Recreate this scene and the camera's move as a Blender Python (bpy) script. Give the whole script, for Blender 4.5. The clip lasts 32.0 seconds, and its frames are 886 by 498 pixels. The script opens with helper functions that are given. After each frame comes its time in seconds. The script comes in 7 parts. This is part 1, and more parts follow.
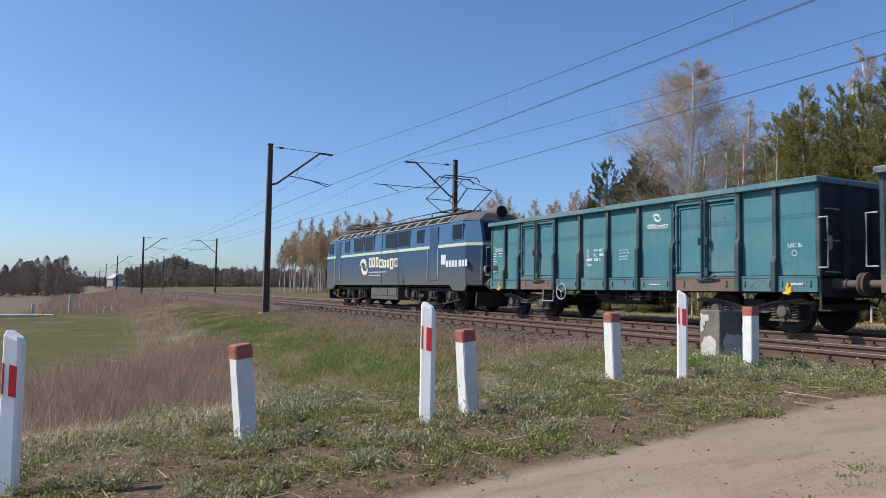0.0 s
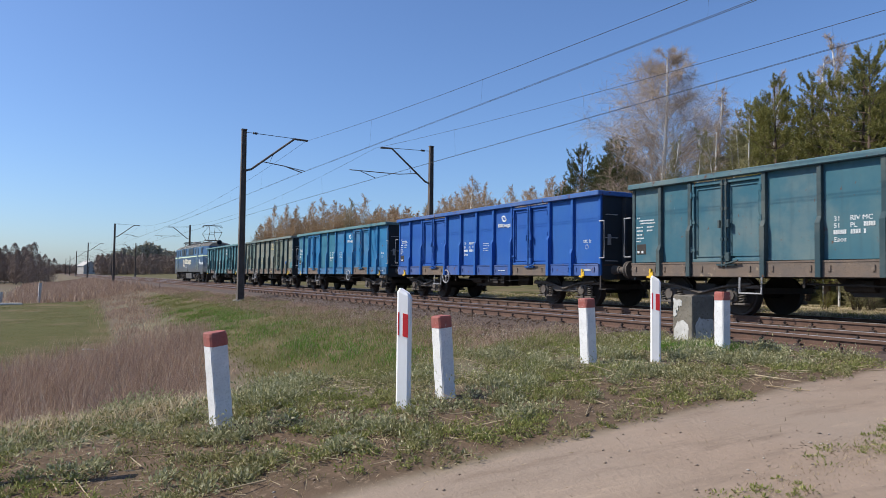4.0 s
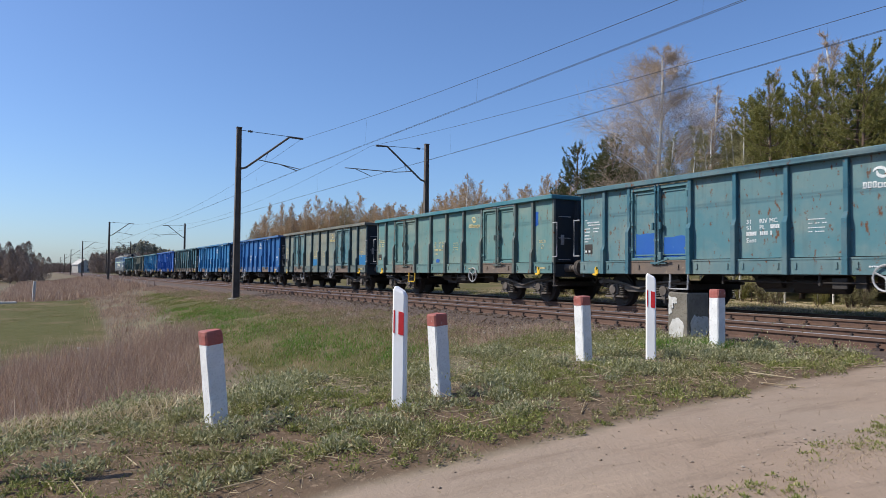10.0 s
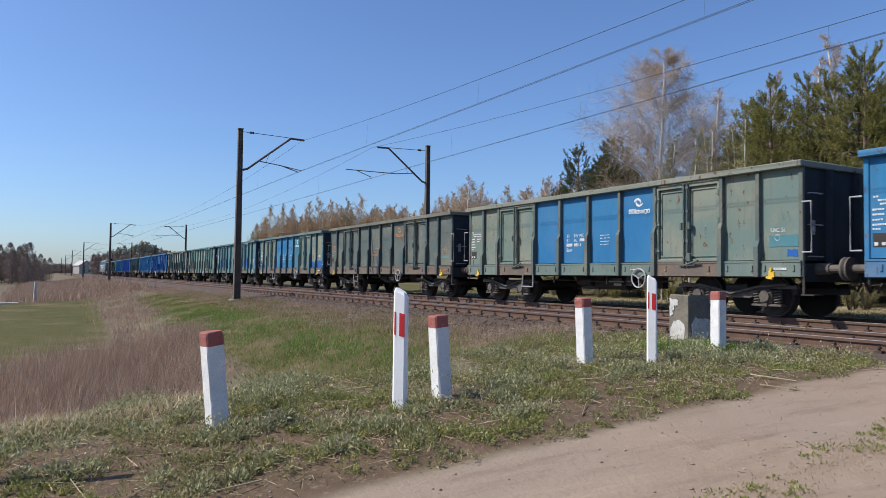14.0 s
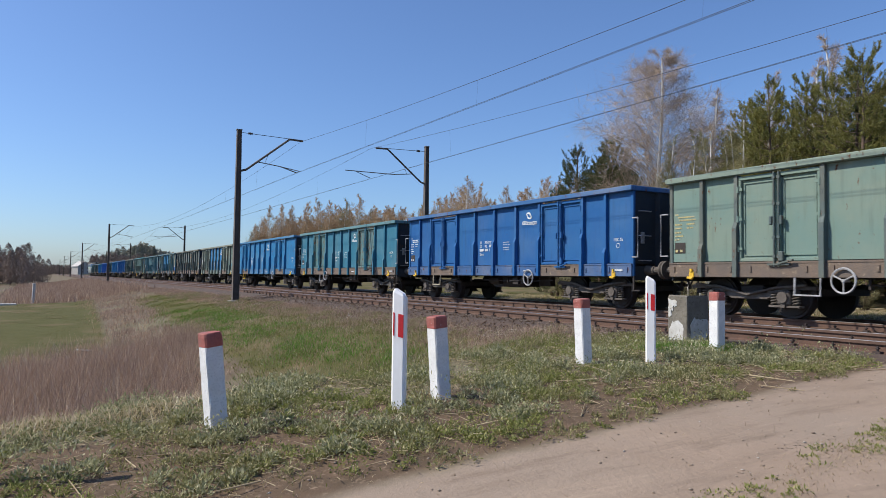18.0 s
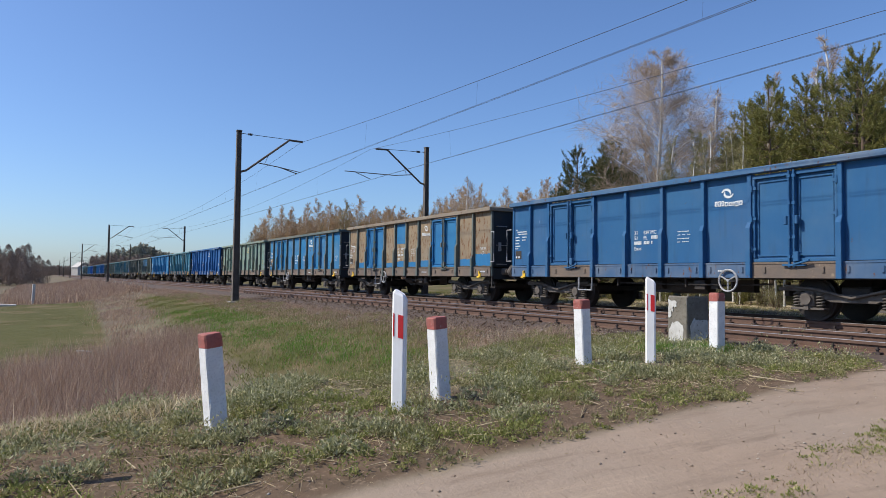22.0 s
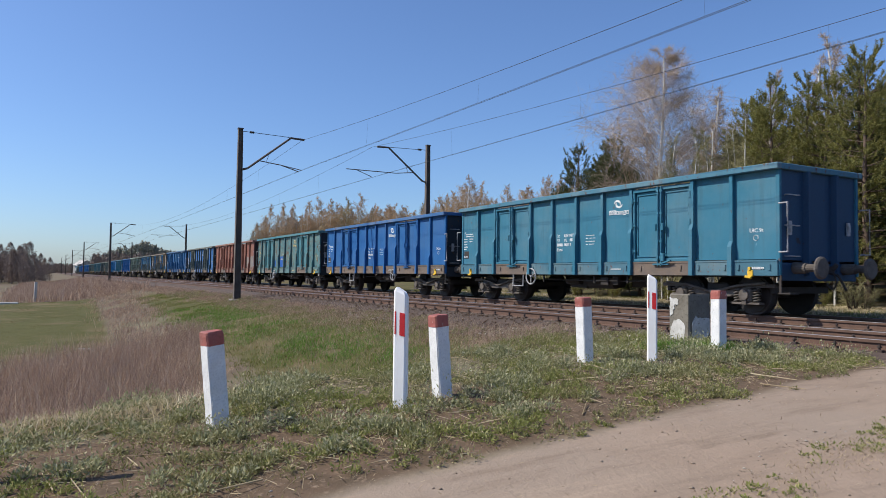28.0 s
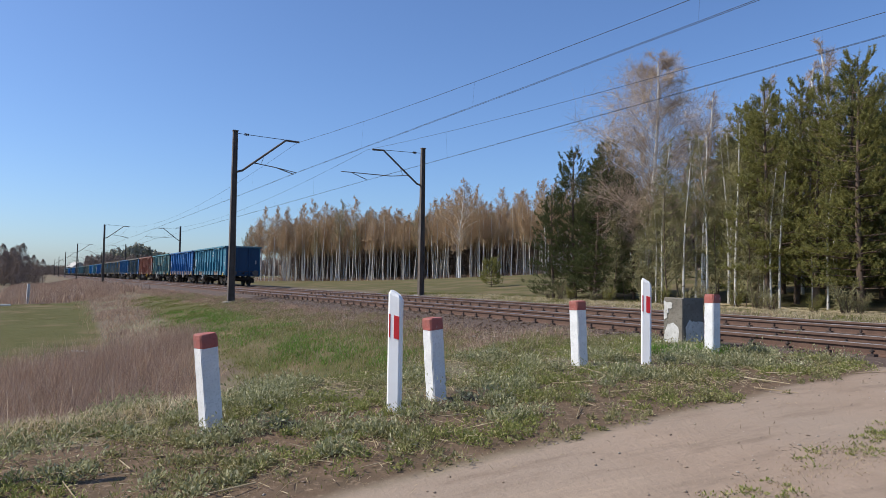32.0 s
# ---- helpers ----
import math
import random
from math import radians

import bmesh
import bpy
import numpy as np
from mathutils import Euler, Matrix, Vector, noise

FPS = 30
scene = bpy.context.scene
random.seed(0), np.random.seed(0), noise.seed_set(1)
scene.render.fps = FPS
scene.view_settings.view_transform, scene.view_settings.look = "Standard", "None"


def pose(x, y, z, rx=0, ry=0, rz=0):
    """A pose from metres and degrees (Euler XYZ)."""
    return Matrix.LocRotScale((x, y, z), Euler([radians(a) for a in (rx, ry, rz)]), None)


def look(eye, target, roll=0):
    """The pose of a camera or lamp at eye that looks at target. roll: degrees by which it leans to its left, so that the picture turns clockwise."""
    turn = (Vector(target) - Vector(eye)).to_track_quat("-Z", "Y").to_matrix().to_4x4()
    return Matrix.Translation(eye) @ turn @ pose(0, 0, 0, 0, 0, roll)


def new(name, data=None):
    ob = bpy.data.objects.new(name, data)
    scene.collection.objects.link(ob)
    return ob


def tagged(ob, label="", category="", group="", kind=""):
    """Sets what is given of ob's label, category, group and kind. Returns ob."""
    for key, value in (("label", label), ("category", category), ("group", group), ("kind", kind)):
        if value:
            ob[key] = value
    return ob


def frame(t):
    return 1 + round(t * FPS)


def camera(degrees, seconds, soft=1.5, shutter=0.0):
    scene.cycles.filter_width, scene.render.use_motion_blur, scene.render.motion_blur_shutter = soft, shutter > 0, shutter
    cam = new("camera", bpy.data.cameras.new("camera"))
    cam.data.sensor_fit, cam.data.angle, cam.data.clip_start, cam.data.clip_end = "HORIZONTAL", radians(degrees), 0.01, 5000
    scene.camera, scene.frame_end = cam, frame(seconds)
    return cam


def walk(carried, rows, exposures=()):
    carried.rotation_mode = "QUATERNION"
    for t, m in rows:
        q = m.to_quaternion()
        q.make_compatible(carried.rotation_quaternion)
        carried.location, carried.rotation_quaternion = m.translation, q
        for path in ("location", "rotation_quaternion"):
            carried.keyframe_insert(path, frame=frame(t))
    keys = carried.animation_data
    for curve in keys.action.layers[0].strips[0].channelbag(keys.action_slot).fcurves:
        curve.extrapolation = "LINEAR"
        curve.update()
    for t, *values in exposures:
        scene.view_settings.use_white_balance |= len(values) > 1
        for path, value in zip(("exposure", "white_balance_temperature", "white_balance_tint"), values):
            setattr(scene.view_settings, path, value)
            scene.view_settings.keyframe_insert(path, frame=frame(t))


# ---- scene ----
# World: x across the railway to the right, y along it (the train's way), z up from rail top.
cam = camera(64.04, 32.0, 0.8, 0.06)
EYE = Vector((0.0, 0.0, 0.792))
TURNS = [  # seconds, heading from the railway's line, tilt, lean
    (0, 27.214, 3.348, 0.939), (0.5, 27.222, 3.102, 0.852), (1, 27.275, 2.893, 0.817), (1.5, 28.141, 2.708, 0.756), (2, 28.569, 2.620, 0.685), (2.5,
    28.724, 2.462, 0.702), (3, 28.894, 2.361, 0.695), (3.5, 29.031, 2.293, 0.698), (5.5, 29.454, 2.238, 0.743), (6, 29.474, 2.173, 0.716), (6.5, 29.498,
    2.133, 0.693), (7, 29.518, 2.114, 0.656), (7.5, 29.536, 2.122, 0.608), (8, 29.549, 2.137, 0.592), (8.5, 29.545, 2.137, 0.593), (9, 29.518, 2.130,
    0.582), (9.5, 29.509, 2.125, 0.585), (10, 29.522, 2.112, 0.617), (10.5, 29.513, 2.114, 0.656), (11, 29.495, 2.162, 0.676), (11.5, 29.466, 2.249,
    0.679), (12, 29.424, 2.334, 0.687), (12.5, 29.402, 2.353, 0.705), (13, 29.405, 2.312, 0.737), (13.5, 29.422, 2.269, 0.756), (14, 29.439, 2.244,
    0.726), (14.5, 29.447, 2.232, 0.683), (16.5, 29.560, 2.303, 0.682), (17, 29.550, 2.299, 0.701), (17.5, 29.539, 2.302, 0.695), (18, 29.533, 2.307,
    0.698), (18.5, 29.533, 2.310, 0.707), (19, 29.577, 2.322, 0.990), (19.3, 29.634, 2.341, 1.297), (19.5, 29.621, 2.350, 1.029), (20, 29.591, 2.360,
    0.704), (20.5, 29.573, 2.364, 0.662), (21, 29.559, 2.364, 0.657), (21.5, 29.559, 2.371, 0.673), (22, 29.543, 2.374, 0.690), (22.5, 29.496, 2.373,
    0.691), (23, 29.435, 2.355, 0.697), (23.5, 29.415, 2.324, 0.709), (24, 29.444, 2.303, 0.693), (24.5, 29.469, 2.297, 0.679), (25, 29.460, 2.297,
    0.687), (25.5, 29.410, 2.302, 0.677), (27.5, 29.348, 2.232, 0.680), (28, 29.428, 2.196, 0.680), (28.5, 29.447, 2.230, 0.686), (29, 29.476, 2.286,
    0.699), (29.5, 29.521, 2.319, 0.728), (30, 29.586, 2.348, 0.759), (30.5, 29.682, 2.372, 0.757), (31, 29.732, 2.388, 0.768), (31.5, 29.763, 2.411,
    0.817), (32, 29.853, 2.447, 0.865),
]


def aim(yaw, tilt, lean):
    a, b = radians(yaw), radians(tilt)
    way = Vector((math.sin(a) * math.cos(b), math.cos(a) * math.cos(b), math.sin(b)))
    return look(EYE, EYE + way, lean)


walk(cam, [(t, aim(a, b, c)) for t, a, b, c in TURNS])

# ---- world and sun ----
SUN_WAY = Vector((-0.90, 0.43, 0.0)).normalized()
SUN_UP = radians(45)
world = bpy.data.worlds.new("sky")
scene.world = world
world.use_nodes = True
wn = world.node_tree
sky = wn.nodes.new("ShaderNodeTexSky")
sky.sky_type = "NISHITA"
sky.sun_disc = False
sky.sun_elevation = SUN_UP
sky.sun_rotation = math.atan2(SUN_WAY.x, SUN_WAY.y)
sky.altitude = 1500
sky.air_density = 1.2
sky.dust_density = 3.0
sky.ozone_density = 10.0
rich = wn.nodes.new("ShaderNodeHueSaturation")
rich.inputs["Saturation"].default_value = 0.98
rich.inputs["Hue"].default_value = 0.503
wn.links.new(sky.outputs[0], rich.inputs["Color"])
wn.links.new(rich.outputs[0], wn.nodes["Background"].inputs[0])
wn.nodes["Background"].inputs[1].default_value = 0.155
sun = new("sun", bpy.data.lights.new("sun", "SUN"))
sun.data.energy = 5.0
sun.data.angle = radians(0.5)
sun.data.color = (1.0, 0.93, 0.82)
sun.matrix_world = look(SUN_WAY * math.cos(SUN_UP) * 50 + Vector((0, 0, math.sin(SUN_UP) * 50)), (0, 0, 0))


# ---- materials ----
def shader(name, rough=0.8, metal=0.0):
    m = bpy.data.materials.new(name)
    m.use_nodes = True
    b = m.node_tree.nodes["Principled BSDF"]
    b.inputs["Roughness"].default_value = rough
    b.inputs["Metallic"].default_value = metal
    return m, m.node_tree, b


def node(t, kind, **values):
    n = t.nodes.new("ShaderNode" + kind)
    for k, v in values.items():
        n.inputs[k].default_value = v
    return n


def coords(t, seed=0.0, world_space=False, stretch=(1, 1, 1)):
    """Object-space (or world-space) coordinates and a per-object offset value."""
    if world_space:
        src = t.nodes.new("ShaderNodeNewGeometry").outputs["Position"]
    else:
        src = t.nodes.new("ShaderNodeTexCoord").outputs["Object"]
    mp = node(t, "Mapping")
    mp.inputs["Scale"].default_value = stretch
    t.links.new(src, mp.inputs["Vector"])
    inf = t.nodes.new("ShaderNodeObjectInfo")
    mad = t.nodes.new("ShaderNodeMath")
    mad.operation = "MULTIPLY_ADD"
    mad.inputs[1].default_value = 0.0 if world_space else 37.0
    mad.inputs[2].default_value = seed
    t.links.new(inf.outputs["Random"], mad.inputs[0])
    return mp.outputs["Vector"], mad.outputs[0]


def grain(t, vec, w, scale, detail=4.0, rough=0.55):
    n = t.nodes.new("ShaderNodeTexNoise")
    n.noise_dimensions = "4D"
    n.inputs["Scale"].default_value = scale
    n.inputs["Detail"].default_value = detail
    n.inputs["Roughness"].default_value = rough
    t.links.new(vec, n.inputs["Vector"])
    t.links.new(w, n.inputs["W"])
    return n.outputs["Fac"]


def step(t, fac, lo, hi):
    r = t.nodes.new("ShaderNodeMapRange")
    r.interpolation_type = "SMOOTHSTEP"
    r.inputs["From Min"].default_value = lo
    r.inputs["From Max"].default_value = hi
    t.links.new(fac, r.inputs["Value"])
    return r.outputs["Result"]


def blend(t, fac, a, b):
    """Mix of two colours; each is an output socket or a colour."""
    m = t.nodes.new("ShaderNodeMix")
    m.data_type = "RGBA"
    if isinstance(fac, float):
        m.inputs[0].default_value = fac
    else:
        t.links.new(fac, m.inputs[0])
    for s, v in ((6, a), (7, b)):
        if isinstance(v, tuple):
            m.inputs[s].default_value = (*v, 1)
        else:
            t.links.new(v, m.inputs[s])
    return m.outputs[2]


def relief(t, b, fac, strength, distance):
    bp = t.nodes.new("ShaderNodeBump")
    bp.inputs["Strength"].default_value = strength
    bp.inputs["Distance"].default_value = distance
    t.links.new(fac, bp.inputs["Height"])
    t.links.new(bp.outputs[0], b.inputs["Normal"])


def surf(name, c1, c2, scale=3.0, rough=0.8, bump=0.3, metal=0.0, fine=40.0, spot=None, spot_lo=0.6, world_space=False, seed=0.0, stretch=(1, 1, 1), rough_var=0.15):
    """Two colours mixed by a broad and a fine grain, with optional spots of a third."""
    m, t, b = shader(name, rough, metal)
    vec, w = coords(t, seed, world_space, stretch)
    big, small = grain(t, vec, w, scale), grain(t, vec, w, fine, 3.0)
    col = blend(t, step(t, big, 0.35, 0.65), c1, c2)
    dark = tuple(v * 0.72 for v in c1)
    col = blend(t, step(t, small, 0.45, 0.8), col, dark)
    if spot:
        col = blend(t, step(t, grain(t, vec, w, scale * 2.3, 6.0, 0.65), spot_lo, spot_lo + 0.06), col, spot)
    t.links.new(col, b.inputs["Base Color"])
    mr = t.nodes.new("ShaderNodeMapRange")
    mr.inputs["To Min"].default_value = max(0.05, rough - rough_var)
    mr.inputs["To Max"].default_value = min(1.0, rough + rough_var)
    t.links.new(big, mr.inputs["Value"])
    t.links.new(mr.outputs[0], b.inputs["Roughness"])
    relief(t, b, small, bump, 0.01)
    return m


def paint(name, base, faded, rust=(0.16, 0.07, 0.035), rust_lo=0.68, fade_lo=0.5, rough=0.6, seed=0.0, streak=0.35, patch=None, patch_lo=0.6, bleach=0.4):
    """Weathered wagon paint: fading, vertical streaks of dirt, flaking rust and touched-up patches."""
    m, t, b = shader(name, rough)
    b.inputs["Specular IOR Level"].default_value = 0.22
    vec, w = coords(t, seed)
    tall, w2 = coords(t, seed + 5.0, False, (7.0, 7.0, 0.7))
    col = blend(t, step(t, grain(t, vec, w, 0.9, 5.0, 0.6), fade_lo - 0.15, fade_lo + 0.2), base, faded)
    worn = t.nodes.new("ShaderNodeMath")
    worn.operation = "MULTIPLY"
    worn.inputs[1].default_value = bleach
    t.links.new(step(t, grain(t, vec, w, 0.6, 7.0, 0.62), 0.44, 0.66), worn.inputs[0])
    col = blend(t, worn.outputs[0], col, tuple(0.45 * v + 0.55 * d for v, d in zip(faded, (0.36, 0.32, 0.235))))
    runs = step(t, grain(t, tall, w2, 1.2, 5.0, 0.6), 0.5, 0.72)
    mul = t.nodes.new("ShaderNodeMath")
    mul.operation = "MULTIPLY"
    mul.inputs[1].default_value = streak
    t.links.new(runs, mul.inputs[0])
    col = blend(t, mul.outputs[0], col, tuple(0.45 * v + 0.02 for v in faded))
    if patch:
        col = blend(t, step(t, grain(t, vec, w, 0.75, 2.0, 0.4), patch_lo, patch_lo + 0.03), col, patch)
    fine, w3 = coords(t, seed + 9.0, False, (30.0, 30.0, 2.2))
    col = blend(t, step(t, grain(t, fine, w3, 1.0, 3.0, 0.6), 0.74, 0.80), col, tuple(min(0.6, v + 0.28) for v in faded))
    slant, w4 = coords(t, seed + 3.0, False, (1.9, 1.9, 0.8))
    flake = grain(t, slant, w4, 5.0, 8.0, 0.7)
    col = blend(t, step(t, flake, rust_lo - 0.035, rust_lo), col, tuple(0.78 * v for v in rust))
    col = blend(t, step(t, grain(t, vec, w, 22.0, 4.0, 0.6), 0.66, 0.74), col, tuple(0.5 * v + 0.5 * r for v, r in zip(base, rust)))
    t.links.new(col, b.inputs["Base Color"])
    mr = t.nodes.new("ShaderNodeMapRange")
    mr.inputs["To Min"].default_value = rough - 0.12
    mr.inputs["To Max"].default_value = rough + 0.3
    t.links.new(flake, mr.inputs["Value"])
    t.links.new(mr.outputs[0], b.inputs["Roughness"])
    relief(t, b, grain(t, vec, w, 1.7, 3.0, 0.5), 0.35, 0.03)
    return m


def tint(name, c1, c2, c3, rough=0.8):
    """Leaf colour that differs from blade to blade."""
    m, t, b = shader(name, rough)
    b.inputs["Specular IOR Level"].default_value = 0.2
    g = t.nodes.new("ShaderNodeNewGeometry")
    col = blend(t, step(t, g.outputs["Random Per Island"], 0.1, 0.6), c1, c2)
    col = blend(t, step(t, g.outputs["Random Per Island"], 0.75, 0.95), col, c3)
    t.links.new(col, b.inputs["Base Color"])
    thin = t.nodes.new("ShaderNodeBsdfTranslucent")
    t.links.new(col, thin.inputs["Color"])
    mix = t.nodes.new("ShaderNodeMixShader")
    mix.inputs[0].default_value = 0.35
    t.links.new(b.outputs[0], mix.inputs[1])
    t.links.new(thin.outputs[0], mix.inputs[2])
    t.links.new(mix.outputs[0], t.nodes["Material Output"].inputs["Surface"])
    return m


def white_plastic():
    m, t, b = shader("white_plastic", 0.4)
    vec, w = coords(t, 2.0)
    col = blend(t, step(t, grain(t, vec, w, 5.0, 4.0), 0.4, 0.75), (0.90, 0.90, 0.89), (0.84, 0.83, 0.80))
    t.links.new(col, b.inputs["Base Color"])
    return m


M = {}
M["concrete"] = surf("concrete", (0.26, 0.24, 0.21), (0.19, 0.175, 0.15), 4, 0.9, 0.5, spot=(0.12, 0.11, 0.09), spot_lo=0.6)
M["whitewash"] = surf("whitewash", (0.78, 0.78, 0.77), (0.68, 0.68, 0.67), 6, 0.85, 0.22, fine=60, spot=(0.42, 0.40, 0.36), spot_lo=0.66)
M["red_paint"] = surf("red_paint", (0.36, 0.10, 0.08), (0.30, 0.12, 0.10), 9, 0.8, 0.4, spot=(0.50, 0.36, 0.32), spot_lo=0.62)
M["white_plastic"] = white_plastic()
M["red_reflector"] = surf("red_reflector", (0.62, 0.02, 0.025), (0.52, 0.02, 0.025), 12, 0.35, 0.1)
M["rail_rust"] = surf("rail_rust", (0.125, 0.07, 0.048), (0.10, 0.058, 0.042), 6, 0.85, 0.3)
M["rail_top"] = surf("rail_top", (0.32, 0.31, 0.31), (0.26, 0.25, 0.25), 3, 0.35, 0.05, metal=0.9)
M["sleeper"] = surf("sleeper", (0.13, 0.095, 0.072), (0.10, 0.075, 0.06), 5, 0.9, 0.6)
M["clip"] = surf("clip", (0.045, 0.032, 0.028), (0.07, 0.045, 0.035), 20, 0.8, 0.2)
M["ballast"] = surf("ballast", (0.10, 0.066, 0.046), (0.07, 0.046, 0.033), 5, 0.95, 0.9, fine=28, spot=(0.17, 0.125, 0.098), spot_lo=0.6, world_space=True)
M["mast"] = surf("mast", (0.095, 0.075, 0.062), (0.14, 0.115, 0.095), 2, 0.8, 0.3, spot=(0.2, 0.18, 0.16), spot_lo=0.66)
M["wire"] = surf("wire", (0.035, 0.04, 0.045), (0.05, 0.05, 0.05), 2, 0.6, 0.0)
M["dark_steel"] = surf("dark_steel", (0.028, 0.024, 0.022), (0.045, 0.036, 0.03), 3, 0.8, 0.3)
M["bogie_steel"] = surf("bogie_steel", (0.125, 0.108, 0.092), (0.085, 0.07, 0.06), 5, 0.85, 0.4)
M["wheel_steel"] = surf("wheel_steel", (0.022, 0.018, 0.017), (0.035, 0.028, 0.025), 5, 0.7, 0.3)
M["yellow"] = surf("yellow", (0.75, 0.48, 0.03), (0.65, 0.4, 0.03), 8, 0.5, 0.1)
M["grey_bar"] = surf("grey_bar", (0.42, 0.42, 0.42), (0.3, 0.3, 0.3), 8, 0.5, 0.1)
M["white_mark"] = surf("white_mark", (0.72, 0.74, 0.74), (0.55, 0.58, 0.58), 9, 0.6, 0.0)
M["cream_loop"] = surf("cream_loop", (0.5, 0.45, 0.33), (0.4, 0.35, 0.25), 8, 0.6, 0.1)
M["yellow_mark"] = surf("yellow_mark", (0.55, 0.46, 0.2), (0.45, 0.4, 0.25), 9, 0.6, 0.0)
M["orange_mark"] = surf("orange_mark", (0.5, 0.2, 0.07), (0.4, 0.2, 0.1), 9, 0.6, 0.0)
M["inside"] = surf("inside", (0.06, 0.045, 0.035), (0.1, 0.06, 0.04), 2, 0.9, 0.5)
M["sill_rust"] = surf("sill_rust", (0.13, 0.105, 0.088), (0.175, 0.13, 0.098), 3, 0.85, 0.5, spot=(0.26, 0.2, 0.14), spot_lo=0.6)


# ---- mesh building ----
class Geo:
    """Collects boxes, rods and plates into one mesh."""

    def __init__(self):
        self.v, self.f = [], []

    def add(self, verts, faces):
        o = len(self.v)
        self.v += [tuple(p) for p in verts]
        self.f += [tuple(i + o for i in f) for f in faces]
        return self

    def box(self, x0, x1, y0, y1, z0, z1, bev=0.0):
        if bev > 0:
            b = bmesh.new()
            bmesh.ops.create_cube(b, size=1)
            for v in b.verts:
                v.co = Vector(((x0 + x1) / 2 + v.co.x * (x1 - x0), (y0 + y1) / 2 + v.co.y * (y1 - y0), (z0 + z1) / 2 + v.co.z * (z1 - z0)))
            bmesh.ops.bevel(b, geom=b.edges[:], offset=bev, segments=1, affect="EDGES")
            b.verts.index_update()
            self.add([v.co for v in b.verts], [[v.index for v in f.verts] for f in b.faces])
            b.free()
            return self
        p = [(x0, y0, z0), (x1, y0, z0), (x1, y1, z0), (x0, y1, z0), (x0, y0, z1), (x1, y0, z1), (x1, y1, z1), (x0, y1, z1)]
        return self.add(p, [(3, 2, 1, 0), (4, 5, 6, 7), (0, 1, 5, 4), (1, 2, 6, 5), (2, 3, 7, 6), (3, 0, 4, 7)])

    def prism(self, poly, axis, a0, a1):
        """A convex outline in the two other axes (in order x, y, z), extruded along axis."""
        i = "xyz".index(axis)
        n = len(poly)

        def put(p, a):
            q = list(p)
            q.insert(i, a)
            return q
        self.add([put(p, a0) for p in poly] + [put(p, a1) for p in poly],
                 [tuple(range(n)), tuple(reversed(range(n, 2 * n)))] + [(k, k + n, (k + 1) % n + n, (k + 1) % n) for k in range(n)])
        return self

    def rod(self, a, b, r, n=8, r2=None, caps=True):
        a, b = Vector(a), Vector(b)
        q = (b - a).to_track_quat("Z", "X")
        r2 = r if r2 is None else r2
        ring = [(math.cos(2 * math.pi * k / n), math.sin(2 * math.pi * k / n)) for k in range(n)]
        v = [a + q @ Vector((c * r, s * r, 0)) for c, s in ring] + [b + q @ Vector((c * r2, s * r2, 0)) for c, s in ring]
        f = [(k, (k + 1) % n, (k + 1) % n + n, k + n) for k in range(n)]
        if caps:
            f += [tuple(reversed(range(n))), tuple(range(n, 2 * n))]
        return self.add(v, f)

    def tube(self, pts, r, n=6):
        pts = [Vector(p) for p in pts]
        v, f, k = [], [], len(pts)
        for i, p in enumerate(pts):
            d = (pts[min(i + 1, k - 1)] - p).normalized() + (p - pts[max(i - 1, 0)]).normalized()
            q = d.to_track_quat("Z", "X")
            v += [p + q @ Vector((r * math.cos(2 * math.pi * j / n), r * math.sin(2 * math.pi * j / n), 0)) for j in range(n)]
        for i in range(k - 1):
            f += [(i * n + j, i * n + (j + 1) % n, (i + 1) * n + (j + 1) % n, (i + 1) * n + j) for j in range(n)]
        f += [tuple(reversed(range(n))), tuple(range((k - 1) * n, k * n))]
        return self.add(v, f)

    def ring(self, centre, axis, r, thick, n=24, m=6):
        """A torus round an axis."""
        c, q = Vector(centre), Vector(axis).to_track_quat("Z", "X")
        v, f = [], []
        for k in range(n):
            a = 2 * math.pi * k / n
            for j in range(m):
                b = 2 * math.pi * j / m
                v.append(c + q @ Vector(((r + thick * math.cos(b)) * math.cos(a), (r + thick * math.cos(b)) * math.sin(a), thick * math.sin(b))))
                f.append((k * m + j, (k + 1) % n * m + j, (k + 1) % n * m + (j + 1) % m, k * m + (j + 1) % m))
        return self.add(v, f)

    def mesh(self, name, smooth=False):
        me = bpy.data.meshes.new(name)
        me.from_pydata(self.v, [], self.f)
        b = bmesh.new()
        b.from_mesh(me)
        bmesh.ops.recalc_face_normals(b, faces=b.faces[:])
        b.to_mesh(me)
        b.free()
        if smooth:
            me.polygons.foreach_set("use_smooth", [True] * len(me.polygons))
        return me


def part(name, geo, material, parent=None, label="", at=None, smooth=False):
    """Links a Geo or a shared mesh as one object under a thing or a part."""
    me = geo.mesh(name, smooth) if isinstance(geo, Geo) else geo
    if not me.materials:
        me.materials.append(material)
    ob = new(name, me)
    if me.materials[0] is not material:
        ob.material_slots[0].link = "OBJECT"
        ob.material_slots[0].material = material
    ob.parent = parent
    if at is not None:
        ob.matrix_local = at
    if label:
        tagged(ob, label)
    if name in ("marking", "word_bar"):
        tagged(ob, label, kind="stuff")
    return ob


def thing(name, label, category, group="", at=None, kind=""):
    ob = new(name)
    ob.empty_display_size = 0.3
    if at is not None:
        ob.matrix_world = at
    return tagged(ob, label, category, group, kind)


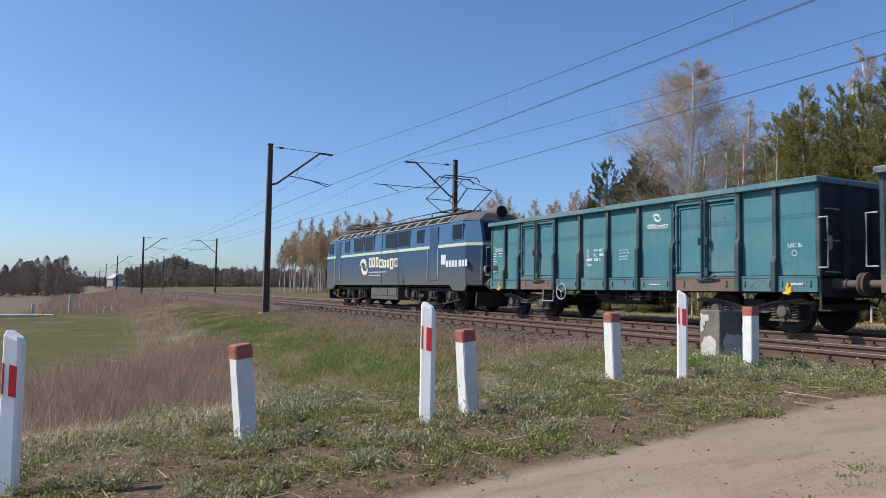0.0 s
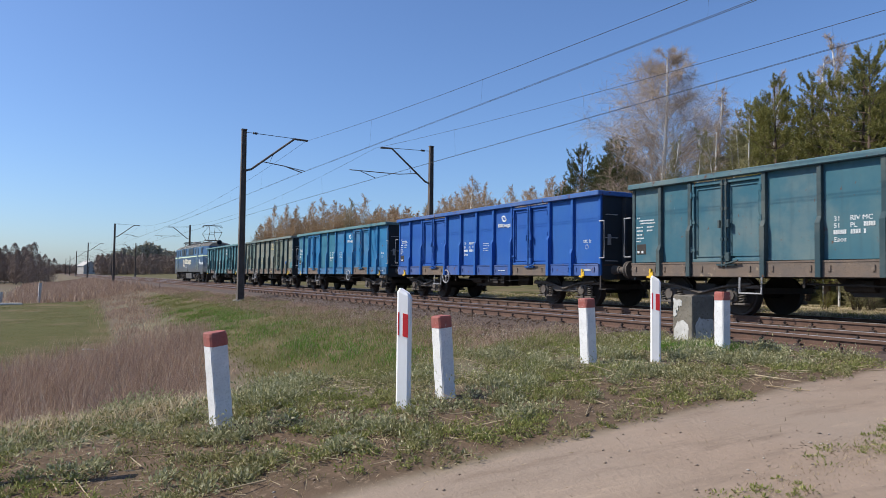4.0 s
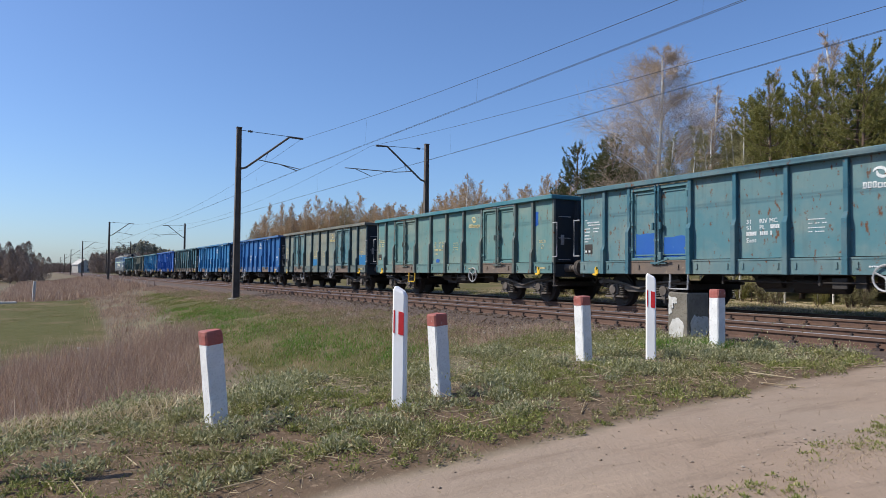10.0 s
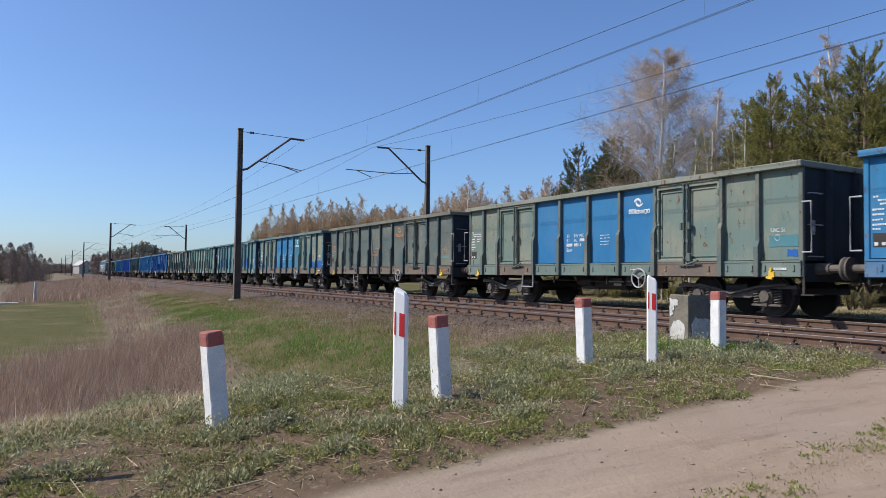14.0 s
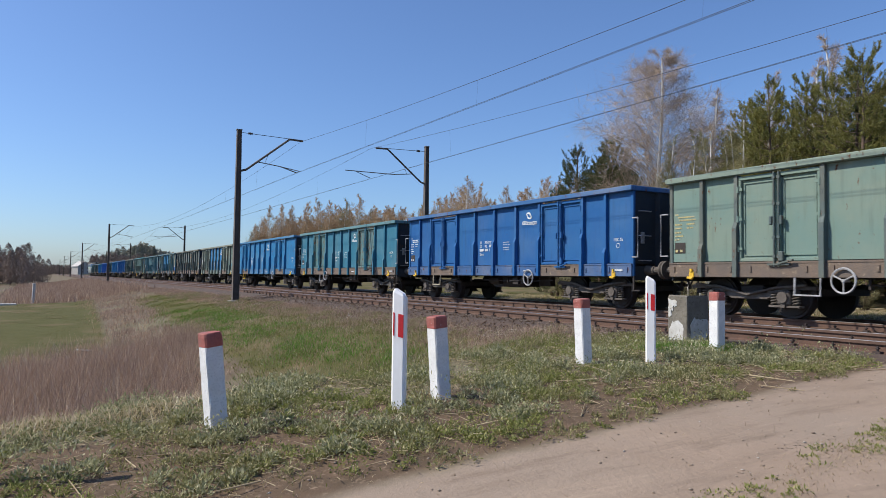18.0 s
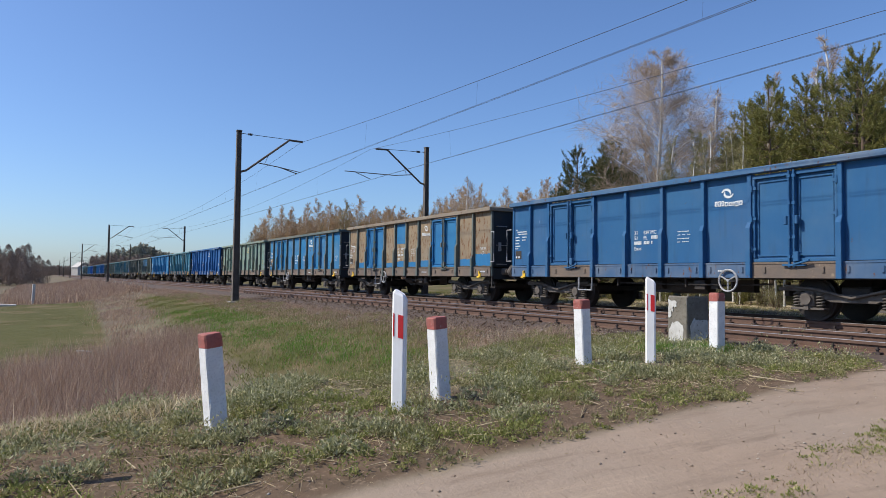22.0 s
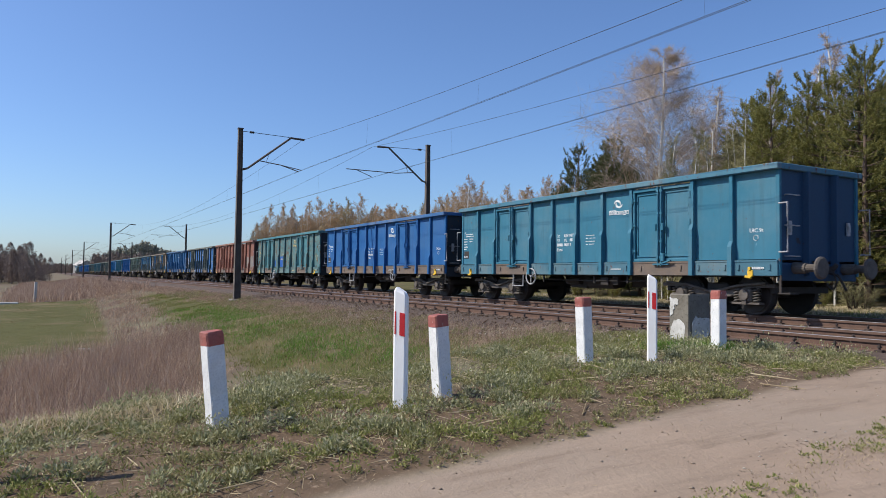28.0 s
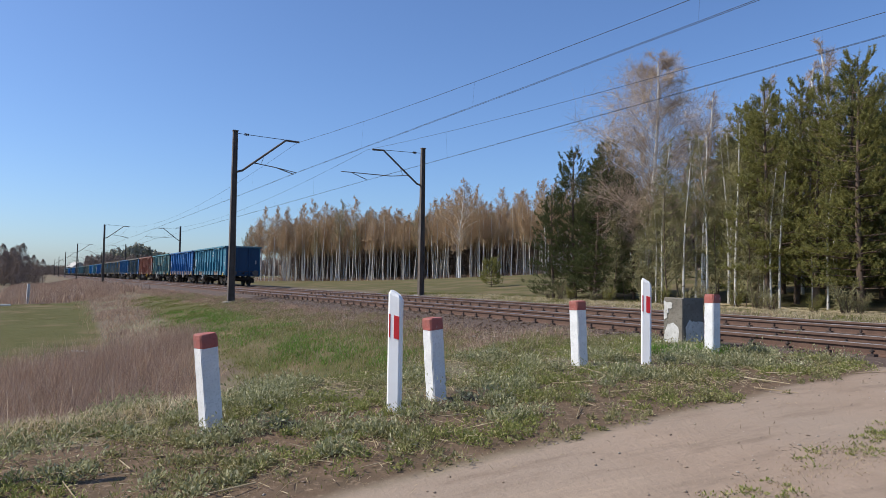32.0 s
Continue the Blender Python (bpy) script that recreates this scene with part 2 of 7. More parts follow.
def bulk(name, verts, faces_flat, sides, material, kind="", label="", category="", parent=None):
    """One large mesh from arrays: verts (n, 3), faces (m, sides)."""
    me = bpy.data.meshes.new(name)
    verts = np.asarray(verts, dtype=np.float32)
    faces_flat = np.asarray(faces_flat, dtype=np.int32).reshape(-1)
    nf = len(faces_flat) // sides
    me.vertices.add(len(verts))
    me.vertices.foreach_set("co", verts.reshape(-1))
    me.loops.add(len(faces_flat))
    me.loops.foreach_set("vertex_index", faces_flat)
    me.polygons.add(nf)
    me.polygons.foreach_set("loop_start", np.arange(nf, dtype=np.int32) * sides)
    me.polygons.foreach_set("loop_total", np.full(nf, sides, dtype=np.int32))
    me.update(calc_edges=True)
    me.materials.append(material)
    ob = new(name, me)
    ob.parent = parent
    return tagged(ob, label, category, "", kind)


# ---- ground ----
FAR, NEAR = 14.78, 10.68  # centre lines of the two tracks


def smooth01(v):
    v = np.clip(v, 0, 1)
    return v * v * (3 - 2 * v)


def road_edge(x):
    return np.interp(x, [-30, -10, 0, 3, 6, 8, 9.5], [6.0, 6.2, 6.5, 7.0, 8.2, 9.5, 11.0])


def rough_noise(x, y):
    return (np.sin(x * 1.7 + 2.1 * np.sin(y * 0.9)) + np.sin(y * 2.3 + 1.7 * np.sin(x * 1.3 + 1)) + 0.6 * np.sin(x * 4.1 + y * 3.3) + 0.6 * np.sin(y * 5.7 - x * 3.9 + 2)) / 3.2


def ground_z(x, y):
    x, y = np.asarray(x, float), np.asarray(y, float)
    low = np.interp(x, [-2500, -200, -3, 2, 6.3, 7.8, 8.8, 16.8, 18.5, 22, 2500], [-2, -1.6, -1.5, -1.35, -0.6, -0.36, -0.32, -0.32, -0.08, -0.1, -0.1])
    rise = np.interp(x, [22, 26, 30, 40, 50, 70, 200, 2500], [0, 0.25, 0.6, 1.3, 2.0, 2.6, 4, 8])
    low = low + rise * (1 - 0.6 * smooth01((y - 45) / 55))
    ramp = np.interp(x, [-40, -10, -0.33, 2.64, 6.2, 8.6, 8.8], [-1.2, -0.82, -0.5, -0.3, -0.17, -0.14, -0.32])
    on = smooth01(1 - (y - road_edge(x)) / 3.0) * smooth01((y + 30) / 10)
    z = np.where(x < 8.8, low + (np.maximum(ramp, low) - low) * on, low)
    fade = np.exp(-((x / 60) ** 2 + (y / 80) ** 2))
    verge = np.where((y > 3.9) & (x < 8.6), 1.0, 0.25)
    return z + (0.03 + 0.02 * np.sin(3.1 * x + 1.3 * y) * np.sin(2.7 * y - x)) * rough_noise(x, y) * verge * fade * np.where((x > 8.2) & (x < 17.6), 0.2, 1.0)


def spread(lo, hi, step_, far, grow=1.13):
    mid = list(np.arange(lo, hi, step_))
    out, d, p = [], step_, hi
    while p < far:
        out.append(p)
        d *= grow
        p += d
    back, d, p = [], step_, lo
    while p > -far:
        d *= grow
        p -= d
        back.append(p)
    return np.array(back[::-1] + mid + out)


M["ground"] = None


def make_ground():
    gx, gy = spread(-8, 26, 0.22, 2600), spread(0.5, 22, 0.22, 2600)
    X, Y = np.meshgrid(gx, gy)
    Z = ground_z(X, Y)
    n, mth = X.shape
    v = np.stack([X, Y, Z], -1).reshape(-1, 3)
    i = np.arange(n * mth).reshape(n, mth)
    f = np.stack([i[:-1, :-1], i[:-1, 1:], i[1:, 1:], i[1:, :-1]], -1).reshape(-1, 4)
    # cover: track of bare earth, green grass, dry grass
    x, y = v[:, 0], v[:, 1]
    edge = np.interp(x, [-20, 0, 1.5, 2.8, 4, 7.5, 9], [3.5, 3.55, 3.62, 3.74, 3.9, 4.35, 4.7])
    lane = smooth01((edge - y) / 0.9 + 0.5) * smooth01((9.4 - x) / 0.6)
    lane *= 1 - 0.42 * smooth01(1 - np.abs(y - 1.75 - 0.18 * x) / 0.36) * smooth01((x - 2.4) / 0.8)
    bank = smooth01((x - 2.4 - 0.045 * y) / 1.2) * smooth01((8.3 - x) / 1.2) * smooth01((y - 8.5) / 3) * smooth01((62 - y) / 20)
    meadow = smooth01((1.4 + 0.045 * y - x) / 1.2) * smooth01((y - 18.5 - 1.1 * x) / 4) * smooth01((58 - y) / 2)
    right = smooth01((x - 18) / 3)
    green = np.clip(bank * 0.9 + meadow + right * 0.6, 0, 1)
    stony = smooth01((x - 7.0) / 1.0) * smooth01((18.2 - x) / 1.0) * smooth01((y - road_edge(x) + 2.5) / 2.0)
    earth = smooth01((6.6 - y) / 1.5) * (1 - lane)
    ob = bulk("ground", v, f, 4, M["ground"], "structure", "rough grassy field and bare earth beside the railway", "ground")
    col = ob.data.color_attributes.new("cover", "FLOAT_COLOR", "POINT")
    col.data.foreach_set("color", np.stack([lane, green, stony, earth], -1).astype(np.float32).reshape(-1))
    ob.data.polygons.foreach_set("use_smooth", [True] * len(ob.data.polygons))
    return ob


def ground_material():
    m, t, b = shader("ground_cover", 0.95)
    b.inputs["Specular IOR Level"].default_value = 0.15
    vec, w = coords(t, 0.0, True)
    att = t.nodes.new("ShaderNodeAttribute")
    att.attribute_name = "cover"
    sep = t.nodes.new("ShaderNodeSeparateColor")
    t.links.new(att.outputs["Color"], sep.inputs[0])
    big, mid, small = grain(t, vec, w, 0.35, 5.0), grain(t, vec, w, 2.2, 6.0, 0.65), grain(t, vec, w, 18.0, 5.0, 0.7)

    def ragged(s, amount=0.55):
        a = t.nodes.new("ShaderNodeMath")
        a.operation = "MULTIPLY_ADD"
        a.inputs[1].default_value = amount
        t.links.new(mid, a.inputs[0])
        c = t.nodes.new("ShaderNodeMath")
        c.operation = "ADD"
        t.links.new(s, c.inputs[0])
        t.links.new(a.outputs[0], c.inputs[1])
        a.inputs[2].default_value = -amount / 2
        return step(t, c.outputs[0], 0.3, 0.7)
    dry = blend(t, step(t, mid, 0.35, 0.65), (0.125, 0.092, 0.066), (0.165, 0.125, 0.088))
    dry = blend(t, step(t, big, 0.4, 0.62), dry, (0.16, 0.14, 0.085))
    grass = blend(t, step(t, mid, 0.3, 0.7), (0.074, 0.076, 0.022), (0.104, 0.096, 0.034))
    grass = blend(t, step(t, big, 0.45, 0.66), grass, (0.17, 0.125, 0.07))
    sand = blend(t, step(t, mid, 0.3, 0.7), (0.335, 0.252, 0.187), (0.28, 0.209, 0.153))
    sand = blend(t, step(t, big, 0.42, 0.62), sand, (0.30, 0.234, 0.178))
    sand = blend(t, step(t, small, 0.58, 0.78), sand, (0.27, 0.20, 0.15))
    crumb = grain(t, vec, w, 70.0, 3.0, 0.7)
    sand = blend(t, step(t, crumb, 0.60, 0.70), sand, (0.25, 0.19, 0.145))
    sand = blend(t, step(t, crumb, 0.36, 0.28), sand, (0.44, 0.345, 0.265))
    drift, w2 = coords(t, 4.0, True, (0.45, 2.2, 1.0))
    tracks = grain(t, drift, w2, 1.6, 6.0, 0.68)
    sand = blend(t, step(t, tracks, 0.50, 0.68), sand, (0.235, 0.178, 0.132))
    sand = blend(t, step(t, tracks, 0.44, 0.30), sand, (0.375, 0.287, 0.212))
    soil = blend(t, step(t, mid, 0.35, 0.65), (0.14, 0.094, 0.062), (0.10, 0.072, 0.046))
    soil = blend(t, step(t, small, 0.52, 0.7), soil, (0.27, 0.195, 0.135))
    stone = blend(t, step(t, small, 0.4, 0.65), (0.075, 0.05, 0.034), (0.15, 0.10, 0.066))
    col = blend(t, ragged(sep.outputs["Green"]), dry, grass)
    col = blend(t, ragged(att.outputs["Alpha"], 0.4), col, soil)
    col = blend(t, ragged(sep.outputs["Blue"], 0.6), col, stone)
    col = blend(t, ragged(sep.outputs["Red"], 0.5), col, sand)
    t.links.new(col, b.inputs["Base Color"])
    relief(t, b, small, 0.45, 0.03)
    return m


M["ground"] = ground_material()
make_ground()


# ---- railway ----
Y0, Y1 = -90.0, 900.0


def make_tracks():
    ys = list(np.arange(-12, 70, 0.35)) + list(np.arange(70, 200, 5)) + [300, 600, Y1]
    ys = [Y0, -50] + ys
    xs = [8.2, 8.55, 8.85, 9.2] + list(np.arange(9.5, 16.2, 0.3)) + [16.3, 16.6, 16.9, 17.1]
    rng = np.random.RandomState(4)
    X, Y = np.meshgrid(xs, ys)
    Z = np.interp(X, [8.2, 9.05, 16.3, 17.1], [-0.42, -0.160, -0.160, -0.42]) + rng.uniform(-0.012, 0.008, X.shape)
    X = X + rng.uniform(-0.04, 0.04, X.shape)
    i = np.arange(X.size).reshape(X.shape)
    f = np.stack([i[:-1, :-1], i[:-1, 1:], i[1:, 1:], i[1:, :-1]], -1).reshape(-1, 4)
    bulk("ballast_bed", np.stack([X, Y, Z], -1).reshape(-1, 3), f, 4, M["ballast"], "structure", "rust-brown crushed stone ballast under both tracks", "ballast")
    head = [(-0.036, -0.045), (0.036, -0.045), (0.036, -0.004), (0.03, 0.0), (-0.03, 0.0), (-0.036, -0.004)]
    sl = Geo().box(-1.3, 1.3, -0.12, 0.12, -0.32, -0.16, 0.02).mesh("sleeper")
    clip = Geo().box(-0.04, 0.04, -0.05, 0.05, -0.165, -0.13).rod((0, 0, -0.13), (0, 0, -0.06), 0.017, 6).box(-0.03, 0.03, -0.02, 0.02, -0.1, -0.082).mesh("rail_clip")
    for nm, cx in (("near", NEAR), ("far", FAR)):
        track = thing("railway_track", "straight railway track with rusty rails on brown ballast", "railway track", "two parallel tracks", None, "structure")
        for s in (-1, 1):
            x = cx + s * 0.753
            g = Geo()
            g.prism([(x - 0.009, -0.135), (x + 0.009, -0.135), (x + 0.009, -0.045), (x - 0.009, -0.045)], "y", Y0, Y1)
            g.prism([(x - 0.07, -0.165), (x + 0.07, -0.165), (x + 0.07, -0.155), (x + 0.012, -0.135), (x - 0.012, -0.135), (x - 0.07, -0.155)], "y", Y0, Y1)
            g.prism([(x + a, b) for a, b in head[:3] + head[-1:]], "y", Y0, Y1)
            rail = part("rail", g, M["rail_rust"], track)
            part("running_face", Geo().prism([(x - 0.031, -0.004), (x + 0.031, -0.004), (x + 0.026, 0.002), (x - 0.026, 0.002)], "y", Y0, Y1), M["rail_top"], rail, "worn shiny running surface")
        y = -8.0
        while y < 62:
            part("sleeper", sl, M["sleeper"], track, "", pose(cx, y, 0))
            y += 0.62
        v, fs = [], []
        while y < 420:
            o = len(v)
            for dz in (-0.3, -0.161):
                v += [(cx - 1.3, y - 0.12, dz), (cx + 1.3, y - 0.12, dz), (cx + 1.3, y + 0.12, dz), (cx - 1.3, y + 0.12, dz)]
            fs += [(o + 4, o + 5, o + 6, o + 7), (o, o + 1, o + 5, o + 4), (o + 3, o + 7, o + 6, o + 2)]
            y += 0.62
        tagged(bulk("distant_sleepers", v, fs, 4, M["sleeper"], parent=track), kind="stuff")
        y, n = -2.0, 0
        while y < 40:
            for s in (-1, 1):
                for e in (-1, 1):
                    if s * e < 0 and n % 2:
                        continue
                    part("rail_clip", clip, M["clip"], track, "", pose(cx + s * 0.753 + e * 0.105, y, 0))
            y += 0.62
            n += 1


def mast_shape(h, base):
    """Riveted double-channel mast, wider at the foot."""
    out = []
    for s in (-1, 1):
        g = Geo()
        out.append(("channel", g))
        g.add([(s * 0.15, -0.13, base), (s * 0.15, 0.13, base), (s * 0.10, 0.09, h), (s * 0.10, -0.09, h),
               (s * 0.12, -0.13, base), (s * 0.12, 0.13, base), (s * 0.075, 0.09, h), (s * 0.075, -0.09, h)],
              [(0, 1, 2, 3), (7, 6, 5, 4), (0, 3, 7, 4), (1, 5, 6, 2), (2, 6, 7, 3), (0, 4, 5, 1)])
    g = Geo()
    out.append(("web", g))
    g.add([(-0.13, -0.03, base), (0.13, -0.03, base), (0.13, 0.03, base), (-0.13, 0.03, base), (-0.085, -0.03, h), (0.085, -0.03, h), (0.085, 0.03, h), (-0.085, 0.03, h)],
          [(0, 1, 5, 4), (1, 2, 6, 5), (2, 3, 7, 6), (3, 0, 4, 7), (4, 5, 6, 7)])
    out.append(("cap", Geo().box(-0.12, 0.12, -0.1, 0.1, h, h + 0.05)))
    return out


def make_mast(x, y, side, top, lift, base):
    """side: +1 the arm reaches to the right, -1 to the left. lift raises the arm."""
    ob = thing("catenary_mast", "dark rusty steel catenary mast with a braced arm beside the track", "catenary mast", "catenary masts", pose(x, y, 0))
    for nm, g in mast_shape(top, base):
        part(nm, g, M["mast"], ob)
    part("footing", Geo().box(-0.3, 0.3, -0.28, 0.28, base - 0.4, base + 0.06, 0.04), M["concrete"], ob, "weathered concrete footing")
    z = 5.52 + lift
    s = side
    part("strut", Geo().tube([(s * 0.1, 0, z), (s * 0.35, 0, z + 0.08), (s * 2.35, 0, z + 1.68), (s * 3.0, 0, z + 1.66)], 0.05, 8), M["mast"], ob)
    part("tie_rod", Geo().rod((s * 0.1, 0, z + 1.76), (s * 2.4, 0, z + 1.7), 0.014, 5), M["wire"], ob)
    ins = Geo()
    for k in range(3):
        ins.rod((s * (0.42 + 0.07 * k), 0, z + 1.75), (s * (0.46 + 0.07 * k), 0, z + 1.749), 0.055, 8)
    part("insulator", ins, M["dark_steel"], ob)
    part("steady_arm", Geo().tube([(s * 0.85, 0, z + 0.48), (s * 1.9, 0, z + 0.36), (s * (2.75 if s > 0 else 4.7), 0, z + (0.12 if s > 0 else 0.36))], 0.022, 6)
         .tube([(s * 1.9, 0, z + 0.36), (s * 2.9, 0, z + 0.2)] if s > 0 else [(s * 4.1, 0, z + 0.34), (s * 3.3, 0, z + 0.06)], 0.018, 6), M["mast"], ob)
    part("hanger", Geo().rod((s * 1.2, 0, z + 0.46), (s * 1.35, 0, z + 0.85), 0.01, 5), M["wire"], ob)
    return ob


N_MASTS = [-38.0, 32.4, 102.6, 172.0, 241.0, 311.0, 381.0]
F_MASTS = [-40.0, 33.7, 108.0, 180.0, 250.0, 320.0, 390.0]


def make_wires(x, ys, z_hang, z_mid, z_touch, zig):
    w = thing("overhead_line", "dark overhead wires hung from the catenary masts", "overhead wires", "overhead lines")
    carrier, touch_a, touch_b = [], [], []
    for k, (a, b) in enumerate(zip(ys, ys[1:])):
        for j in range(16):
            u = j / 16
            carrier.append((x + zig * (-1) ** k * (1 - 2 * u) * 0.3, a + (b - a) * u, z_mid + (z_hang - z_mid) * (2 * u - 1) ** 2))
        for j in range(4):
            u = j / 4
            zz = z_touch - 0.02 + 0.05 * (2 * u - 1) ** 2
            touch_a.append((x + zig * (-1) ** k * (1 - 2 * u) - 0.03, a + (b - a) * u, zz))
            touch_b.append((x + zig * (-1) ** k * (1 - 2 * u) + 0.03, a + (b - a) * u, zz))
    part("carrier_wire", Geo().tube(carrier, 0.0068, 5), M["wire"], w)
    part("contact_wire", Geo().tube(touch_a, 0.0055, 5), M["wire"], w)
    part("contact_wire", Geo().tube(touch_b, 0.0055, 5), M["wire"], w)
    for k, (a, b) in enumerate(zip(ys[:3], ys[1:4])):
        for j in range(1, 9):
            u = j / 9
            xx = x + zig * (-1) ** k * (1 - 2 * u)
            part("dropper", Geo().rod((xx, a + (b - a) * u, z_touch), (x + (xx - x) * 0.3, a + (b - a) * u, z_mid + (z_hang - z_mid) * (2 * u - 1) ** 2), 0.002, 4), M["wire"], w)


make_tracks()
for k, y in enumerate(N_MASTS):
    make_mast(7.64, y, 1, 7.36 if k < 2 else 7.25, 0.0, -0.4)
for k, y in enumerate(F_MASTS):
    make_mast(18.0, y, -1, 7.84, 0.32, -0.12)
make_wires(NEAR - 0.1, N_MASTS, 7.15, 6.02, 5.66, 0.12)
make_wires(FAR - 0.1, F_MASTS, 7.45, 6.2, 5.86, -0.12)


# ---- posts beside the road ----
def make_short_post(x, y, lean, turn, h=0.75, w=0.14):
    z = float(ground_z(x, y))
    ob = thing("bollard", "whitewashed concrete post with a faded red cap by the road", "bollard", "short roadside posts", pose(x, y, z, lean[1], lean[0], turn))
    r = random.Random(int(x * 100))

    def worn(levels, half, chamfer, rough_):
        """A square pillar with chipped, uneven edges."""
        g = Geo()
        n = 8
        for k, (zz, grow) in enumerate(levels):
            a, c = half * grow, chamfer
            for p, q in ((-a + c, -a), (a - c, -a), (a, -a + c), (a, a - c), (a - c, a), (-a + c, a), (-a, a - c), (-a, -a + c)):
                g.v.append((p + r.uniform(-rough_, rough_), q + r.uniform(-rough_, rough_), zz + r.uniform(-rough_, rough_)))
            if k:
                o = (k - 1) * n
                g.f += [(o + m_, o + (m_ + 1) % n, o + n + (m_ + 1) % n, o + n + m_) for m_ in range(n)]
        o = (len(levels) - 1) * n
        g.f += [tuple(range(n)), tuple(range(o, o + n))]
        return g
    part("shaft", worn([(-0.25 + (h * 0.86 + 0.25) * k / 14, 1.0) for k in range(15)], w / 2, 0.011, 0.002), M["whitewash"], ob)
    part("cap", worn([(h * 0.857, 1.03), (h * 0.90, 1.04), (h * 0.95, 1.04), (h * 0.985, 1.0), (h, 0.9)], w / 2, 0.014, 0.003), M["red_paint"], ob, "flaking brick-red painted cap")


def make_guide_post(x, y, turn, h=1.0):
    z = float(ground_z(x, y))
    ob = thing("guide_post", "white plastic road delineator post with red reflectors", "guide post", "white guide posts", pose(x, y, z, 0, 0, turn))
    w, d, c = 0.058, 0.040, 0.016
    sec = [(-w + c, -d), (w - c, -d), (w, -d + c), (w, d - c), (w - c, d), (-w + c, d), (-w, d - c), (-w, -d + c)]
    g = Geo()
    n = len(sec)
    top = lambda a: h - max(0.0, a) * 0.9
    g.add([(a, b, -0.2) for a, b in sec] + [(a, b, top(a) - 0.03) for a, b in sec] + [(a * 0.75, b * 0.7, top(a)) for a, b in sec],
          [(k, (k + 1) % n, (k + 1) % n + n, k + n) for k in range(n)] + [(k + n, (k + 1) % n + n, (k + 1) % n + 2 * n, k + 2 * n) for k in range(n)] + [tuple(range(2 * n, 3 * n))])
    part("shaft", g, M["white_plastic"], ob)
    for s in (-1, 1):
        for u0, u1 in ((-w + c - 0.002, -w + c + 0.010), (0.0, w - c + 0.004)):
            lo, hi = h - 0.385, h - 0.195
            drop = lambda u: -0.45 * (u + w) * 0.5
            f0, f1 = s * (d + 0.003), s * (d - 0.003)
            b = Geo().add([(u0, f0, lo + drop(u0)), (u1, f0, lo + drop(u1)), (u1, f0, hi + drop(u1)), (u0, f0, hi + drop(u0)), (u0, f1, lo + drop(u0)), (u1, f1, lo + drop(u1)), (u1, f1, hi + drop(u1)), (u0, f1, hi + drop(u0))],
                          [(0, 1, 2, 3), (7, 6, 5, 4), (0, 3, 7, 4), (1, 5, 6, 2), (3, 2, 6, 7), (0, 4, 5, 1)])
            part("reflector", b, M["red_reflector"], ob, "red reflective strip")


def make_block(x, y):
    z = float(ground_z(x, y))
    ob = thing("concrete_block", "weathered square concrete block with patches of whitewash", "concrete block", "", pose(x, y, z, 0, 0, 3))
    top = 0.565 - z
    g = Geo().box(-0.24, 0.24, -0.19, 0.19, -0.2, top, 0.02)
    r = random.Random(3)
    g.v = [(a + r.uniform(-0.012, 0.012), b + r.uniform(-0.012, 0.012), c + r.uniform(-0.01, 0.01)) for a, b, c in g.v]
    part("body", g, M["block"], ob)

    def smear(points, face, seed_):
        """A thin worn coat of whitewash on the left (x) or front (y) face, with a ragged outline."""
        rr = random.Random(seed_)
        n = len(points)
        rim = []
        for k in range(n):
            (u0, v0), (u1, v1) = points[k], points[(k + 1) % n]
            for s in (0, 0.25, 0.5, 0.75):
                rim.append((u0 + (u1 - u0) * s + rr.uniform(-0.014, 0.014), v0 + (v1 - v0) * s + rr.uniform(-0.014, 0.014)))
        p = Geo().prism([(u * 0.71, v + top - 0.87) for u, v in rim], "x", -0.2475, -0.236) if face == "x" else Geo().prism([(u, v + top - 0.87) for u, v in rim], "y", -0.1985, -0.186)
        part("whitewash_patch", p, M["old_whitewash"], ob, "patch of worn whitewash")
    smear([(0.235, 0.02), (0.235, 0.34), (0.14, 0.47), (0.0, 0.50), (-0.12, 0.44), (-0.2, 0.30), (-0.235, 0.26), (-0.235, 0.02)], "x", 1)
    smear([(0.24, 0.81), (0.24, 0.55), (0.17, 0.55), (0.17, 0.64), (0.12, 0.65), (0.12, 0.70), (0.03, 0.71), (0.03, 0.79)], "x", 2)
    smear([(-0.19, 0.24), (0.08, 0.18), (0.21, 0.30), (0.20, 0.52), (0.02, 0.50), (-0.12, 0.55), (-0.20, 0.42)], "y", 3)


def block_material():
    m, t, b = shader("whitewashed_concrete", 0.92)
    vec, w = coords(t, 3.0)
    g1, g2 = grain(t, vec, w, 3.0, 5.0, 0.6), grain(t, vec, w, 30.0, 4.0)
    col = blend(t, step(t, g1, 0.35, 0.65), (0.20, 0.18, 0.145), (0.14, 0.125, 0.10))
    col = blend(t, step(t, g2, 0.5, 0.75), col, (0.10, 0.09, 0.07))
    t.links.new(col, b.inputs["Base Color"])
    relief(t, b, g2, 0.6, 0.02)
    return m


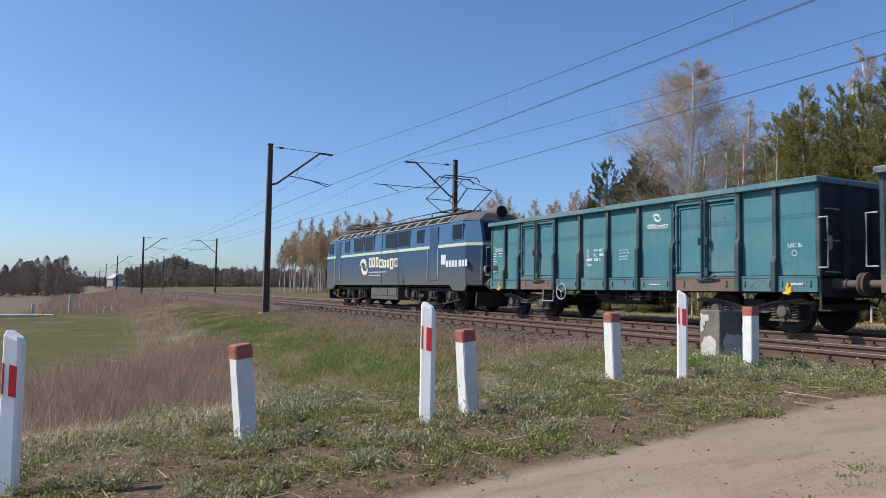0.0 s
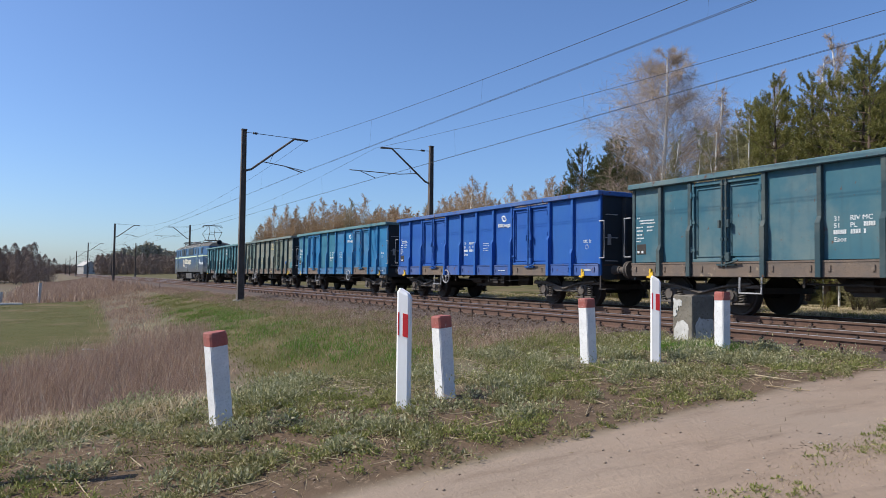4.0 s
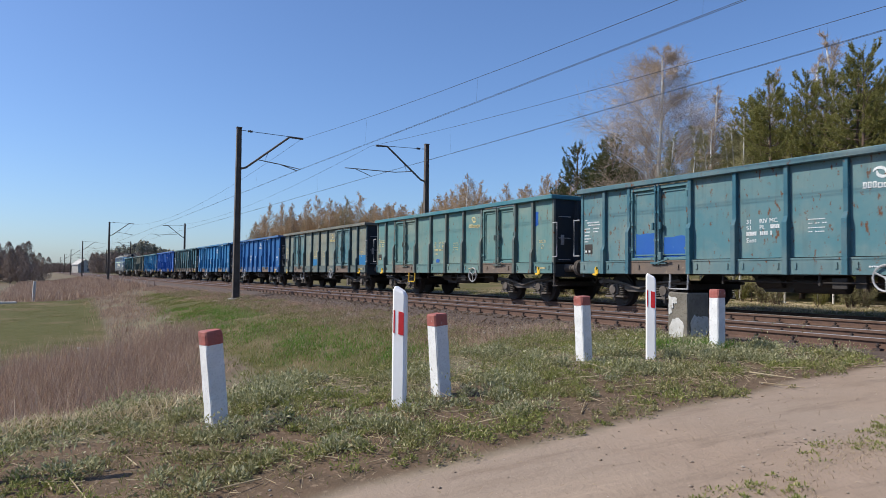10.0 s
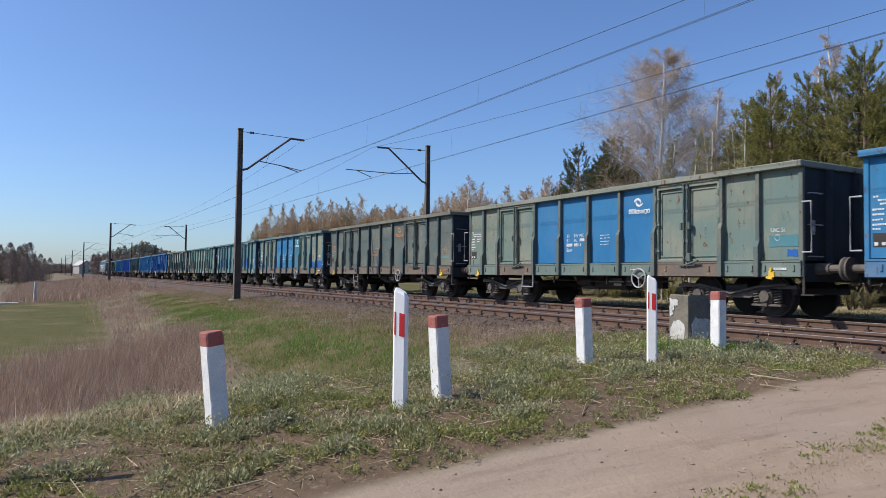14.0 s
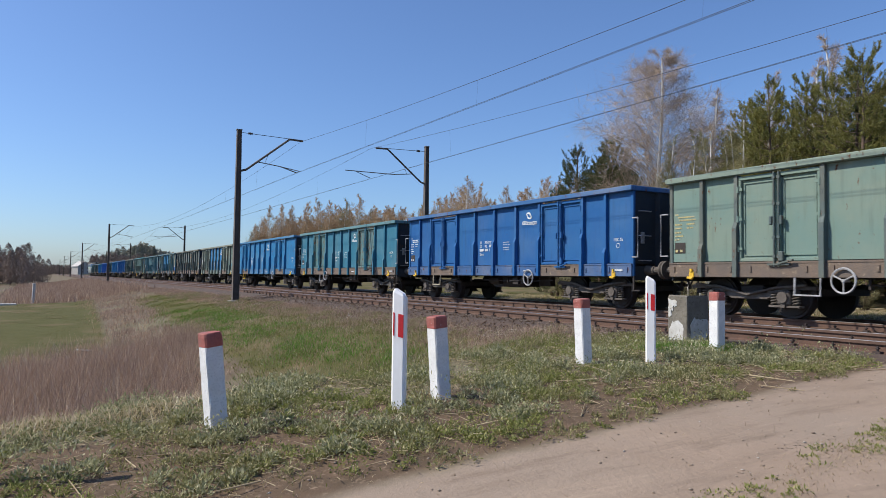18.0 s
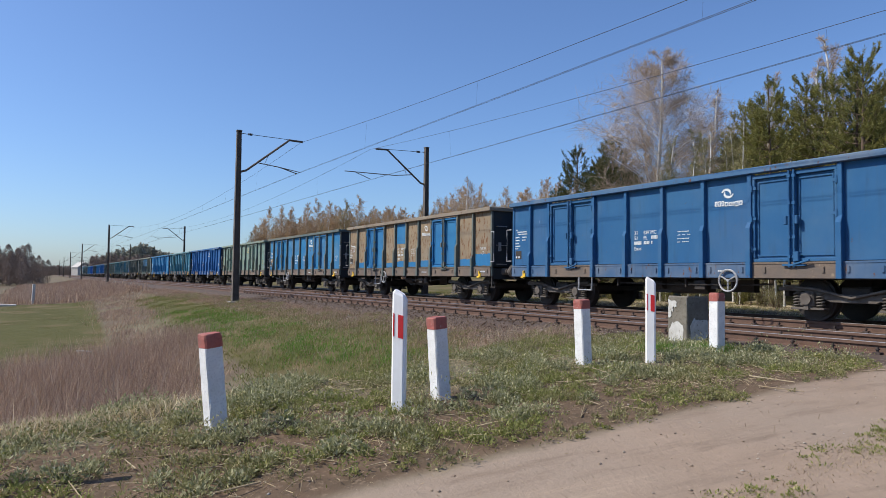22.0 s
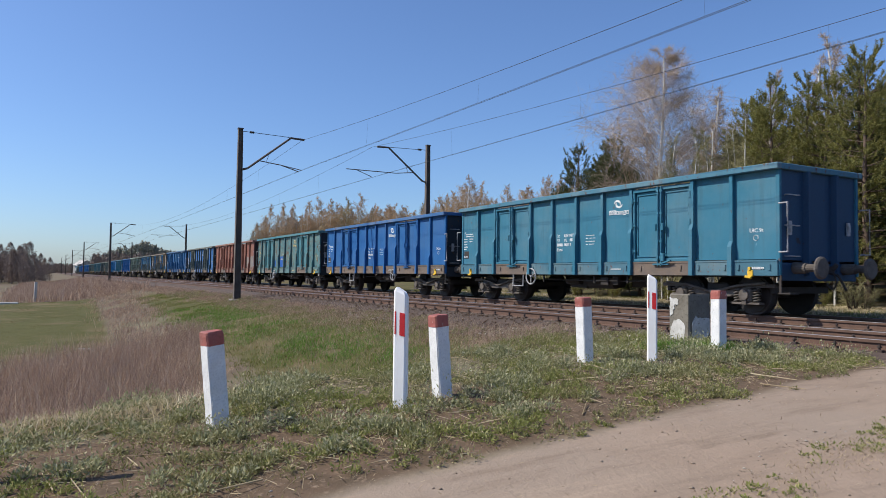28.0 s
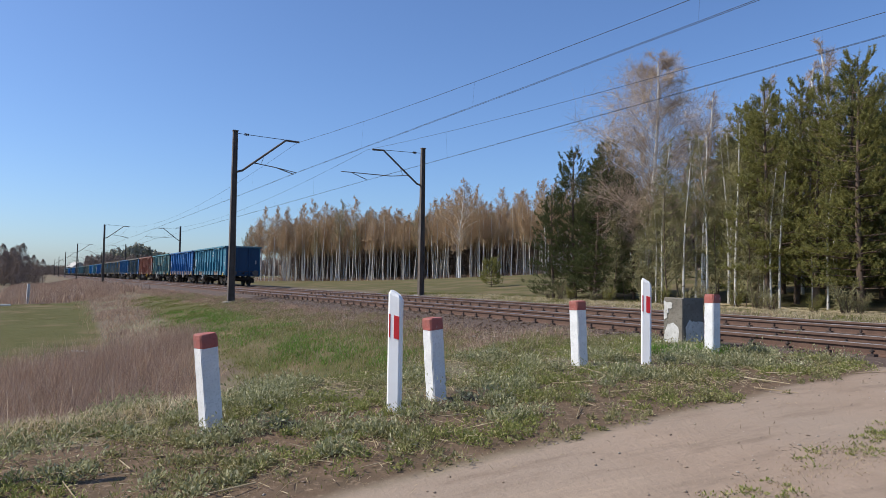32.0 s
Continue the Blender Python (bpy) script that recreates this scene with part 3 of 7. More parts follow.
M["block"] = block_material()
M["old_whitewash"] = surf("old_whitewash", (0.58, 0.57, 0.54), (0.44, 0.43, 0.39), 7, 0.9, 0.5, spot=(0.28, 0.26, 0.22), spot_lo=0.58)
make_guide_post(-0.33, 5.15, -30)
make_guide_post(2.62, 5.34, -46)
make_guide_post(6.22, 6.03, -46)
make_short_post(1.22, 5.68, (-6.0, 0.5), 13)
make_short_post(3.17, 5.60, (-4.6, 0), 5, 0.74)
make_short_post(5.6, 6.48, (-3.2, 0), 3, 0.76, 0.145)
make_short_post(7.74, 6.34, (0.2, 0), 0, 0.79, 0.148)
make_block(8.58, 7.55)


# ---- the train ----
# a wagon's own y runs from 0 (rear buffers) to its length over the buffers
GAP = 0.08  # play between the buffers of the stretched train
LENGTHS = {"wide": 14.04, "even": 14.04, "long": 15.74}
POSTS = {"wide": [1.58, 2.52, 4.52, 5.77, 7.02, 8.27, 9.52, 11.52, 12.46],
         "even": [1.73, 2.82, 4.82, 5.92, 7.02, 8.12, 9.22, 11.22, 12.31],
         "long": [2.5, 4.55, 5.88, 7.21, 8.53, 9.86, 11.19, 13.24]}
DOORS = {"wide": (2, 7), "even": (2, 7), "long": (1, 7)}
SEAMS = [0.6, 1.75, 2.84, 4.88, 5.93, 7.02, 8.11, 9.16, 11.2, 12.29, 13.44]  # the plan by which paint patches are given
TOP, SILL, LOW = 3.26, 1.23, 0.88


def side_post(knee):
    """A pressed post, deeper below its knee."""
    return Geo().add([(-1.34, -0.045, LOW), (-1.34, 0.045, LOW), (-1.34, 0.045, 3.12), (-1.34, -0.045, 3.12),
                      (-1.535, -0.055, LOW), (-1.535, 0.055, LOW), (-1.535, 0.055, knee), (-1.535, -0.055, knee), (-1.475, 0.045, knee + 0.13), (-1.475, -0.045, knee + 0.13), (-1.475, 0.045, 3.12), (-1.475, -0.045, 3.12)],
                     [(4, 5, 6, 7), (7, 6, 8, 9), (9, 8, 10, 11), (0, 4, 7, 9, 11, 3), (1, 2, 10, 8, 6, 5), (3, 11, 10, 2), (0, 1, 5, 4), (0, 3, 2, 1)]).mesh("post")


SHARED = {}


def shared(key, build):
    if key not in SHARED:
        SHARED[key] = build()
    return SHARED[key]


def panel_mesh(w):
    def build():
        g = Geo().box(-1.38, -1.33, -w / 2, w / 2, SILL, 3.13, 0.006)
        return g.mesh("side_panel")
    return shared(("panel", round(w, 3)), build)


def sill_mesh(w):
    def build():
        g = Geo().box(-1.45, -1.37, -w / 2, w / 2, LOW, SILL - 0.012, 0.006)
        g.box(-1.462, -1.45, -w / 2, w / 2, SILL - 0.05, SILL - 0.015)
        for s in (-0.34, 0.34):
            g.box(-1.475, -1.45, s * w - 0.025, s * w + 0.025, LOW + 0.12, LOW + 0.24)
        return g.mesh("sill_plate")
    return shared(("sill", round(w, 3)), build)


def leaf_mesh(hinge):
    """A door leaf: a sunk sheet in a raised frame, hinged on one side."""
    def build():
        w = 0.93
        g = Geo().box(-1.375, -1.34, -w / 2, w / 2, SILL - 0.02, 3.095, 0.006)
        for a, b, c, d in ((-w / 2, w / 2, 3.0, 3.085), (-w / 2, w / 2, SILL - 0.01, SILL + 0.06), (-w / 2, -w / 2 + 0.06, SILL + 0.06, 3.0), (w / 2 - 0.06, w / 2, SILL + 0.06, 3.0)):
            g.box(-1.45, -1.375, a, b, c, d, 0.008)
        for a, b, c, d in ((-w / 2 + 0.10, w / 2 - 0.10, 2.915, 2.945), (-w / 2 + 0.10, -w / 2 + 0.125, SILL + 0.14, 2.915), (w / 2 - 0.125, w / 2 - 0.10, SILL + 0.14, 2.915), (-w / 2 + 0.10, w / 2 - 0.10, SILL + 0.11, SILL + 0.14)):
            g.box(-1.40, -1.375, a, b, c, d)
        for z in (1.5, 2.15, 2.8):
            g.rod((-1.47, hinge * w / 2, z - 0.07), (-1.47, hinge * w / 2, z + 0.07), 0.028, 7)
            g.box(-1.468, -1.445, min(hinge * w / 2, hinge * (w / 2 - 0.1)), max(hinge * w / 2, hinge * (w / 2 - 0.1)), z - 0.03, z + 0.03)
        return g.mesh("door_leaf")
    return shared(("leaf", hinge), build)


def bar_mesh():
    """Two upright locking rods with their guides, a pair of handles and the lever at the foot."""
    def build():
        g = Geo()
        for y in (-0.055, 0.055):
            g.rod((-1.485, y, 1.1), (-1.485, y, 3.1), 0.021, 7)
            for z in (1.32, 1.72, 2.42, 2.98):
                g.box(-1.505, -1.44, y - 0.034, y + 0.034, z - 0.03, z + 0.03)
            g.box(-1.525, -1.45, y * 2.2 - 0.03, y * 2.2 + 0.03, 1.98, 2.16, 0.01)
        g.box(-1.51, -1.45, -0.3, 0.2, 1.13, 1.17).rod((-1.5, -0.05, 1.16), (-1.55, -0.42, 1.24), 0.024, 6).box(-1.53, -1.45, -0.17, -0.06, 1.22, 1.42, 0.01)
        return g.mesh("locking_bar")
    return shared("bar", build)


def bogie_meshes():
    """Side frame, bolster, axle box, spring and wheelset of a two-axle freight bogie."""
    def side_frame():
        g = Geo()
        x0, x1 = -1.06, -0.94
        for a in (-1, 1):
            g.box(x0, x1, a * 1.28 - 0.3, a * 1.28 + 0.3, 0.62, 0.7, 0.01)
            g.add([(x0, a * 1.0, 0.62), (x1, a * 1.0, 0.62), (x1, a * 0.45, 0.42), (x0, a * 0.45, 0.42), (x0, a * 1.0, 0.72), (x1, a * 1.0, 0.72), (x1, a * 0.45, 0.58), (x0, a * 0.45, 0.58)],
                  [(0, 1, 2, 3), (4, 5, 6, 7), (0, 3, 7, 4), (1, 2, 6, 5), (0, 1, 5, 4), (2, 3, 7, 6)])
        g.box(x0, x1, -0.47, 0.47, 0.40, 0.56, 0.012)
        g.tube([(-1.12, -1.4, 0.72), (-1.12, -0.7, 0.66), (-1.12, 0, 0.50), (-1.12, 0.7, 0.66), (-1.12, 1.4, 0.72)], 0.03, 6)
        return g.mesh("side_frame")

    def bolster():
        return Geo().box(-0.95, 0.95, -0.3, 0.3, 0.45, 0.72, 0.03).box(-0.95, 0.95, -1.52, -1.42, 0.5, 0.64).box(-0.95, 0.95, 1.42, 1.52, 0.5, 0.64).box(-0.6, -0.5, -1.46, 1.46, 0.52, 0.62).box(0.5, 0.6, -1.46, 1.46, 0.52, 0.62).rod((0, 0, 0.7), (0, 0, 0.92), 0.2, 12).mesh("bolster")

    def box_():
        g = Geo().box(-1.15, -0.9, -0.15, 0.15, 0.30, 0.6, 0.03).rod((-1.14, 0, 0.46), (-1.2, 0, 0.46), 0.12, 12)
        g.box(-1.13, -0.95, -0.36, 0.36, 0.24, 0.29, 0.008)
        g.box(-1.17, -1.13, -0.05, 0.05, 0.24, 0.6)
        return g.mesh("axle_box")

    def spring():
        pts = [(-1.06 + 0.075 * math.cos(k * math.pi / 3.4), 0.075 * math.sin(k * math.pi / 3.4), 0.30 + k * 0.0087) for k in range(36)]
        return Geo().tube(pts, 0.017, 5).mesh("coil_spring", True)

    def wheels():
        g = Geo()
        for s in (-1, 1):
            g.rod((s * 0.69, 0, 0), (s * 0.825, 0, 0), 0.455, 28).rod((s * 0.66, 0, 0), (s * 0.69, 0, 0), 0.485, 28)
            g.rod((s * 0.825, 0, 0), (s * 0.85, 0, 0), 0.40, 28, 0.395).rod((s * 0.84, 0, 0), (s * 0.9, 0, 0), 0.13, 14)
            for k in range(4):
                a = k * math.pi / 2
                g.box(s * 0.85 - 0.01, s * 0.85 + 0.01, 0.25 * math.cos(a) - 0.03, 0.25 * math.cos(a) + 0.03, 0.25 * math.sin(a) - 0.03, 0.25 * math.sin(a) + 0.03)
        g.rod((-1.0, 0, 0), (1.0, 0, 0), 0.08, 10)
        return g.mesh("wheelset")
    return [shared(k, b) for k, b in (("frame", side_frame), ("bolster", bolster), ("abox", box_), ("spring", spring), ("wheels", wheels))]


AXLES = ([], [])  # wheelsets that turn: those 0.9 m behind and before a bogie's centre
LOCO_AXLES = ([], [], [])
FLIP = pose(0, 0, 0, 0, 0, 180)


def make_bogie(wagon, y):
    frame_, bolster, abox, spring, wheels = bogie_meshes()
    b = part("bogie", bolster, M["dark_steel"], wagon, "", pose(0, y, 0))
    for s in (pose(0, 0, 0), FLIP):
        part("side_frame", frame_, M["bogie_steel"], b, "", s)
        for a in (-0.9, 0.9):
            part("axle_box", abox, M["bogie_steel"], b, "", s @ pose(0, a, 0))
            for d in (-0.25, 0.25):
                part("coil_spring", spring, M["bogie_steel"], b, "", s @ pose(0, a + d, 0))
    for k, a in enumerate((-0.9, 0.9)):
        AXLES[k].append(part("wheelset", wheels, M["wheel_steel"], b, "", pose(0, a, 0.46)))


def bars_mesh(key, rows, ch=0.05):
    """Rows of unreadable writing as plain bars: each row (y start, z, [lengths])."""
    def build():
        g = Geo()
        for y, z, lens in rows:
            for n in lens:
                if n > 0:
                    k = max(1, round(n / 0.046))
                    for j in range(k):
                        g.box(-1.389, -1.3785, y - 0.031, y, z, z + ch)
                        y -= n / k
                    y -= 0.05
                else:
                    y += n
        return g.mesh("marking")
    return shared(("bars", key), build)


def logo_mesh():
    """Two curved wedges as a plain emblem over a plain word bar."""
    def build():
        g = Geo()
        for s in (-1, 1):
            arc = []
            for k in range(9):
                a = math.radians(-20 + 190 * k / 8) + (math.pi if s < 0 else 0)
                arc.append((a, 0.012 + 0.04 * math.sin(math.pi * k / 8)))
            v, f = [], []
            for a, th in arc:
                for r in (0.098 - th * 0.75, 0.098 + th * 0.3):
                    for x in (-1.389, -1.3785):
                        v.append((x, -r * 1.25 * math.cos(a) + s * 0.034, r * math.sin(a)))
            for k in range(8):
                o = 4 * k
                f += [(o, o + 4, o + 6, o + 2), (o + 1, o + 3, o + 7, o + 5), (o, o + 1, o + 5, o + 4), (o + 2, o + 6, o + 7, o + 3)]
            g.add(v, f)
        return g.mesh("emblem")
    return shared("logo", build)


def word_mesh():
    def build():
        g = Geo()
        y = 0.36
        for w, h, z in ((0.07, 0.12, 0), (0.07, 0.12, 0), (0.07, 0.12, 0), (0.09, 0.1, -0.01), (0.07, 0.09, -0.01), (0.06, 0.09, -0.01), (0.08, 0.12, -0.03), (0.08, 0.1, -0.01)):
            g.box(-1.389, -1.3785, y - w, y, z, z + 0.024).box(-1.389, -1.3785, y - w, y, z + h - 0.024, z + h).box(-1.389, -1.3785, y - 0.022, y, z + 0.024, z + h - 0.024).box(-1.389, -1.3785, y - w, y - w + 0.022, z + 0.024, z + h - 0.024)
            y -= w + 0.02
        return g.mesh("word_bar")
    return shared("word", build)


def text_mesh(words, size):
    def build():
        cu = bpy.data.curves.new("text", "FONT")
        cu.body, cu.size, cu.extrude, cu.resolution_u = words, size, 0.003, 2
        ob = bpy.data.objects.new("text", cu)
        me = bpy.data.meshes.new_from_object(ob)
        bpy.data.objects.remove(ob)
        return me
    return shared(("text", words, size), build)


# a letter's own x runs against the wagon's y, its y runs up
LETTER = Matrix(((0, 0, -1, 0), (-1, 0, 0, 0), (0, 1, 0, 0), (0, 0, 0, 1)))


def make_wagon(label, coat, kind="wide", rim=None, sill=None, doors=None, panels=None, mark="white_mark", loop="grey_bar", frame_coat=None, ends=None, wheel_at=5.02, wheel_coat="grey_bar", step_at=9.6, patches=(), type_word="Eaos"):
    """An open-topped freight wagon. panels: other coats for single side panels, by their number from the rear."""
    rim, sill, doors, panels = rim or coat, sill or coat, doors or coat, panels or {}
    ribs = frame_coat or coat
    ends = ends or M["shaded_grime"]
    if rim is coat:
        rim = WORN[coat.name][0]
    if sill is coat:
        sill = WORN[coat.name][1]
    length = LENGTHS[kind]
    last = length - 0.6
    mid = length / 2
    w = thing("freight_wagon", label, "freight wagon", "wagons of the train")

    def chassis():
        u = Geo().box(-0.3, 0.3, 0.62, last - 0.02, 0.86, 1.14).box(-1.36, -1.22, 0.62, last - 0.02, LOW - 0.02, 1.12).box(1.22, 1.36, 0.62, last - 0.02, LOW - 0.02, 1.12)
        for y in (0.7, 2.6, 4.9, mid, length - 4.94, length - 2.64, length - 0.84):
            u.box(-1.3, 1.3, y - 0.08, y + 0.08, 0.9, 1.13)
        u.rod((-0.62, mid - 0.8, 0.68), (-0.62, mid + 0.3, 0.68), 0.19, 12).box(-0.55, -0.35, 5.1, 5.7, 0.55, 0.85).rod((-0.8, mid + 0.5, 0.72), (-0.8, mid + 1.1, 0.72), 0.13, 10)
        u.tube([(-1.15, 4.2, 0.75), (-1.15, 5.6, 0.7), (-1.1, mid + 0.4, 0.72), (-1.1, length - 5.2, 0.74)], 0.022, 5)
        u.prism([(mid + 0.05, 0.9), (mid + 0.35, 0.5), (mid + 1.0, 0.5), (mid + 1.4, 0.9)], "x", -0.75, 0.75)
        # brake rigging: valves, hangers and a lever box under the near sill
        u.box(-1.25, -1.15, mid - 1.5, mid - 1.3, 0.62, 0.88).box(-1.28, -1.2, mid - 1.15, mid - 0.85, 0.6, 0.82, 0.01).rod((-1.3, mid - 1.55, 0.72), (-1.3, mid - 0.7, 0.72), 0.018, 5)
        for y in (mid - 1.9, mid - 0.6, mid + 1.7):
            u.box(-1.3, -1.26, y - 0.02, y + 0.02, 0.66, 0.9)
        return u.mesh("underframe")
    part("underframe", shared(("under", kind), chassis), M["dark_steel"], w)
    part("floor", shared(("floor", length), lambda: Geo().box(-1.36, 1.36, 0.62, last - 0.02, 1.14, 1.22).mesh("floor")), M["inside"], w)
    part("load", shared(("load", length), lambda: Geo().box(-1.3, 1.3, 0.75, last - 0.14, 1.23, 1.32, 0.03).mesh("load")), M["inside"], w, "dark dusty residue on the wagon floor")
    bounds = [0.6] + POSTS[kind] + [last]
    centre = [(a + b) / 2 for a, b in zip(bounds, bounds[1:])]
    for side in (0, 1):
        base = pose(0, 0, 0) if side == 0 else pose(0, length, 0, 0, 0, 180)
        for k, (a, b) in enumerate(zip(bounds, bounds[1:])):
            c, wd = (a + b) / 2, b - a
            if k in DOORS[kind]:
                part("sill_plate", sill_mesh(wd - 0.1), M["sill_rust"], w, "rusty sill plate under the doors", base @ pose(0, c, -0.004))
                for s in (-1, 1):
                    part("door_leaf", leaf_mesh(s), doors, w, "", base @ pose(0, c + s * 0.475, 0))
                part("locking_bar", bar_mesh(), ribs, w, "door locking bars with handles", base @ pose(0, c, 0))
                continue
            part("side_panel", panel_mesh(wd), panels.get(k, coat), w, "", base @ pose(0, c, 0))
            part("sill_plate", sill_mesh(wd), sill, w, "", base @ pose(0, c, 0))
        for y in POSTS[kind]:
            outer = y < 2.0 or y > length - 2.0
            part("post", shared(("post", outer), lambda: side_post(1.52 if outer else 1.96)), ribs, w, "", base @ pose(0, y, 0))
        part("corner_post", shared("corner", lambda: Geo().box(-1.41, -1.33, -0.05, 0.05, LOW, 3.13, 0.01).mesh("corner_post")), ribs, w, "", base @ pose(0, 0.62, 0))
        part("corner_post", shared("corner", None), ribs, w, "", base @ pose(0, last - 0.02, 0))
        part("top_rail", shared(("rail", length), lambda: Geo().box(-1.53, -1.37, 0.53, last + 0.07, 3.125, TOP, 0.015).mesh("top_rail")), rim, w, "", base)
        hook = shared("hook", lambda: Geo().box(-1.475, -1.452, -0.07, 0.07, 0.86, 1.0, 0.01).rod((-1.5, -0.05, 0.84), (-1.5, 0.09, 0.86), 0.03, 6).box(-1.5, -1.452, -0.025, 0.025, 1.0, 1.07).mesh("lashing_hook"))
        for y in (1.25, length - 1.29):
            part("lashing_hook", hook, M["yellow"], w, "yellow lashing hook", base @ pose(0, y, 0))
        grab = shared("grab", lambda: Geo().tube([(-1.45, 0.04, 1.38), (-1.47, -0.17, 1.38), (-1.47, -0.17, 2.4), (-1.45, 0.04, 2.4)], 0.02, 6).mesh("grab_handle"))
        part("grab_handle", grab, M["grey_bar"], w, "pale steel grab handle", base @ pose(0, 0.52, 0))
        part("grab_handle", grab, M["grey_bar"], w, "pale steel grab handle", base @ pose(0, length - 0.52, 0) @ Matrix.Diagonal((1, -1, 1, 1)))
        part("step_iron", shared("step", lambda: Geo().tube([(-1.42, 0, 0.9), (-1.44, 0, 0.52), (-1.44, 0.55, 0.52), (-1.42, 0.55, 0.9)], 0.026, 6).mesh("step_iron")), M[loop], w, "", base @ pose(0, step_at, 0))
        hw = shared("hand_wheel", lambda: Geo().ring((-1.5, 0, 0.82), (1, 0, 0), 0.24, 0.022, 20, 5).rod((-1.5, 0, 0.6), (-1.5, 0, 0.86), 0.016, 5).rod((-1.5, 0.2, 0.92), (-1.5, 0, 0.82), 0.016, 5)
                    .rod((-1.5, -0.2, 0.92), (-1.5, 0, 0.82), 0.016, 5).rod((-1.3, 0, 0.82), (-1.52, 0, 0.82), 0.03, 7).mesh("hand_wheel"))
        part("hand_wheel", hw, M[wheel_coat], w, "round brake hand wheel", base @ pose(0, wheel_at, 0))
        for u0, u1, z0, z1, mt, plane in (patches if side == 0 else ()):
            u0, u1 = np.interp((u0, u1), SEAMS, bounds) if kind != "long" else (u0, u1)
            part("paint_patch", patch_shape(plane, u0, u1, z0, z1), mt, w, "touched-up patch of paint", base)
        part("shunter_step", shared("sstep", lambda: Geo().box(-1.42, -1.1, 0.34, 0.62, 0.5, 0.53).box(-1.4, -1.37, 0.55, 0.6, 0.5, 0.9).mesh("shunter_step")), M["dark_steel"], w, "", base)
        # markings: numbers, dimensions, load table, type and emblem, each on its own panel
        nums, grid, badge = (centre[5], centre[4], centre[3]) if kind != "long" else (centre[6], centre[4], centre[3])
        part("lettering", text_mesh("31     RIV MC\n51     PL\n\n" + type_word, 0.135), M[mark], w, "painted wagon lettering", base @ pose(-1.383, nums + 0.38, 1.98) @ LETTER)
        part("marking", bars_mesh("num", [(-0.21, 1.855, [0.22]), (0.38, 1.72, [0.26, -0.03, 0.2, 0.06])], 0.085), M[mark], w, "worn bars where the number stands", base @ pose(0, nums, 0))
        part("marking", bars_mesh("grid", [(0.19, 1.98, [0.36]), (0.19, 1.9, [0.1, 0.1, 0.1]), (0.19, 1.81, [0.36]), (0.19, 1.73, [0.1, 0.2])], 0.02), M[mark], w, "", base @ pose(0, grid, 0))
        part("marking", bars_mesh("table", [(-0.02, 2.36, [0.1]), (-0.1, 2.29, [0.5]), (-0.14, 2.22, [0.5]), (0.0, 2.12, [0.22]), (-0.36, 2.12, [0.24]), (0.0, 2.03, [0.22]), (-0.36, 2.03, [0.2]), (0.0, 1.93, [0.2]), (0.0, 1.84, [0.26]), (0.0, 1.76, [0.16])], 0.034), M[mark], w, "worn painted load table", base @ pose(0, last - 0.12, 0))
        part("plate", shared("plate", lambda: Geo().box(-1.388, -1.378, -0.16, 0.16, 1.44, 1.7, 0.004).mesh("plate")), M["dark_steel"], w, "small dark data plate", base @ pose(0, last - 0.28, 0))
        part("marking", bars_mesh("boxes", [(0.13, 1.47, [0.07, -0.02, 0.07])], 0.06), M[mark], w, "", base @ pose(-0.006, last - 0.28, 0))
        part("marking", bars_mesh("sm", [(0.2, 1.02, [0.4])], 0.03), M[mark], w, "", base @ pose(-0.075, centre[3], 0))
        part("marking", bars_mesh("sm2", [(0.2, 1.02, [0.3])], 0.05), M[mark], w, "", base @ pose(-0.075, 1.0, 0))
        part("emblem", logo_mesh(), M[mark], w, "plain painted emblem", base @ pose(0, badge, 2.78))
        part("word_bar", word_mesh(), M[mark], w, "plain painted lettering bars", base @ pose(0, badge - 0.02, 2.5))
        part("lettering", text_mesh("UIC St", 0.125), M[mark], w, "white painted lettering", base @ pose(-1.383, 1.32, 1.82) @ LETTER)
        part("marking", shared("circle", lambda: Geo().ring((-1.383, 1.16, 1.7), (1, 0, 0), 0.06, 0.008, 16, 4).mesh("marking")), M[mark], w, "", base)
    for e in (0, 1):
        base = pose(0, 0, 0) if e == 0 else pose(0, length, 0, 0, 0, 180)
        part("end_wall", shared("end", lambda: Geo().box(-1.36, 1.36, 0.62, 0.67, 1.0, 3.13).box(-1.36, 1.36, 0.6, 0.66, 0.78, 1.16, 0.01).mesh("end_wall")), ends, w, "grimy end wall, darkened in colour for its shade", base)
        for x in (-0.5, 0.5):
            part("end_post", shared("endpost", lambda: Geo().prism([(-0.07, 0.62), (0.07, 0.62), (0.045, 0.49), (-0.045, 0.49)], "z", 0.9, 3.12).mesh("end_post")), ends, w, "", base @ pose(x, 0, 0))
        part("top_rail", shared("endrail", lambda: Geo().box(-1.37, 1.37, 0.53, 0.69, 3.127, TOP - 0.002, 0.015).mesh("top_rail")), rim, w, "", base)
        for x in (-0.875, 0.875):
            bu = part("buffer", shared("buffer", lambda: Geo().rod((0, 0.62, 1.05), (0, 0.32, 1.05), 0.13, 14, 0.11).rod((0, 0.34, 1.05), (0, 0.02, 1.05), 0.085, 12).mesh("buffer")), M["bogie_steel"], w, "", base @ pose(x, 0, 0))
            part("buffer_plate", shared("bplate", lambda: Geo().rod((0, 0.03, 1.05), (0, -0.005, 1.05), 0.235, 22).rod((0, -0.005, 1.05), (0, -0.035, 1.05), 0.235, 22, 0.2).mesh("buffer_plate")), M["bogie_steel"], bu)
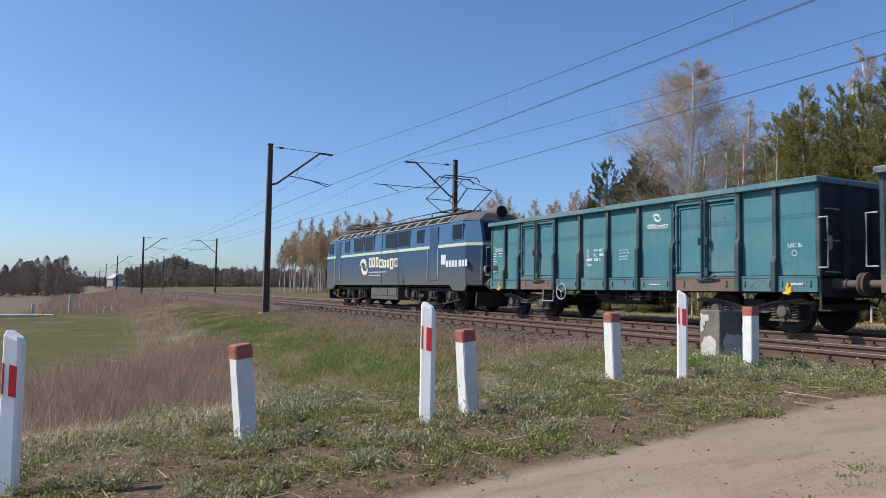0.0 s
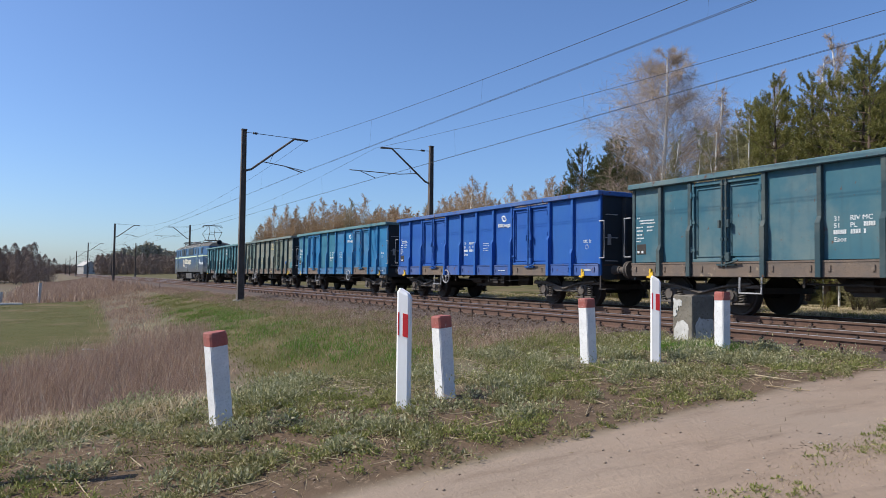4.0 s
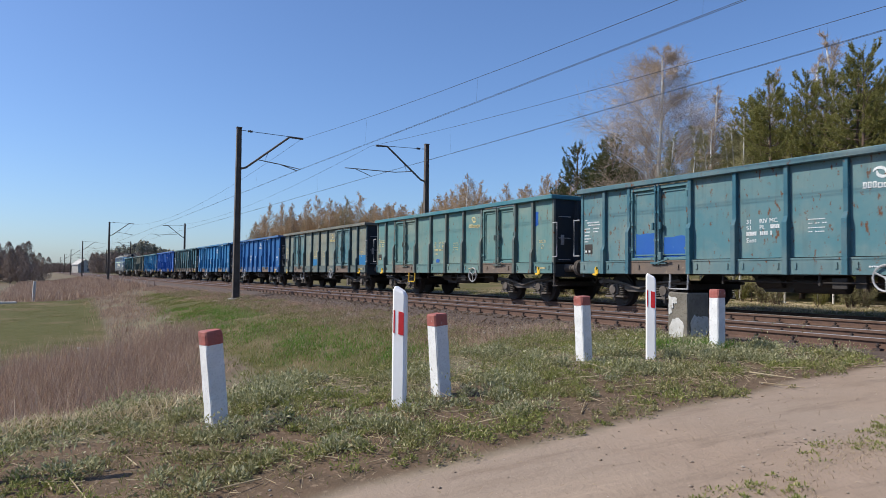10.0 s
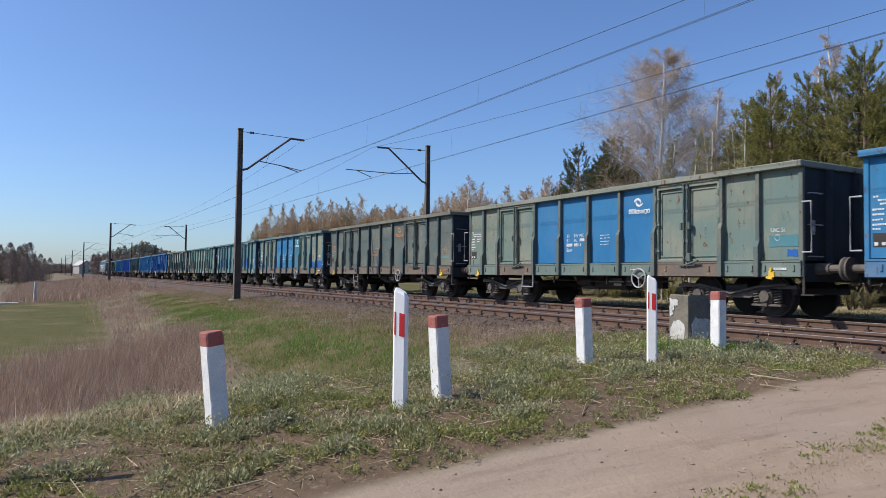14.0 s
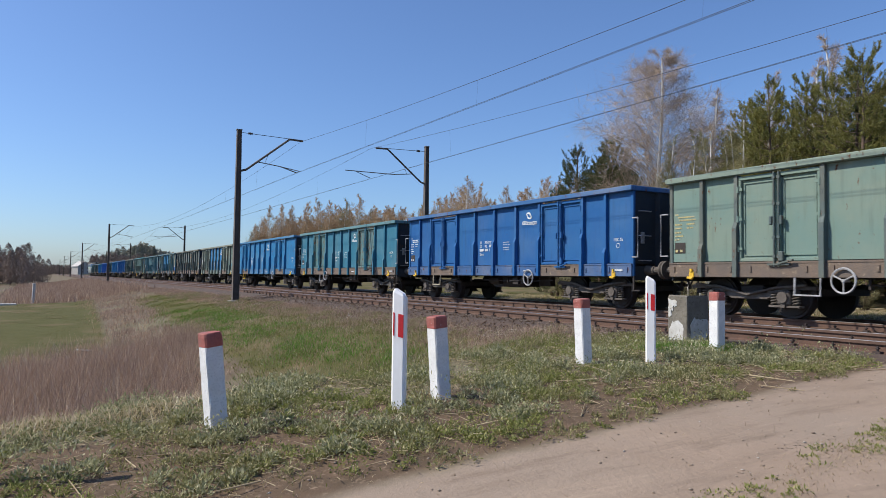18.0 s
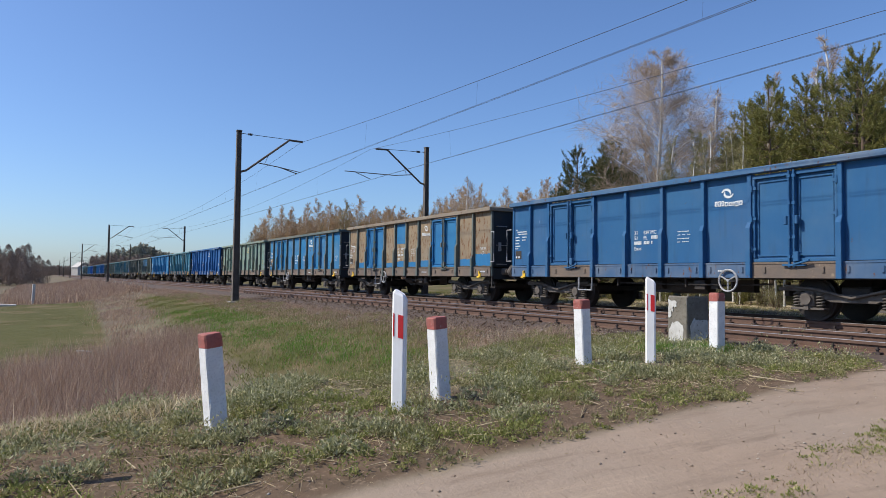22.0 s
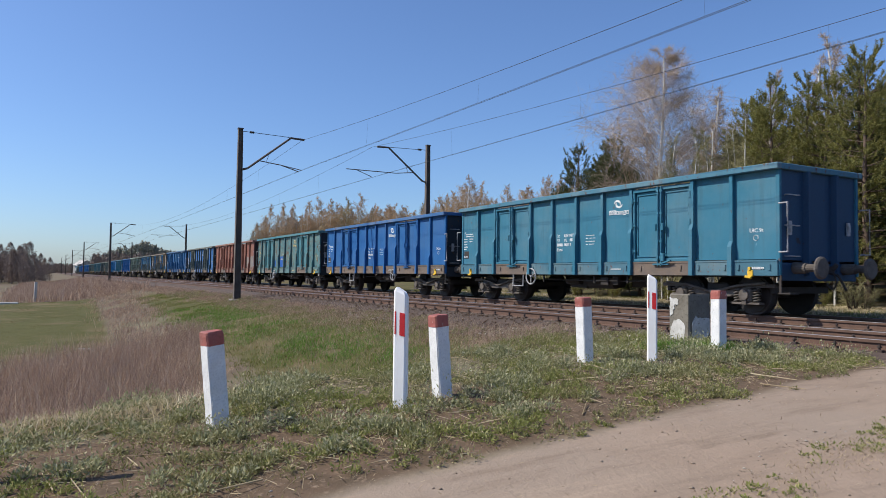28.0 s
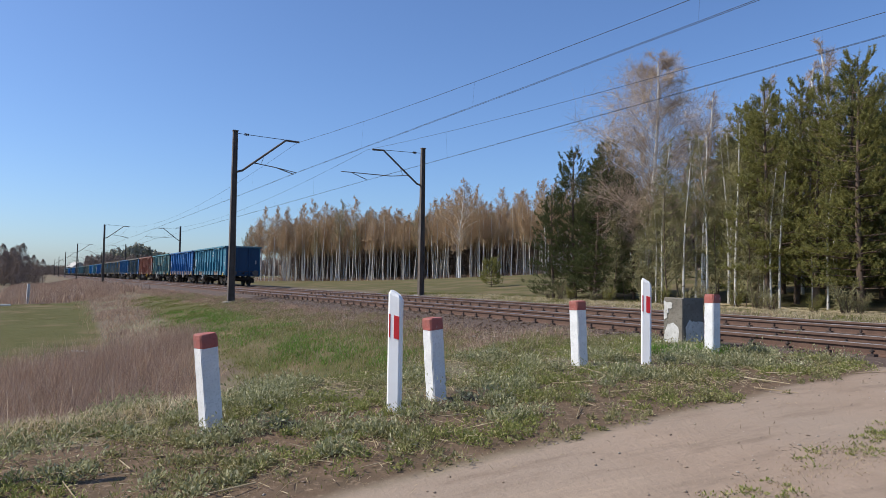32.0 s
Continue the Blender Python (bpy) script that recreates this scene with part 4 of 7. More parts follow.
        part("coupling_hook", shared("coupler", lambda: Geo().box(-0.05, 0.05, 0.3, 0.62, 0.98, 1.1).rod((0, 0.3, 1.04), (0, 0.22, 1.14), 0.05, 8).tube([(0, 0.3, 1.0), (0, 0.22, 0.75), (0, 0.3, 0.6), (0, 0.45, 0.7)], 0.028, 6).mesh("coupling_hook")), M["dark_steel"], w, "", base)
        part("brake_hose", shared("hose", lambda: Geo().tube([(0.32, 0.62, 0.98), (0.34, 0.4, 0.9), (0.34, 0.28, 0.7), (0.3, 0.2, 0.58)], 0.03, 6).mesh("brake_hose")), M["dark_steel"], w, "", base)
        part("lamp_bracket", shared("bracket", lambda: Geo().box(-1.12, -1.02, 0.56, 0.6, 1.75, 2.05).box(-1.1, -1.04, 0.54, 0.56, 1.82, 1.98).mesh("lamp_bracket")), M["grey_bar"], w, "pale lamp bracket", base)
        for z in (1.3, 1.95, 2.6):
            part("rung", shared("rung", lambda: Geo().tube([(-1.2, 0.6, 0), (-1.2, 0.52, 0), (-0.82, 0.52, 0), (-0.82, 0.6, 0)], 0.014, 5).mesh("rung")), M["grey_bar"], w, "", base @ pose(0, 0, z))
        part("lamp_bracket", shared("bracket", None), M["grey_bar"], w, "pale lamp bracket", base @ pose(2.1, 0, 0.05))
    for y in (2.53, length - 2.53):
        make_bogie(w, y)
    return w


def patch_shape(plane, u0, u1, z0, z1):
    """A thin coat of paint with an uneven, brushed outline."""
    r = random.Random(int(u0 * 977 + z0 * 131))
    n = 7
    rim_ = [(u0 + (u1 - u0) * k / n, z0 + r.uniform(-0.01, 0.02)) for k in range(n)]
    rim_ += [(u1 + r.uniform(-0.02, 0.0), z0 + (z1 - z0) * k / 4) for k in range(4)]
    rim_ += [(u1 - (u1 - u0) * k / n, z1 + r.uniform(-0.02, 0.015)) for k in range(n)]
    rim_ += [(u0 + r.uniform(0.0, 0.02), z1 - (z1 - z0) * k / 4) for k in range(4)]
    return Geo().prism(rim_, "x", plane - 0.004, plane + 0.004)


WORN = {}  # a coat's worn rim and its dusty sill
# end-wall paints: rust and grime, darkened to carry the walls' shade
M["shaded_rusty_end"] = surf("shaded_rusty_end_paint", (0.055, 0.03, 0.024), (0.07, 0.036, 0.028), 1.5, 0.8, 0.3)
M["shaded_grime"] = surf("shaded_grimy_end_paint", (0.03, 0.036, 0.04), (0.02, 0.032, 0.045), 1.5, 0.8, 0.3, spot=(0.055, 0.04, 0.03), spot_lo=0.6)


def coat_of(name, base, faded, **more):
    body = paint(name, base, faded, **more)
    lum = sum(faded) / 3
    worn = tuple(0.92 * v + 0.08 * (lum + 0.08) for v in faded)
    dust = tuple(0.74 * v + d for v, d in zip(base, (0.034, 0.032, 0.026)))
    seed = more.get("seed", 0.0)
    rim = paint("worn_rim_" + name, worn, tuple(v + 0.02 for v in worn), seed=seed + 50, rust_lo=0.62)
    sill = paint("dusty_sill_" + name, dust, tuple(v * 1.15 for v in dust), seed=seed + 70, rust_lo=0.63)
    WORN[body.name] = (rim, sill)
    return body


# the last wagon's end paint: dirty navy, darkened for its shaded side
M["shaded_navy"] = surf("shaded_dirty_navy_paint", (0.012, 0.05, 0.11), (0.016, 0.06, 0.12), 1.5, 0.7, 0.3, spot=(0.03, 0.03, 0.035), spot_lo=0.64)
TEAL = coat_of("teal_paint", (0.048, 0.175, 0.215), (0.078, 0.205, 0.235), seed=1, bleach=0.3, rust_lo=0.665)
LAST = coat_of("teal_blue_paint", (0.03, 0.15, 0.225), (0.048, 0.175, 0.25), seed=2, bleach=0.2, rust_lo=0.68)
SEA = coat_of("sea_green_paint", (0.095, 0.215, 0.215), (0.145, 0.235, 0.215), seed=3, bleach=0.65, rust_lo=0.64, rust=(0.17, 0.10, 0.06))
BLUE = coat_of("blue_paint", (0.022, 0.145, 0.325), (0.032, 0.17, 0.34), seed=4, bleach=0.1, rust_lo=0.69)
DEEP = coat_of("deep_blue_paint", (0.016, 0.1, 0.285), (0.024, 0.12, 0.3), seed=5, bleach=0.1, rust_lo=0.71)
ROYAL = coat_of("royal_blue_paint", (0.018, 0.092, 0.35), (0.026, 0.112, 0.35), seed=6, bleach=0.05, rust_lo=0.76, streak=0.15)
BRIGHT = coat_of("bright_blue_paint", (0.018, 0.15, 0.33), (0.03, 0.18, 0.35), seed=7, bleach=0.25, rust_lo=0.635)
BEIGE = coat_of("beige_paint", (0.20, 0.205, 0.165), (0.15, 0.20, 0.185), seed=8, bleach=0.6, rust_lo=0.63, rust=(0.2, 0.11, 0.06))
GREYGREEN = coat_of("grey_green_paint", (0.125, 0.19, 0.175), (0.18, 0.2, 0.16), seed=9, bleach=0.6, rust_lo=0.63)
DULL = coat_of("dull_green_paint", (0.085, 0.12, 0.12), (0.125, 0.135, 0.115), seed=10, rust_lo=0.63)
BRICK = coat_of("brick_red_paint", (0.215, 0.09, 0.065), (0.24, 0.11, 0.082), seed=11, bleach=0.12, rust_lo=0.72)
TAN = coat_of("tan_rusty_paint", (0.26, 0.19, 0.115), (0.22, 0.175, 0.125), seed=12, bleach=0.5, rust_lo=0.58, rust=(0.2, 0.095, 0.045))
FLAKY = coat_of("flaking_blue_paint", (0.02, 0.11, 0.30), (0.03, 0.13, 0.31), seed=13, rust_lo=0.615, rust=(0.21, 0.09, 0.06))
RUSTTEAL = coat_of("rusty_teal_paint", (0.07, 0.17, 0.185), (0.1, 0.185, 0.185), seed=14, rust_lo=0.575, rust=(0.16, 0.085, 0.05))
PALE = coat_of("pale_sea_paint", (0.075, 0.185, 0.215), (0.12, 0.205, 0.215), seed=15, bleach=0.6, rust_lo=0.62)
DARKTEAL = coat_of("dark_teal_paint", (0.03, 0.06, 0.072), (0.045, 0.075, 0.085), seed=16, rust_lo=0.67)
SLATE = coat_of("slate_blue_paint", (0.035, 0.12, 0.165), (0.06, 0.145, 0.175), seed=18, rust_lo=0.66)
DUSKY = coat_of("dusky_blue_paint", (0.02, 0.098, 0.23), (0.03, 0.115, 0.24), seed=19, bleach=0.1, rust_lo=0.7)
MINT = coat_of("pale_mint_paint", (0.15, 0.235, 0.205), (0.19, 0.25, 0.20), seed=20, bleach=0.3, rust_lo=0.66)
GREY = coat_of("faded_grey_paint", (0.16, 0.14, 0.14), (0.19, 0.165, 0.16), seed=17, rust_lo=0.7)
P, D = -1.383, -1.379  # planes of the side panels and of the door leaves
RUSTY = M["sill_rust"]

TRAIN = [
    ("teal steel open freight wagon behind the locomotive", TEAL, dict(wheel_at=9.1, mark="white_mark", frame_coat=DARKTEAL)),
    ("weathered grey-beige freight wagon streaked with rust", BEIGE, dict(mark="yellow_mark", frame_coat=DARKTEAL, sill=RUSTY, wheel_at=9.1, doors=GREYGREEN, patches=[(1.95, 2.5, 1.5, 1.68, ROYAL, P), (11.5, 11.75, 1.3, 1.42, ROYAL, P), (0.66, 1.3, 1.26, 1.6, TEAL, P)])),
    ("bright teal-blue steel open freight wagon", BRIGHT, dict(panels={5: LAST, 6: LAST, 8: LAST, 9: LAST}, rim=WORN["teal_paint"][0])),
    ("vivid royal blue steel open freight wagon", ROYAL, dict(kind="even", wheel_at=9.1, sill=ROYAL)),
    ("dark slate-blue weathered steel open freight wagon", SLATE, dict(frame_coat=DARKTEAL, sill=RUSTY)),
    ("scuffed mid-blue steel open freight wagon", BLUE, dict(wheel_at=9.1)),
    ("clean blue steel open freight wagon", DEEP, dict(wheel_at=9.1)),
    ("grey-beige freight wagon with grey-blue doors and blue patches", BEIGE, dict(mark="yellow_mark", frame_coat=DARKTEAL, doors=PALE, sill=WORN["dull_green_paint"][1], rim=WORN["dull_green_paint"][0], patches=[(0.68, 1.68, 1.25, 1.72, BLUE, P), (7.08, 8.04, 1.25, 1.62, BLUE, P)])),
    ("pale sea-green open freight wagon with rust stains", SEA, dict(mark="yellow_mark", loop="yellow", frame_coat=DULL, rim=TEAL, patches=[(1.5, 1.69, 2.35, 2.8, ROYAL, P), (1.81, 1.95, 2.4, 2.75, ROYAL, P), (7.55, 7.8, 1.28, 1.4, ROYAL, P)])),
    ("pale green-blue freight wagon with blue-patched doors", PALE, dict(frame_coat=SLATE, rim=WORN["slate_blue_paint"][0], patches=[(2.95, 3.78, 1.3, 1.92, ROYAL, D), (3.95, 4.78, 1.3, 1.85, ROYAL, D), (9.27, 10.1, 1.3, 1.8, ROYAL, D), (10.27, 11.1, 1.3, 1.9, ROYAL, D), (0.66, 0.95, 1.28, 2.1, ROYAL, P)])),
    ("grey-green freight wagon with four bright blue panels", GREYGREEN, dict(panels={3: LAST, 4: BRIGHT, 5: BRIGHT, 6: BRIGHT}, frame_coat=SLATE, rim=WORN["slate_blue_paint"][0], sill=RUSTY, patches=[(0.66, 1.7, 1.25, 1.6, ROYAL, P), (1.82, 2.78, 1.25, 1.55, ROYAL, P), (11.25, 12.2, 1.25, 1.5, ROYAL, P), (12.4, 13.3, 1.25, 1.6, ROYAL, P)])),
    ("dull grey-green freight wagon with orange markings", DULL, dict(mark="orange_mark", frame_coat=DARKTEAL, sill=RUSTY, patches=[(0.8, 1.5, 1.5, 1.6, SEA, P), (9.2, 9.5, 1.3, 2.0, ROYAL, D)])),
    ("pale grey-green freight wagon with four blue panels", GREYGREEN, dict(panels={3: BLUE, 4: BLUE, 5: BLUE, 6: BLUE}, frame_coat=DULL, patches=[(0.7, 1.5, 1.5, 1.75, TEAL, P), (0.7, 1.0, 1.3, 1.45, ROYAL, P)])),
    ("bright blue steel open freight wagon with yellow step", BRIGHT, dict(type_word="Eanos", step_at=12.45, kind="long", loop="yellow")),
    ("teal open freight wagon with rust-scratched doors", LAST, dict(kind="even", rim=WORN["teal_paint"][0], doors=RUSTTEAL, sill=RUSTY, wheel_at=9.1)),
    ("deep blue open freight wagon", DEEP, dict(step_at=10.75, loop="cream_loop")),
    ("pale grey-green freight wagon with tan sills", MINT, dict(mark="yellow_mark", frame_coat=DULL, sill=RUSTY, wheel_at=9.1)),
    ("bright blue freight wagon with grey-green frame", BRIGHT, dict(frame_coat=DULL, rim=DULL, sill=RUSTY, wheel_at=9.1, patches=[(12.5, 13.2, 1.7, 1.95, TAN, P)])),
    ("blue freight wagon with large tan rusted panels", TAN, dict(kind="even", frame_coat=DULL, doors=BLUE, sill=RUSTY, wheel_at=9.1, patches=[(0.66, 1.68, 1.25, 1.66, BLUE, P), (1.82, 2.76, 1.25, 1.5, BLUE, P), (4.95, 5.85, 1.25, 1.5, BLUE, P), (6.0, 6.95, 1.25, 1.46, BLUE, P), (7.1, 8.03, 1.25, 1.5, BLUE, P), (7.1, 8.03, 2.25, 3.1, BLUE, P), (8.2, 9.05, 1.25, 1.45, BLUE, P), (11.3, 12.2, 1.25, 1.5, BLUE, P)])),
    ("deep blue steel open freight wagon", DUSKY, dict(wheel_at=5.05)),
    ("flaking blue freight wagon with grey-green doors", FLAKY, dict(kind="even", doors=DULL, rim=WORN["dull_green_paint"][0], frame_coat=DARKTEAL, wheel_at=9.1)),
    ("brick-red steel open freight wagon with a grey patch", BRICK, dict(kind="even", mark="orange_mark", wheel_coat="yellow", rim=BRICK, patches=[(0.66, 1.68, 1.26, 2.1, GREY, P), (1.82, 2.76, 1.26, 2.05, GREY, P)], ends=M["shaded_rusty_end"])),
    ("rust-spotted teal open freight wagon with blue patch", RUSTTEAL, dict(doors=TEAL, wheel_at=9.1, mark="yellow_mark", rim=TEAL, patches=[(7.1, 8.03, 1.26, 1.95, ROYAL, P), (8.85, 9.05, 1.3, 1.7, ROYAL, P)])),
    ("blue open freight wagon with rusty sills", DEEP, dict(kind="even", sill=RUSTY)),
    ("teal-blue open freight wagon at the end of the train", LAST, dict(kind="even", ends=M["shaded_navy"], wheel_at=9.1)),
]
WAGONS = [make_wagon(label, coat, **more) for label, coat, more in TRAIN]


# ---- locomotive ----
LL = 19.24


def loco_paint(name, c, low):
    """Blue coachwork that turns dusty grey low down, where the brake dust settles."""
    m, t, b = shader(name, 0.38)
    vec, w = coords(t, 21.0)
    tc = t.nodes.new("ShaderNodeTexCoord")
    sp = t.nodes.new("ShaderNodeSeparateXYZ")
    t.links.new(tc.outputs["Object"], sp.inputs[0])
    add = t.nodes.new("ShaderNodeMath")
    add.operation = "MULTIPLY_ADD"
    add.inputs[1].default_value = 0.8
    t.links.new(grain(t, vec, w, 1.5, 5.0), add.inputs[0])
    t.links.new(sp.outputs["Z"], add.inputs[2])
    dust = step(t, add.outputs[0], 2.75, 1.35)
    col = blend(t, step(t, grain(t, vec, w, 2.0, 5.0), 0.4, 0.7), c, tuple(v * 1.25 for v in c))
    col = blend(t, dust, col, low)
    t.links.new(col, b.inputs["Base Color"])
    relief(t, b, grain(t, vec, w, 1.2, 3.0), 0.2, 0.02)
    return m


M["loco_low"] = loco_paint("loco_dark_blue", (0.022, 0.062, 0.125), (0.10, 0.10, 0.097))
M["loco_high"] = surf("loco_mid_blue", (0.05, 0.14, 0.27), (0.04, 0.115, 0.225), 2, 0.35, 0.1)
M["loco_roof"] = surf("loco_roof", (0.12, 0.115, 0.105), (0.09, 0.085, 0.08), 3, 0.75, 0.3)
M["loco_glass"] = surf("loco_glass", (0.012, 0.016, 0.022), (0.02, 0.024, 0.03), 2, 0.3, 0.0, rough_var=0.02)
M["cream_mark"] = surf("cream_mark", (0.78, 0.72, 0.55), (0.7, 0.64, 0.48), 6, 0.6, 0.0)
M["loco_vent"] = surf("loco_vent", (0.02, 0.022, 0.024), (0.03, 0.03, 0.03), 4, 0.9, 0.1)
for k_ in ("loco_vent", "loco_glass"):
    M[k_].node_tree.nodes["Principled BSDF"].inputs["Specular IOR Level"].default_value = 0.12
M["loco_bogie"] = surf("loco_bogie", (0.06, 0.05, 0.043), (0.04, 0.034, 0.03), 5, 0.85, 0.4)
M["loco_stripe"] = surf("loco_stripe", (0.60, 0.70, 0.42), (0.68, 0.76, 0.56), 4, 0.5, 0.05)
M["pale_frame"] = surf("pale_frame", (0.4, 0.4, 0.37), (0.3, 0.3, 0.28), 5, 0.6, 0.1)


def make_loco():
    o = thing("electric_locomotive", "blue six-axle electric locomotive with a raised pantograph", "locomotive")
    a, b = 0.55, LL - 0.55

    def shell(z0, z1, out0, out1, end0, end1):
        """Body band with chamfered cab corners, leaning in by the given amounts."""
        g = Geo()
        rings = []
        for z, hw_, e in ((z0, out0, end0), (z1, out1, end1)):
            rings.append([(-hw_, a + e + 0.55, z), (-hw_ + 0.45, a + e, z), (hw_ - 0.45, a + e, z), (hw_, a + e + 0.55, z), (hw_, b - e - 0.55, z), (hw_ - 0.45, b - e, z), (-hw_ + 0.45, b - e, z), (-hw_, b - e - 0.55, z)])
        n = 8
        g.add(rings[0] + rings[1], [(k, (k + 1) % n, (k + 1) % n + n, k + n) for k in range(n)] + [tuple(range(n)), tuple(range(n, 2 * n))])
        return g
    part("lower_body", shell(1.02, 2.55, 1.5, 1.5, 0.0, 0.0), M["loco_low"], o, "dusty dark blue lower body")
    part("waist_stripe", shell(2.545, 2.665, 1.504, 1.504, -0.004, -0.002), M["loco_stripe"], o, "pale yellow-green waist stripe")
    part("upper_body", shell(2.66, 3.56, 1.5, 1.46, 0.0, 0.32), M["loco_high"], o, "mid-blue upper body")
    part("roof_slope", shell(3.555, 3.86, 1.47, 1.08, 0.3, 0.5), M["loco_roof"], o)
    part("roof", shell(3.855, 4.0, 1.08, 0.6, 0.5, 0.9), M["loco_roof"], o, "dark grey sooty roof")
    part("frame_skirt", Geo().box(-1.3, 1.3, a + 0.3, b - 0.3, 0.95, 1.125, 0.02), M["dark_steel"], o)
    belly = Geo().box(-1.35, 1.35, 7.9, 11.3, 0.3, 0.93, 0.03)
    part("battery_box", belly, M["loco_roof"], o)
    for k in range(3):
        part("box_lid", Geo().box(-1.375, -1.35, 8.0 + k * 1.1, 9.0 + k * 1.1, 0.5, 0.86, 0.01), M["loco_roof"], o)
    for side in (0, 1):
        base = pose(0, 0, 0) if side == 0 else pose(0, LL, 0, 0, 0, 180)
        for y0, y1 in ((1.05, 2.2), (16.9, 18.2)):
            part("side_skirt", Geo().prism([(y0, 1.13), (y1, 1.13), (y1 + (0.2 if y0 < 5 else 0), 1.0), (y1 - 0.1, 0.8), (y0 + 0.1, 0.8), (y0 - (0.2 if y0 > 5 else 0), 1.0)], "x", -1.49, -1.4), M["loco_low"], o, "", base)
        for y0, y1, z0, z1 in ((12.1, 13.5, 2.78, 3.47), (10.7, 11.8, 2.78, 3.47), (7.85, 9.1, 2.78, 3.47), (6.35, 7.65, 2.78, 3.47), (14.4, 15.0, 2.85, 3.4), (4.9, 5.5, 2.85, 3.4), (1.35, 2.15, 2.82, 3.4), (17.1, 17.85, 2.82, 3.4)):
            wnd = part("side_window", Geo().box(-1.512, -1.46, y0, y1, z0, z1, 0.01), M["loco_glass"], o, "dark side window", base)
            g = Geo()
            for p in ((y0 - 0.04, y1 + 0.04, z1, z1 + 0.03), (y0 - 0.04, y1 + 0.04, z0 - 0.03, z0), (y0 - 0.04, y0, z0, z1), (y1, y1 + 0.04, z0, z1)):
                g.box(-1.52, -1.47, *p)
            part("window_frame", g, M["loco_high"], wnd)
        for y0 in (3.45, 15.75):
            d = part("cab_door", Geo().box(-1.515, -1.48, y0, y0 + 0.8, 1.2, 3.45, 0.01), M["loco_low"], o, "recessed blue cab door", base)
            part("handrail", Geo().rod((-1.55, y0 - 0.08, 1.25), (-1.55, y0 - 0.08, 2.5), 0.016, 6), M["loco_stripe"], d)
            part("handrail", Geo().rod((-1.55, y0 + 0.9, 1.25), (-1.55, y0 + 0.9, 2.5), 0.016, 6), M["loco_stripe"], d)
            for z in (0.45, 0.72):
                part("door_step", Geo().box(-1.5, -1.2, y0 + 0.1, y0 + 0.7, z, z + 0.04), M["dark_steel"], d)
        for k in range(13):
            y0 = 2.6 + k * 1.1
            tilt = Geo().add([(-1.478, y0 + 0.08, 3.59), (-1.478, y0 + 0.94, 3.59), (-1.13, y0 + 0.94, 3.845), (-1.13, y0 + 0.08, 3.845)], [(0, 1, 2, 3)])
            tilt.add([(-1.44, y0 + 0.08, 3.57), (-1.44, y0 + 0.94, 3.57), (-1.11, y0 + 0.94, 3.82), (-1.11, y0 + 0.08, 3.82)], [(3, 2, 1, 0)])
            rw = part("roof_window", tilt, M["loco_vent"], o, "dark slanted roof vent", base)
            g = Geo()
            for yy in (y0, y0 + 0.98):
                g.rod((-1.485, yy + 0.02, 3.575), (-1.12, yy + 0.02, 3.86), 0.032, 5)
            g.rod((-1.12, y0, 3.86), (-1.12, y0 + 1.0, 3.86), 0.024, 5).rod((-1.487, y0, 3.57), (-1.487, y0 + 1.0, 3.57), 0.024, 5)
            part("window_frame", g, M["pale_frame"], rw, "pale window frame")
        part("body_seam", Geo().box(-1.507, -1.5, 9.55, 9.62, 1.0, 3.5), M["dark_steel"], o, "", base)
        part("emblem", shared("logo", None), M["cream_mark"], o, "plain cream painted emblem", base @ pose(-0.122, 12.0, 1.95) @ Matrix.Diagonal((1, 3.85, 3.85, 1)))
        part("word_bar", shared("word", None), M["cream_mark"], o, "plain cream lettering bars", base @ pose(-0.122, 9.45, 1.9) @ Matrix.Diagonal((1, 5.0, 4.2, 1)))
        for z, y0 in ((1.62, 9.0), (1.46, 9.7)):
            part("marking", Geo().box(-1.508, -1.498, y0, 11.3, z, z + 0.06), M["grey_bar"], o, "", base)
        bar_row = Geo()
        for k in range(7):
            bar_row.box(-1.508, -1.498, 0.95 + k * 0.25 + (0.08 if k > 2 else 0), 1.13 + k * 0.25 + (0.08 if k > 2 else 0), 1.74, 2.0)
        part("marking", bar_row, M["white_mark"], o, "plain white bar where the number stands", base)
        part("data_panel", Geo().box(-1.508, -1.498, 2.75, 3.15, 1.85, 2.25), M["white_mark"], o, "white data panel", base)
    for e in (0, 1):
        base = pose(0, 0, 0) if e == 0 else pose(0, LL, 0, 0, 0, 180)
        for s in (-1, 1):
            g = Geo().add([(s * 0.08, a + 0.03, 2.75), (s * 0.92, a + 0.03, 2.75), (s * 0.9, a + 0.27, 3.46), (s * 0.08, a + 0.27, 3.46), (s * 0.08, a + 0.1, 2.75), (s * 0.92, a + 0.1, 2.75), (s * 0.9, a + 0.34, 3.46), (s * 0.08, a + 0.34, 3.46)],
                          [(0, 1, 2, 3), (7, 6, 5, 4), (0, 4, 5, 1), (1, 5, 6, 2), (2, 6, 7, 3), (3, 7, 4, 0)])
            for i in range(len(g.v)):
                x, y, z = g.v[i]
                g.v[i] = (x, y - 0.02, z)
            part("windscreen", g, M["loco_glass"], o, "dark cab windscreen", base)
            lamp = part("headlight", Geo().rod((s * 0.85, a + 0.05, 1.62), (s * 0.85, a - 0.09, 1.62), 0.17, 16, 0.16), M["pale_frame"], o, "round pale-rimmed headlight", base)
            part("lens", Geo().rod((s * 0.85, a - 0.085, 1.62), (s * 0.85, a - 0.1, 1.62), 0.12, 16), M["loco_glass"], lamp)
            bu = part("buffer", Geo().rod((s * 0.875, 0.6, 1.05), (s * 0.875, 0.1, 1.05), 0.1, 12), M["dark_steel"], o, "", base)
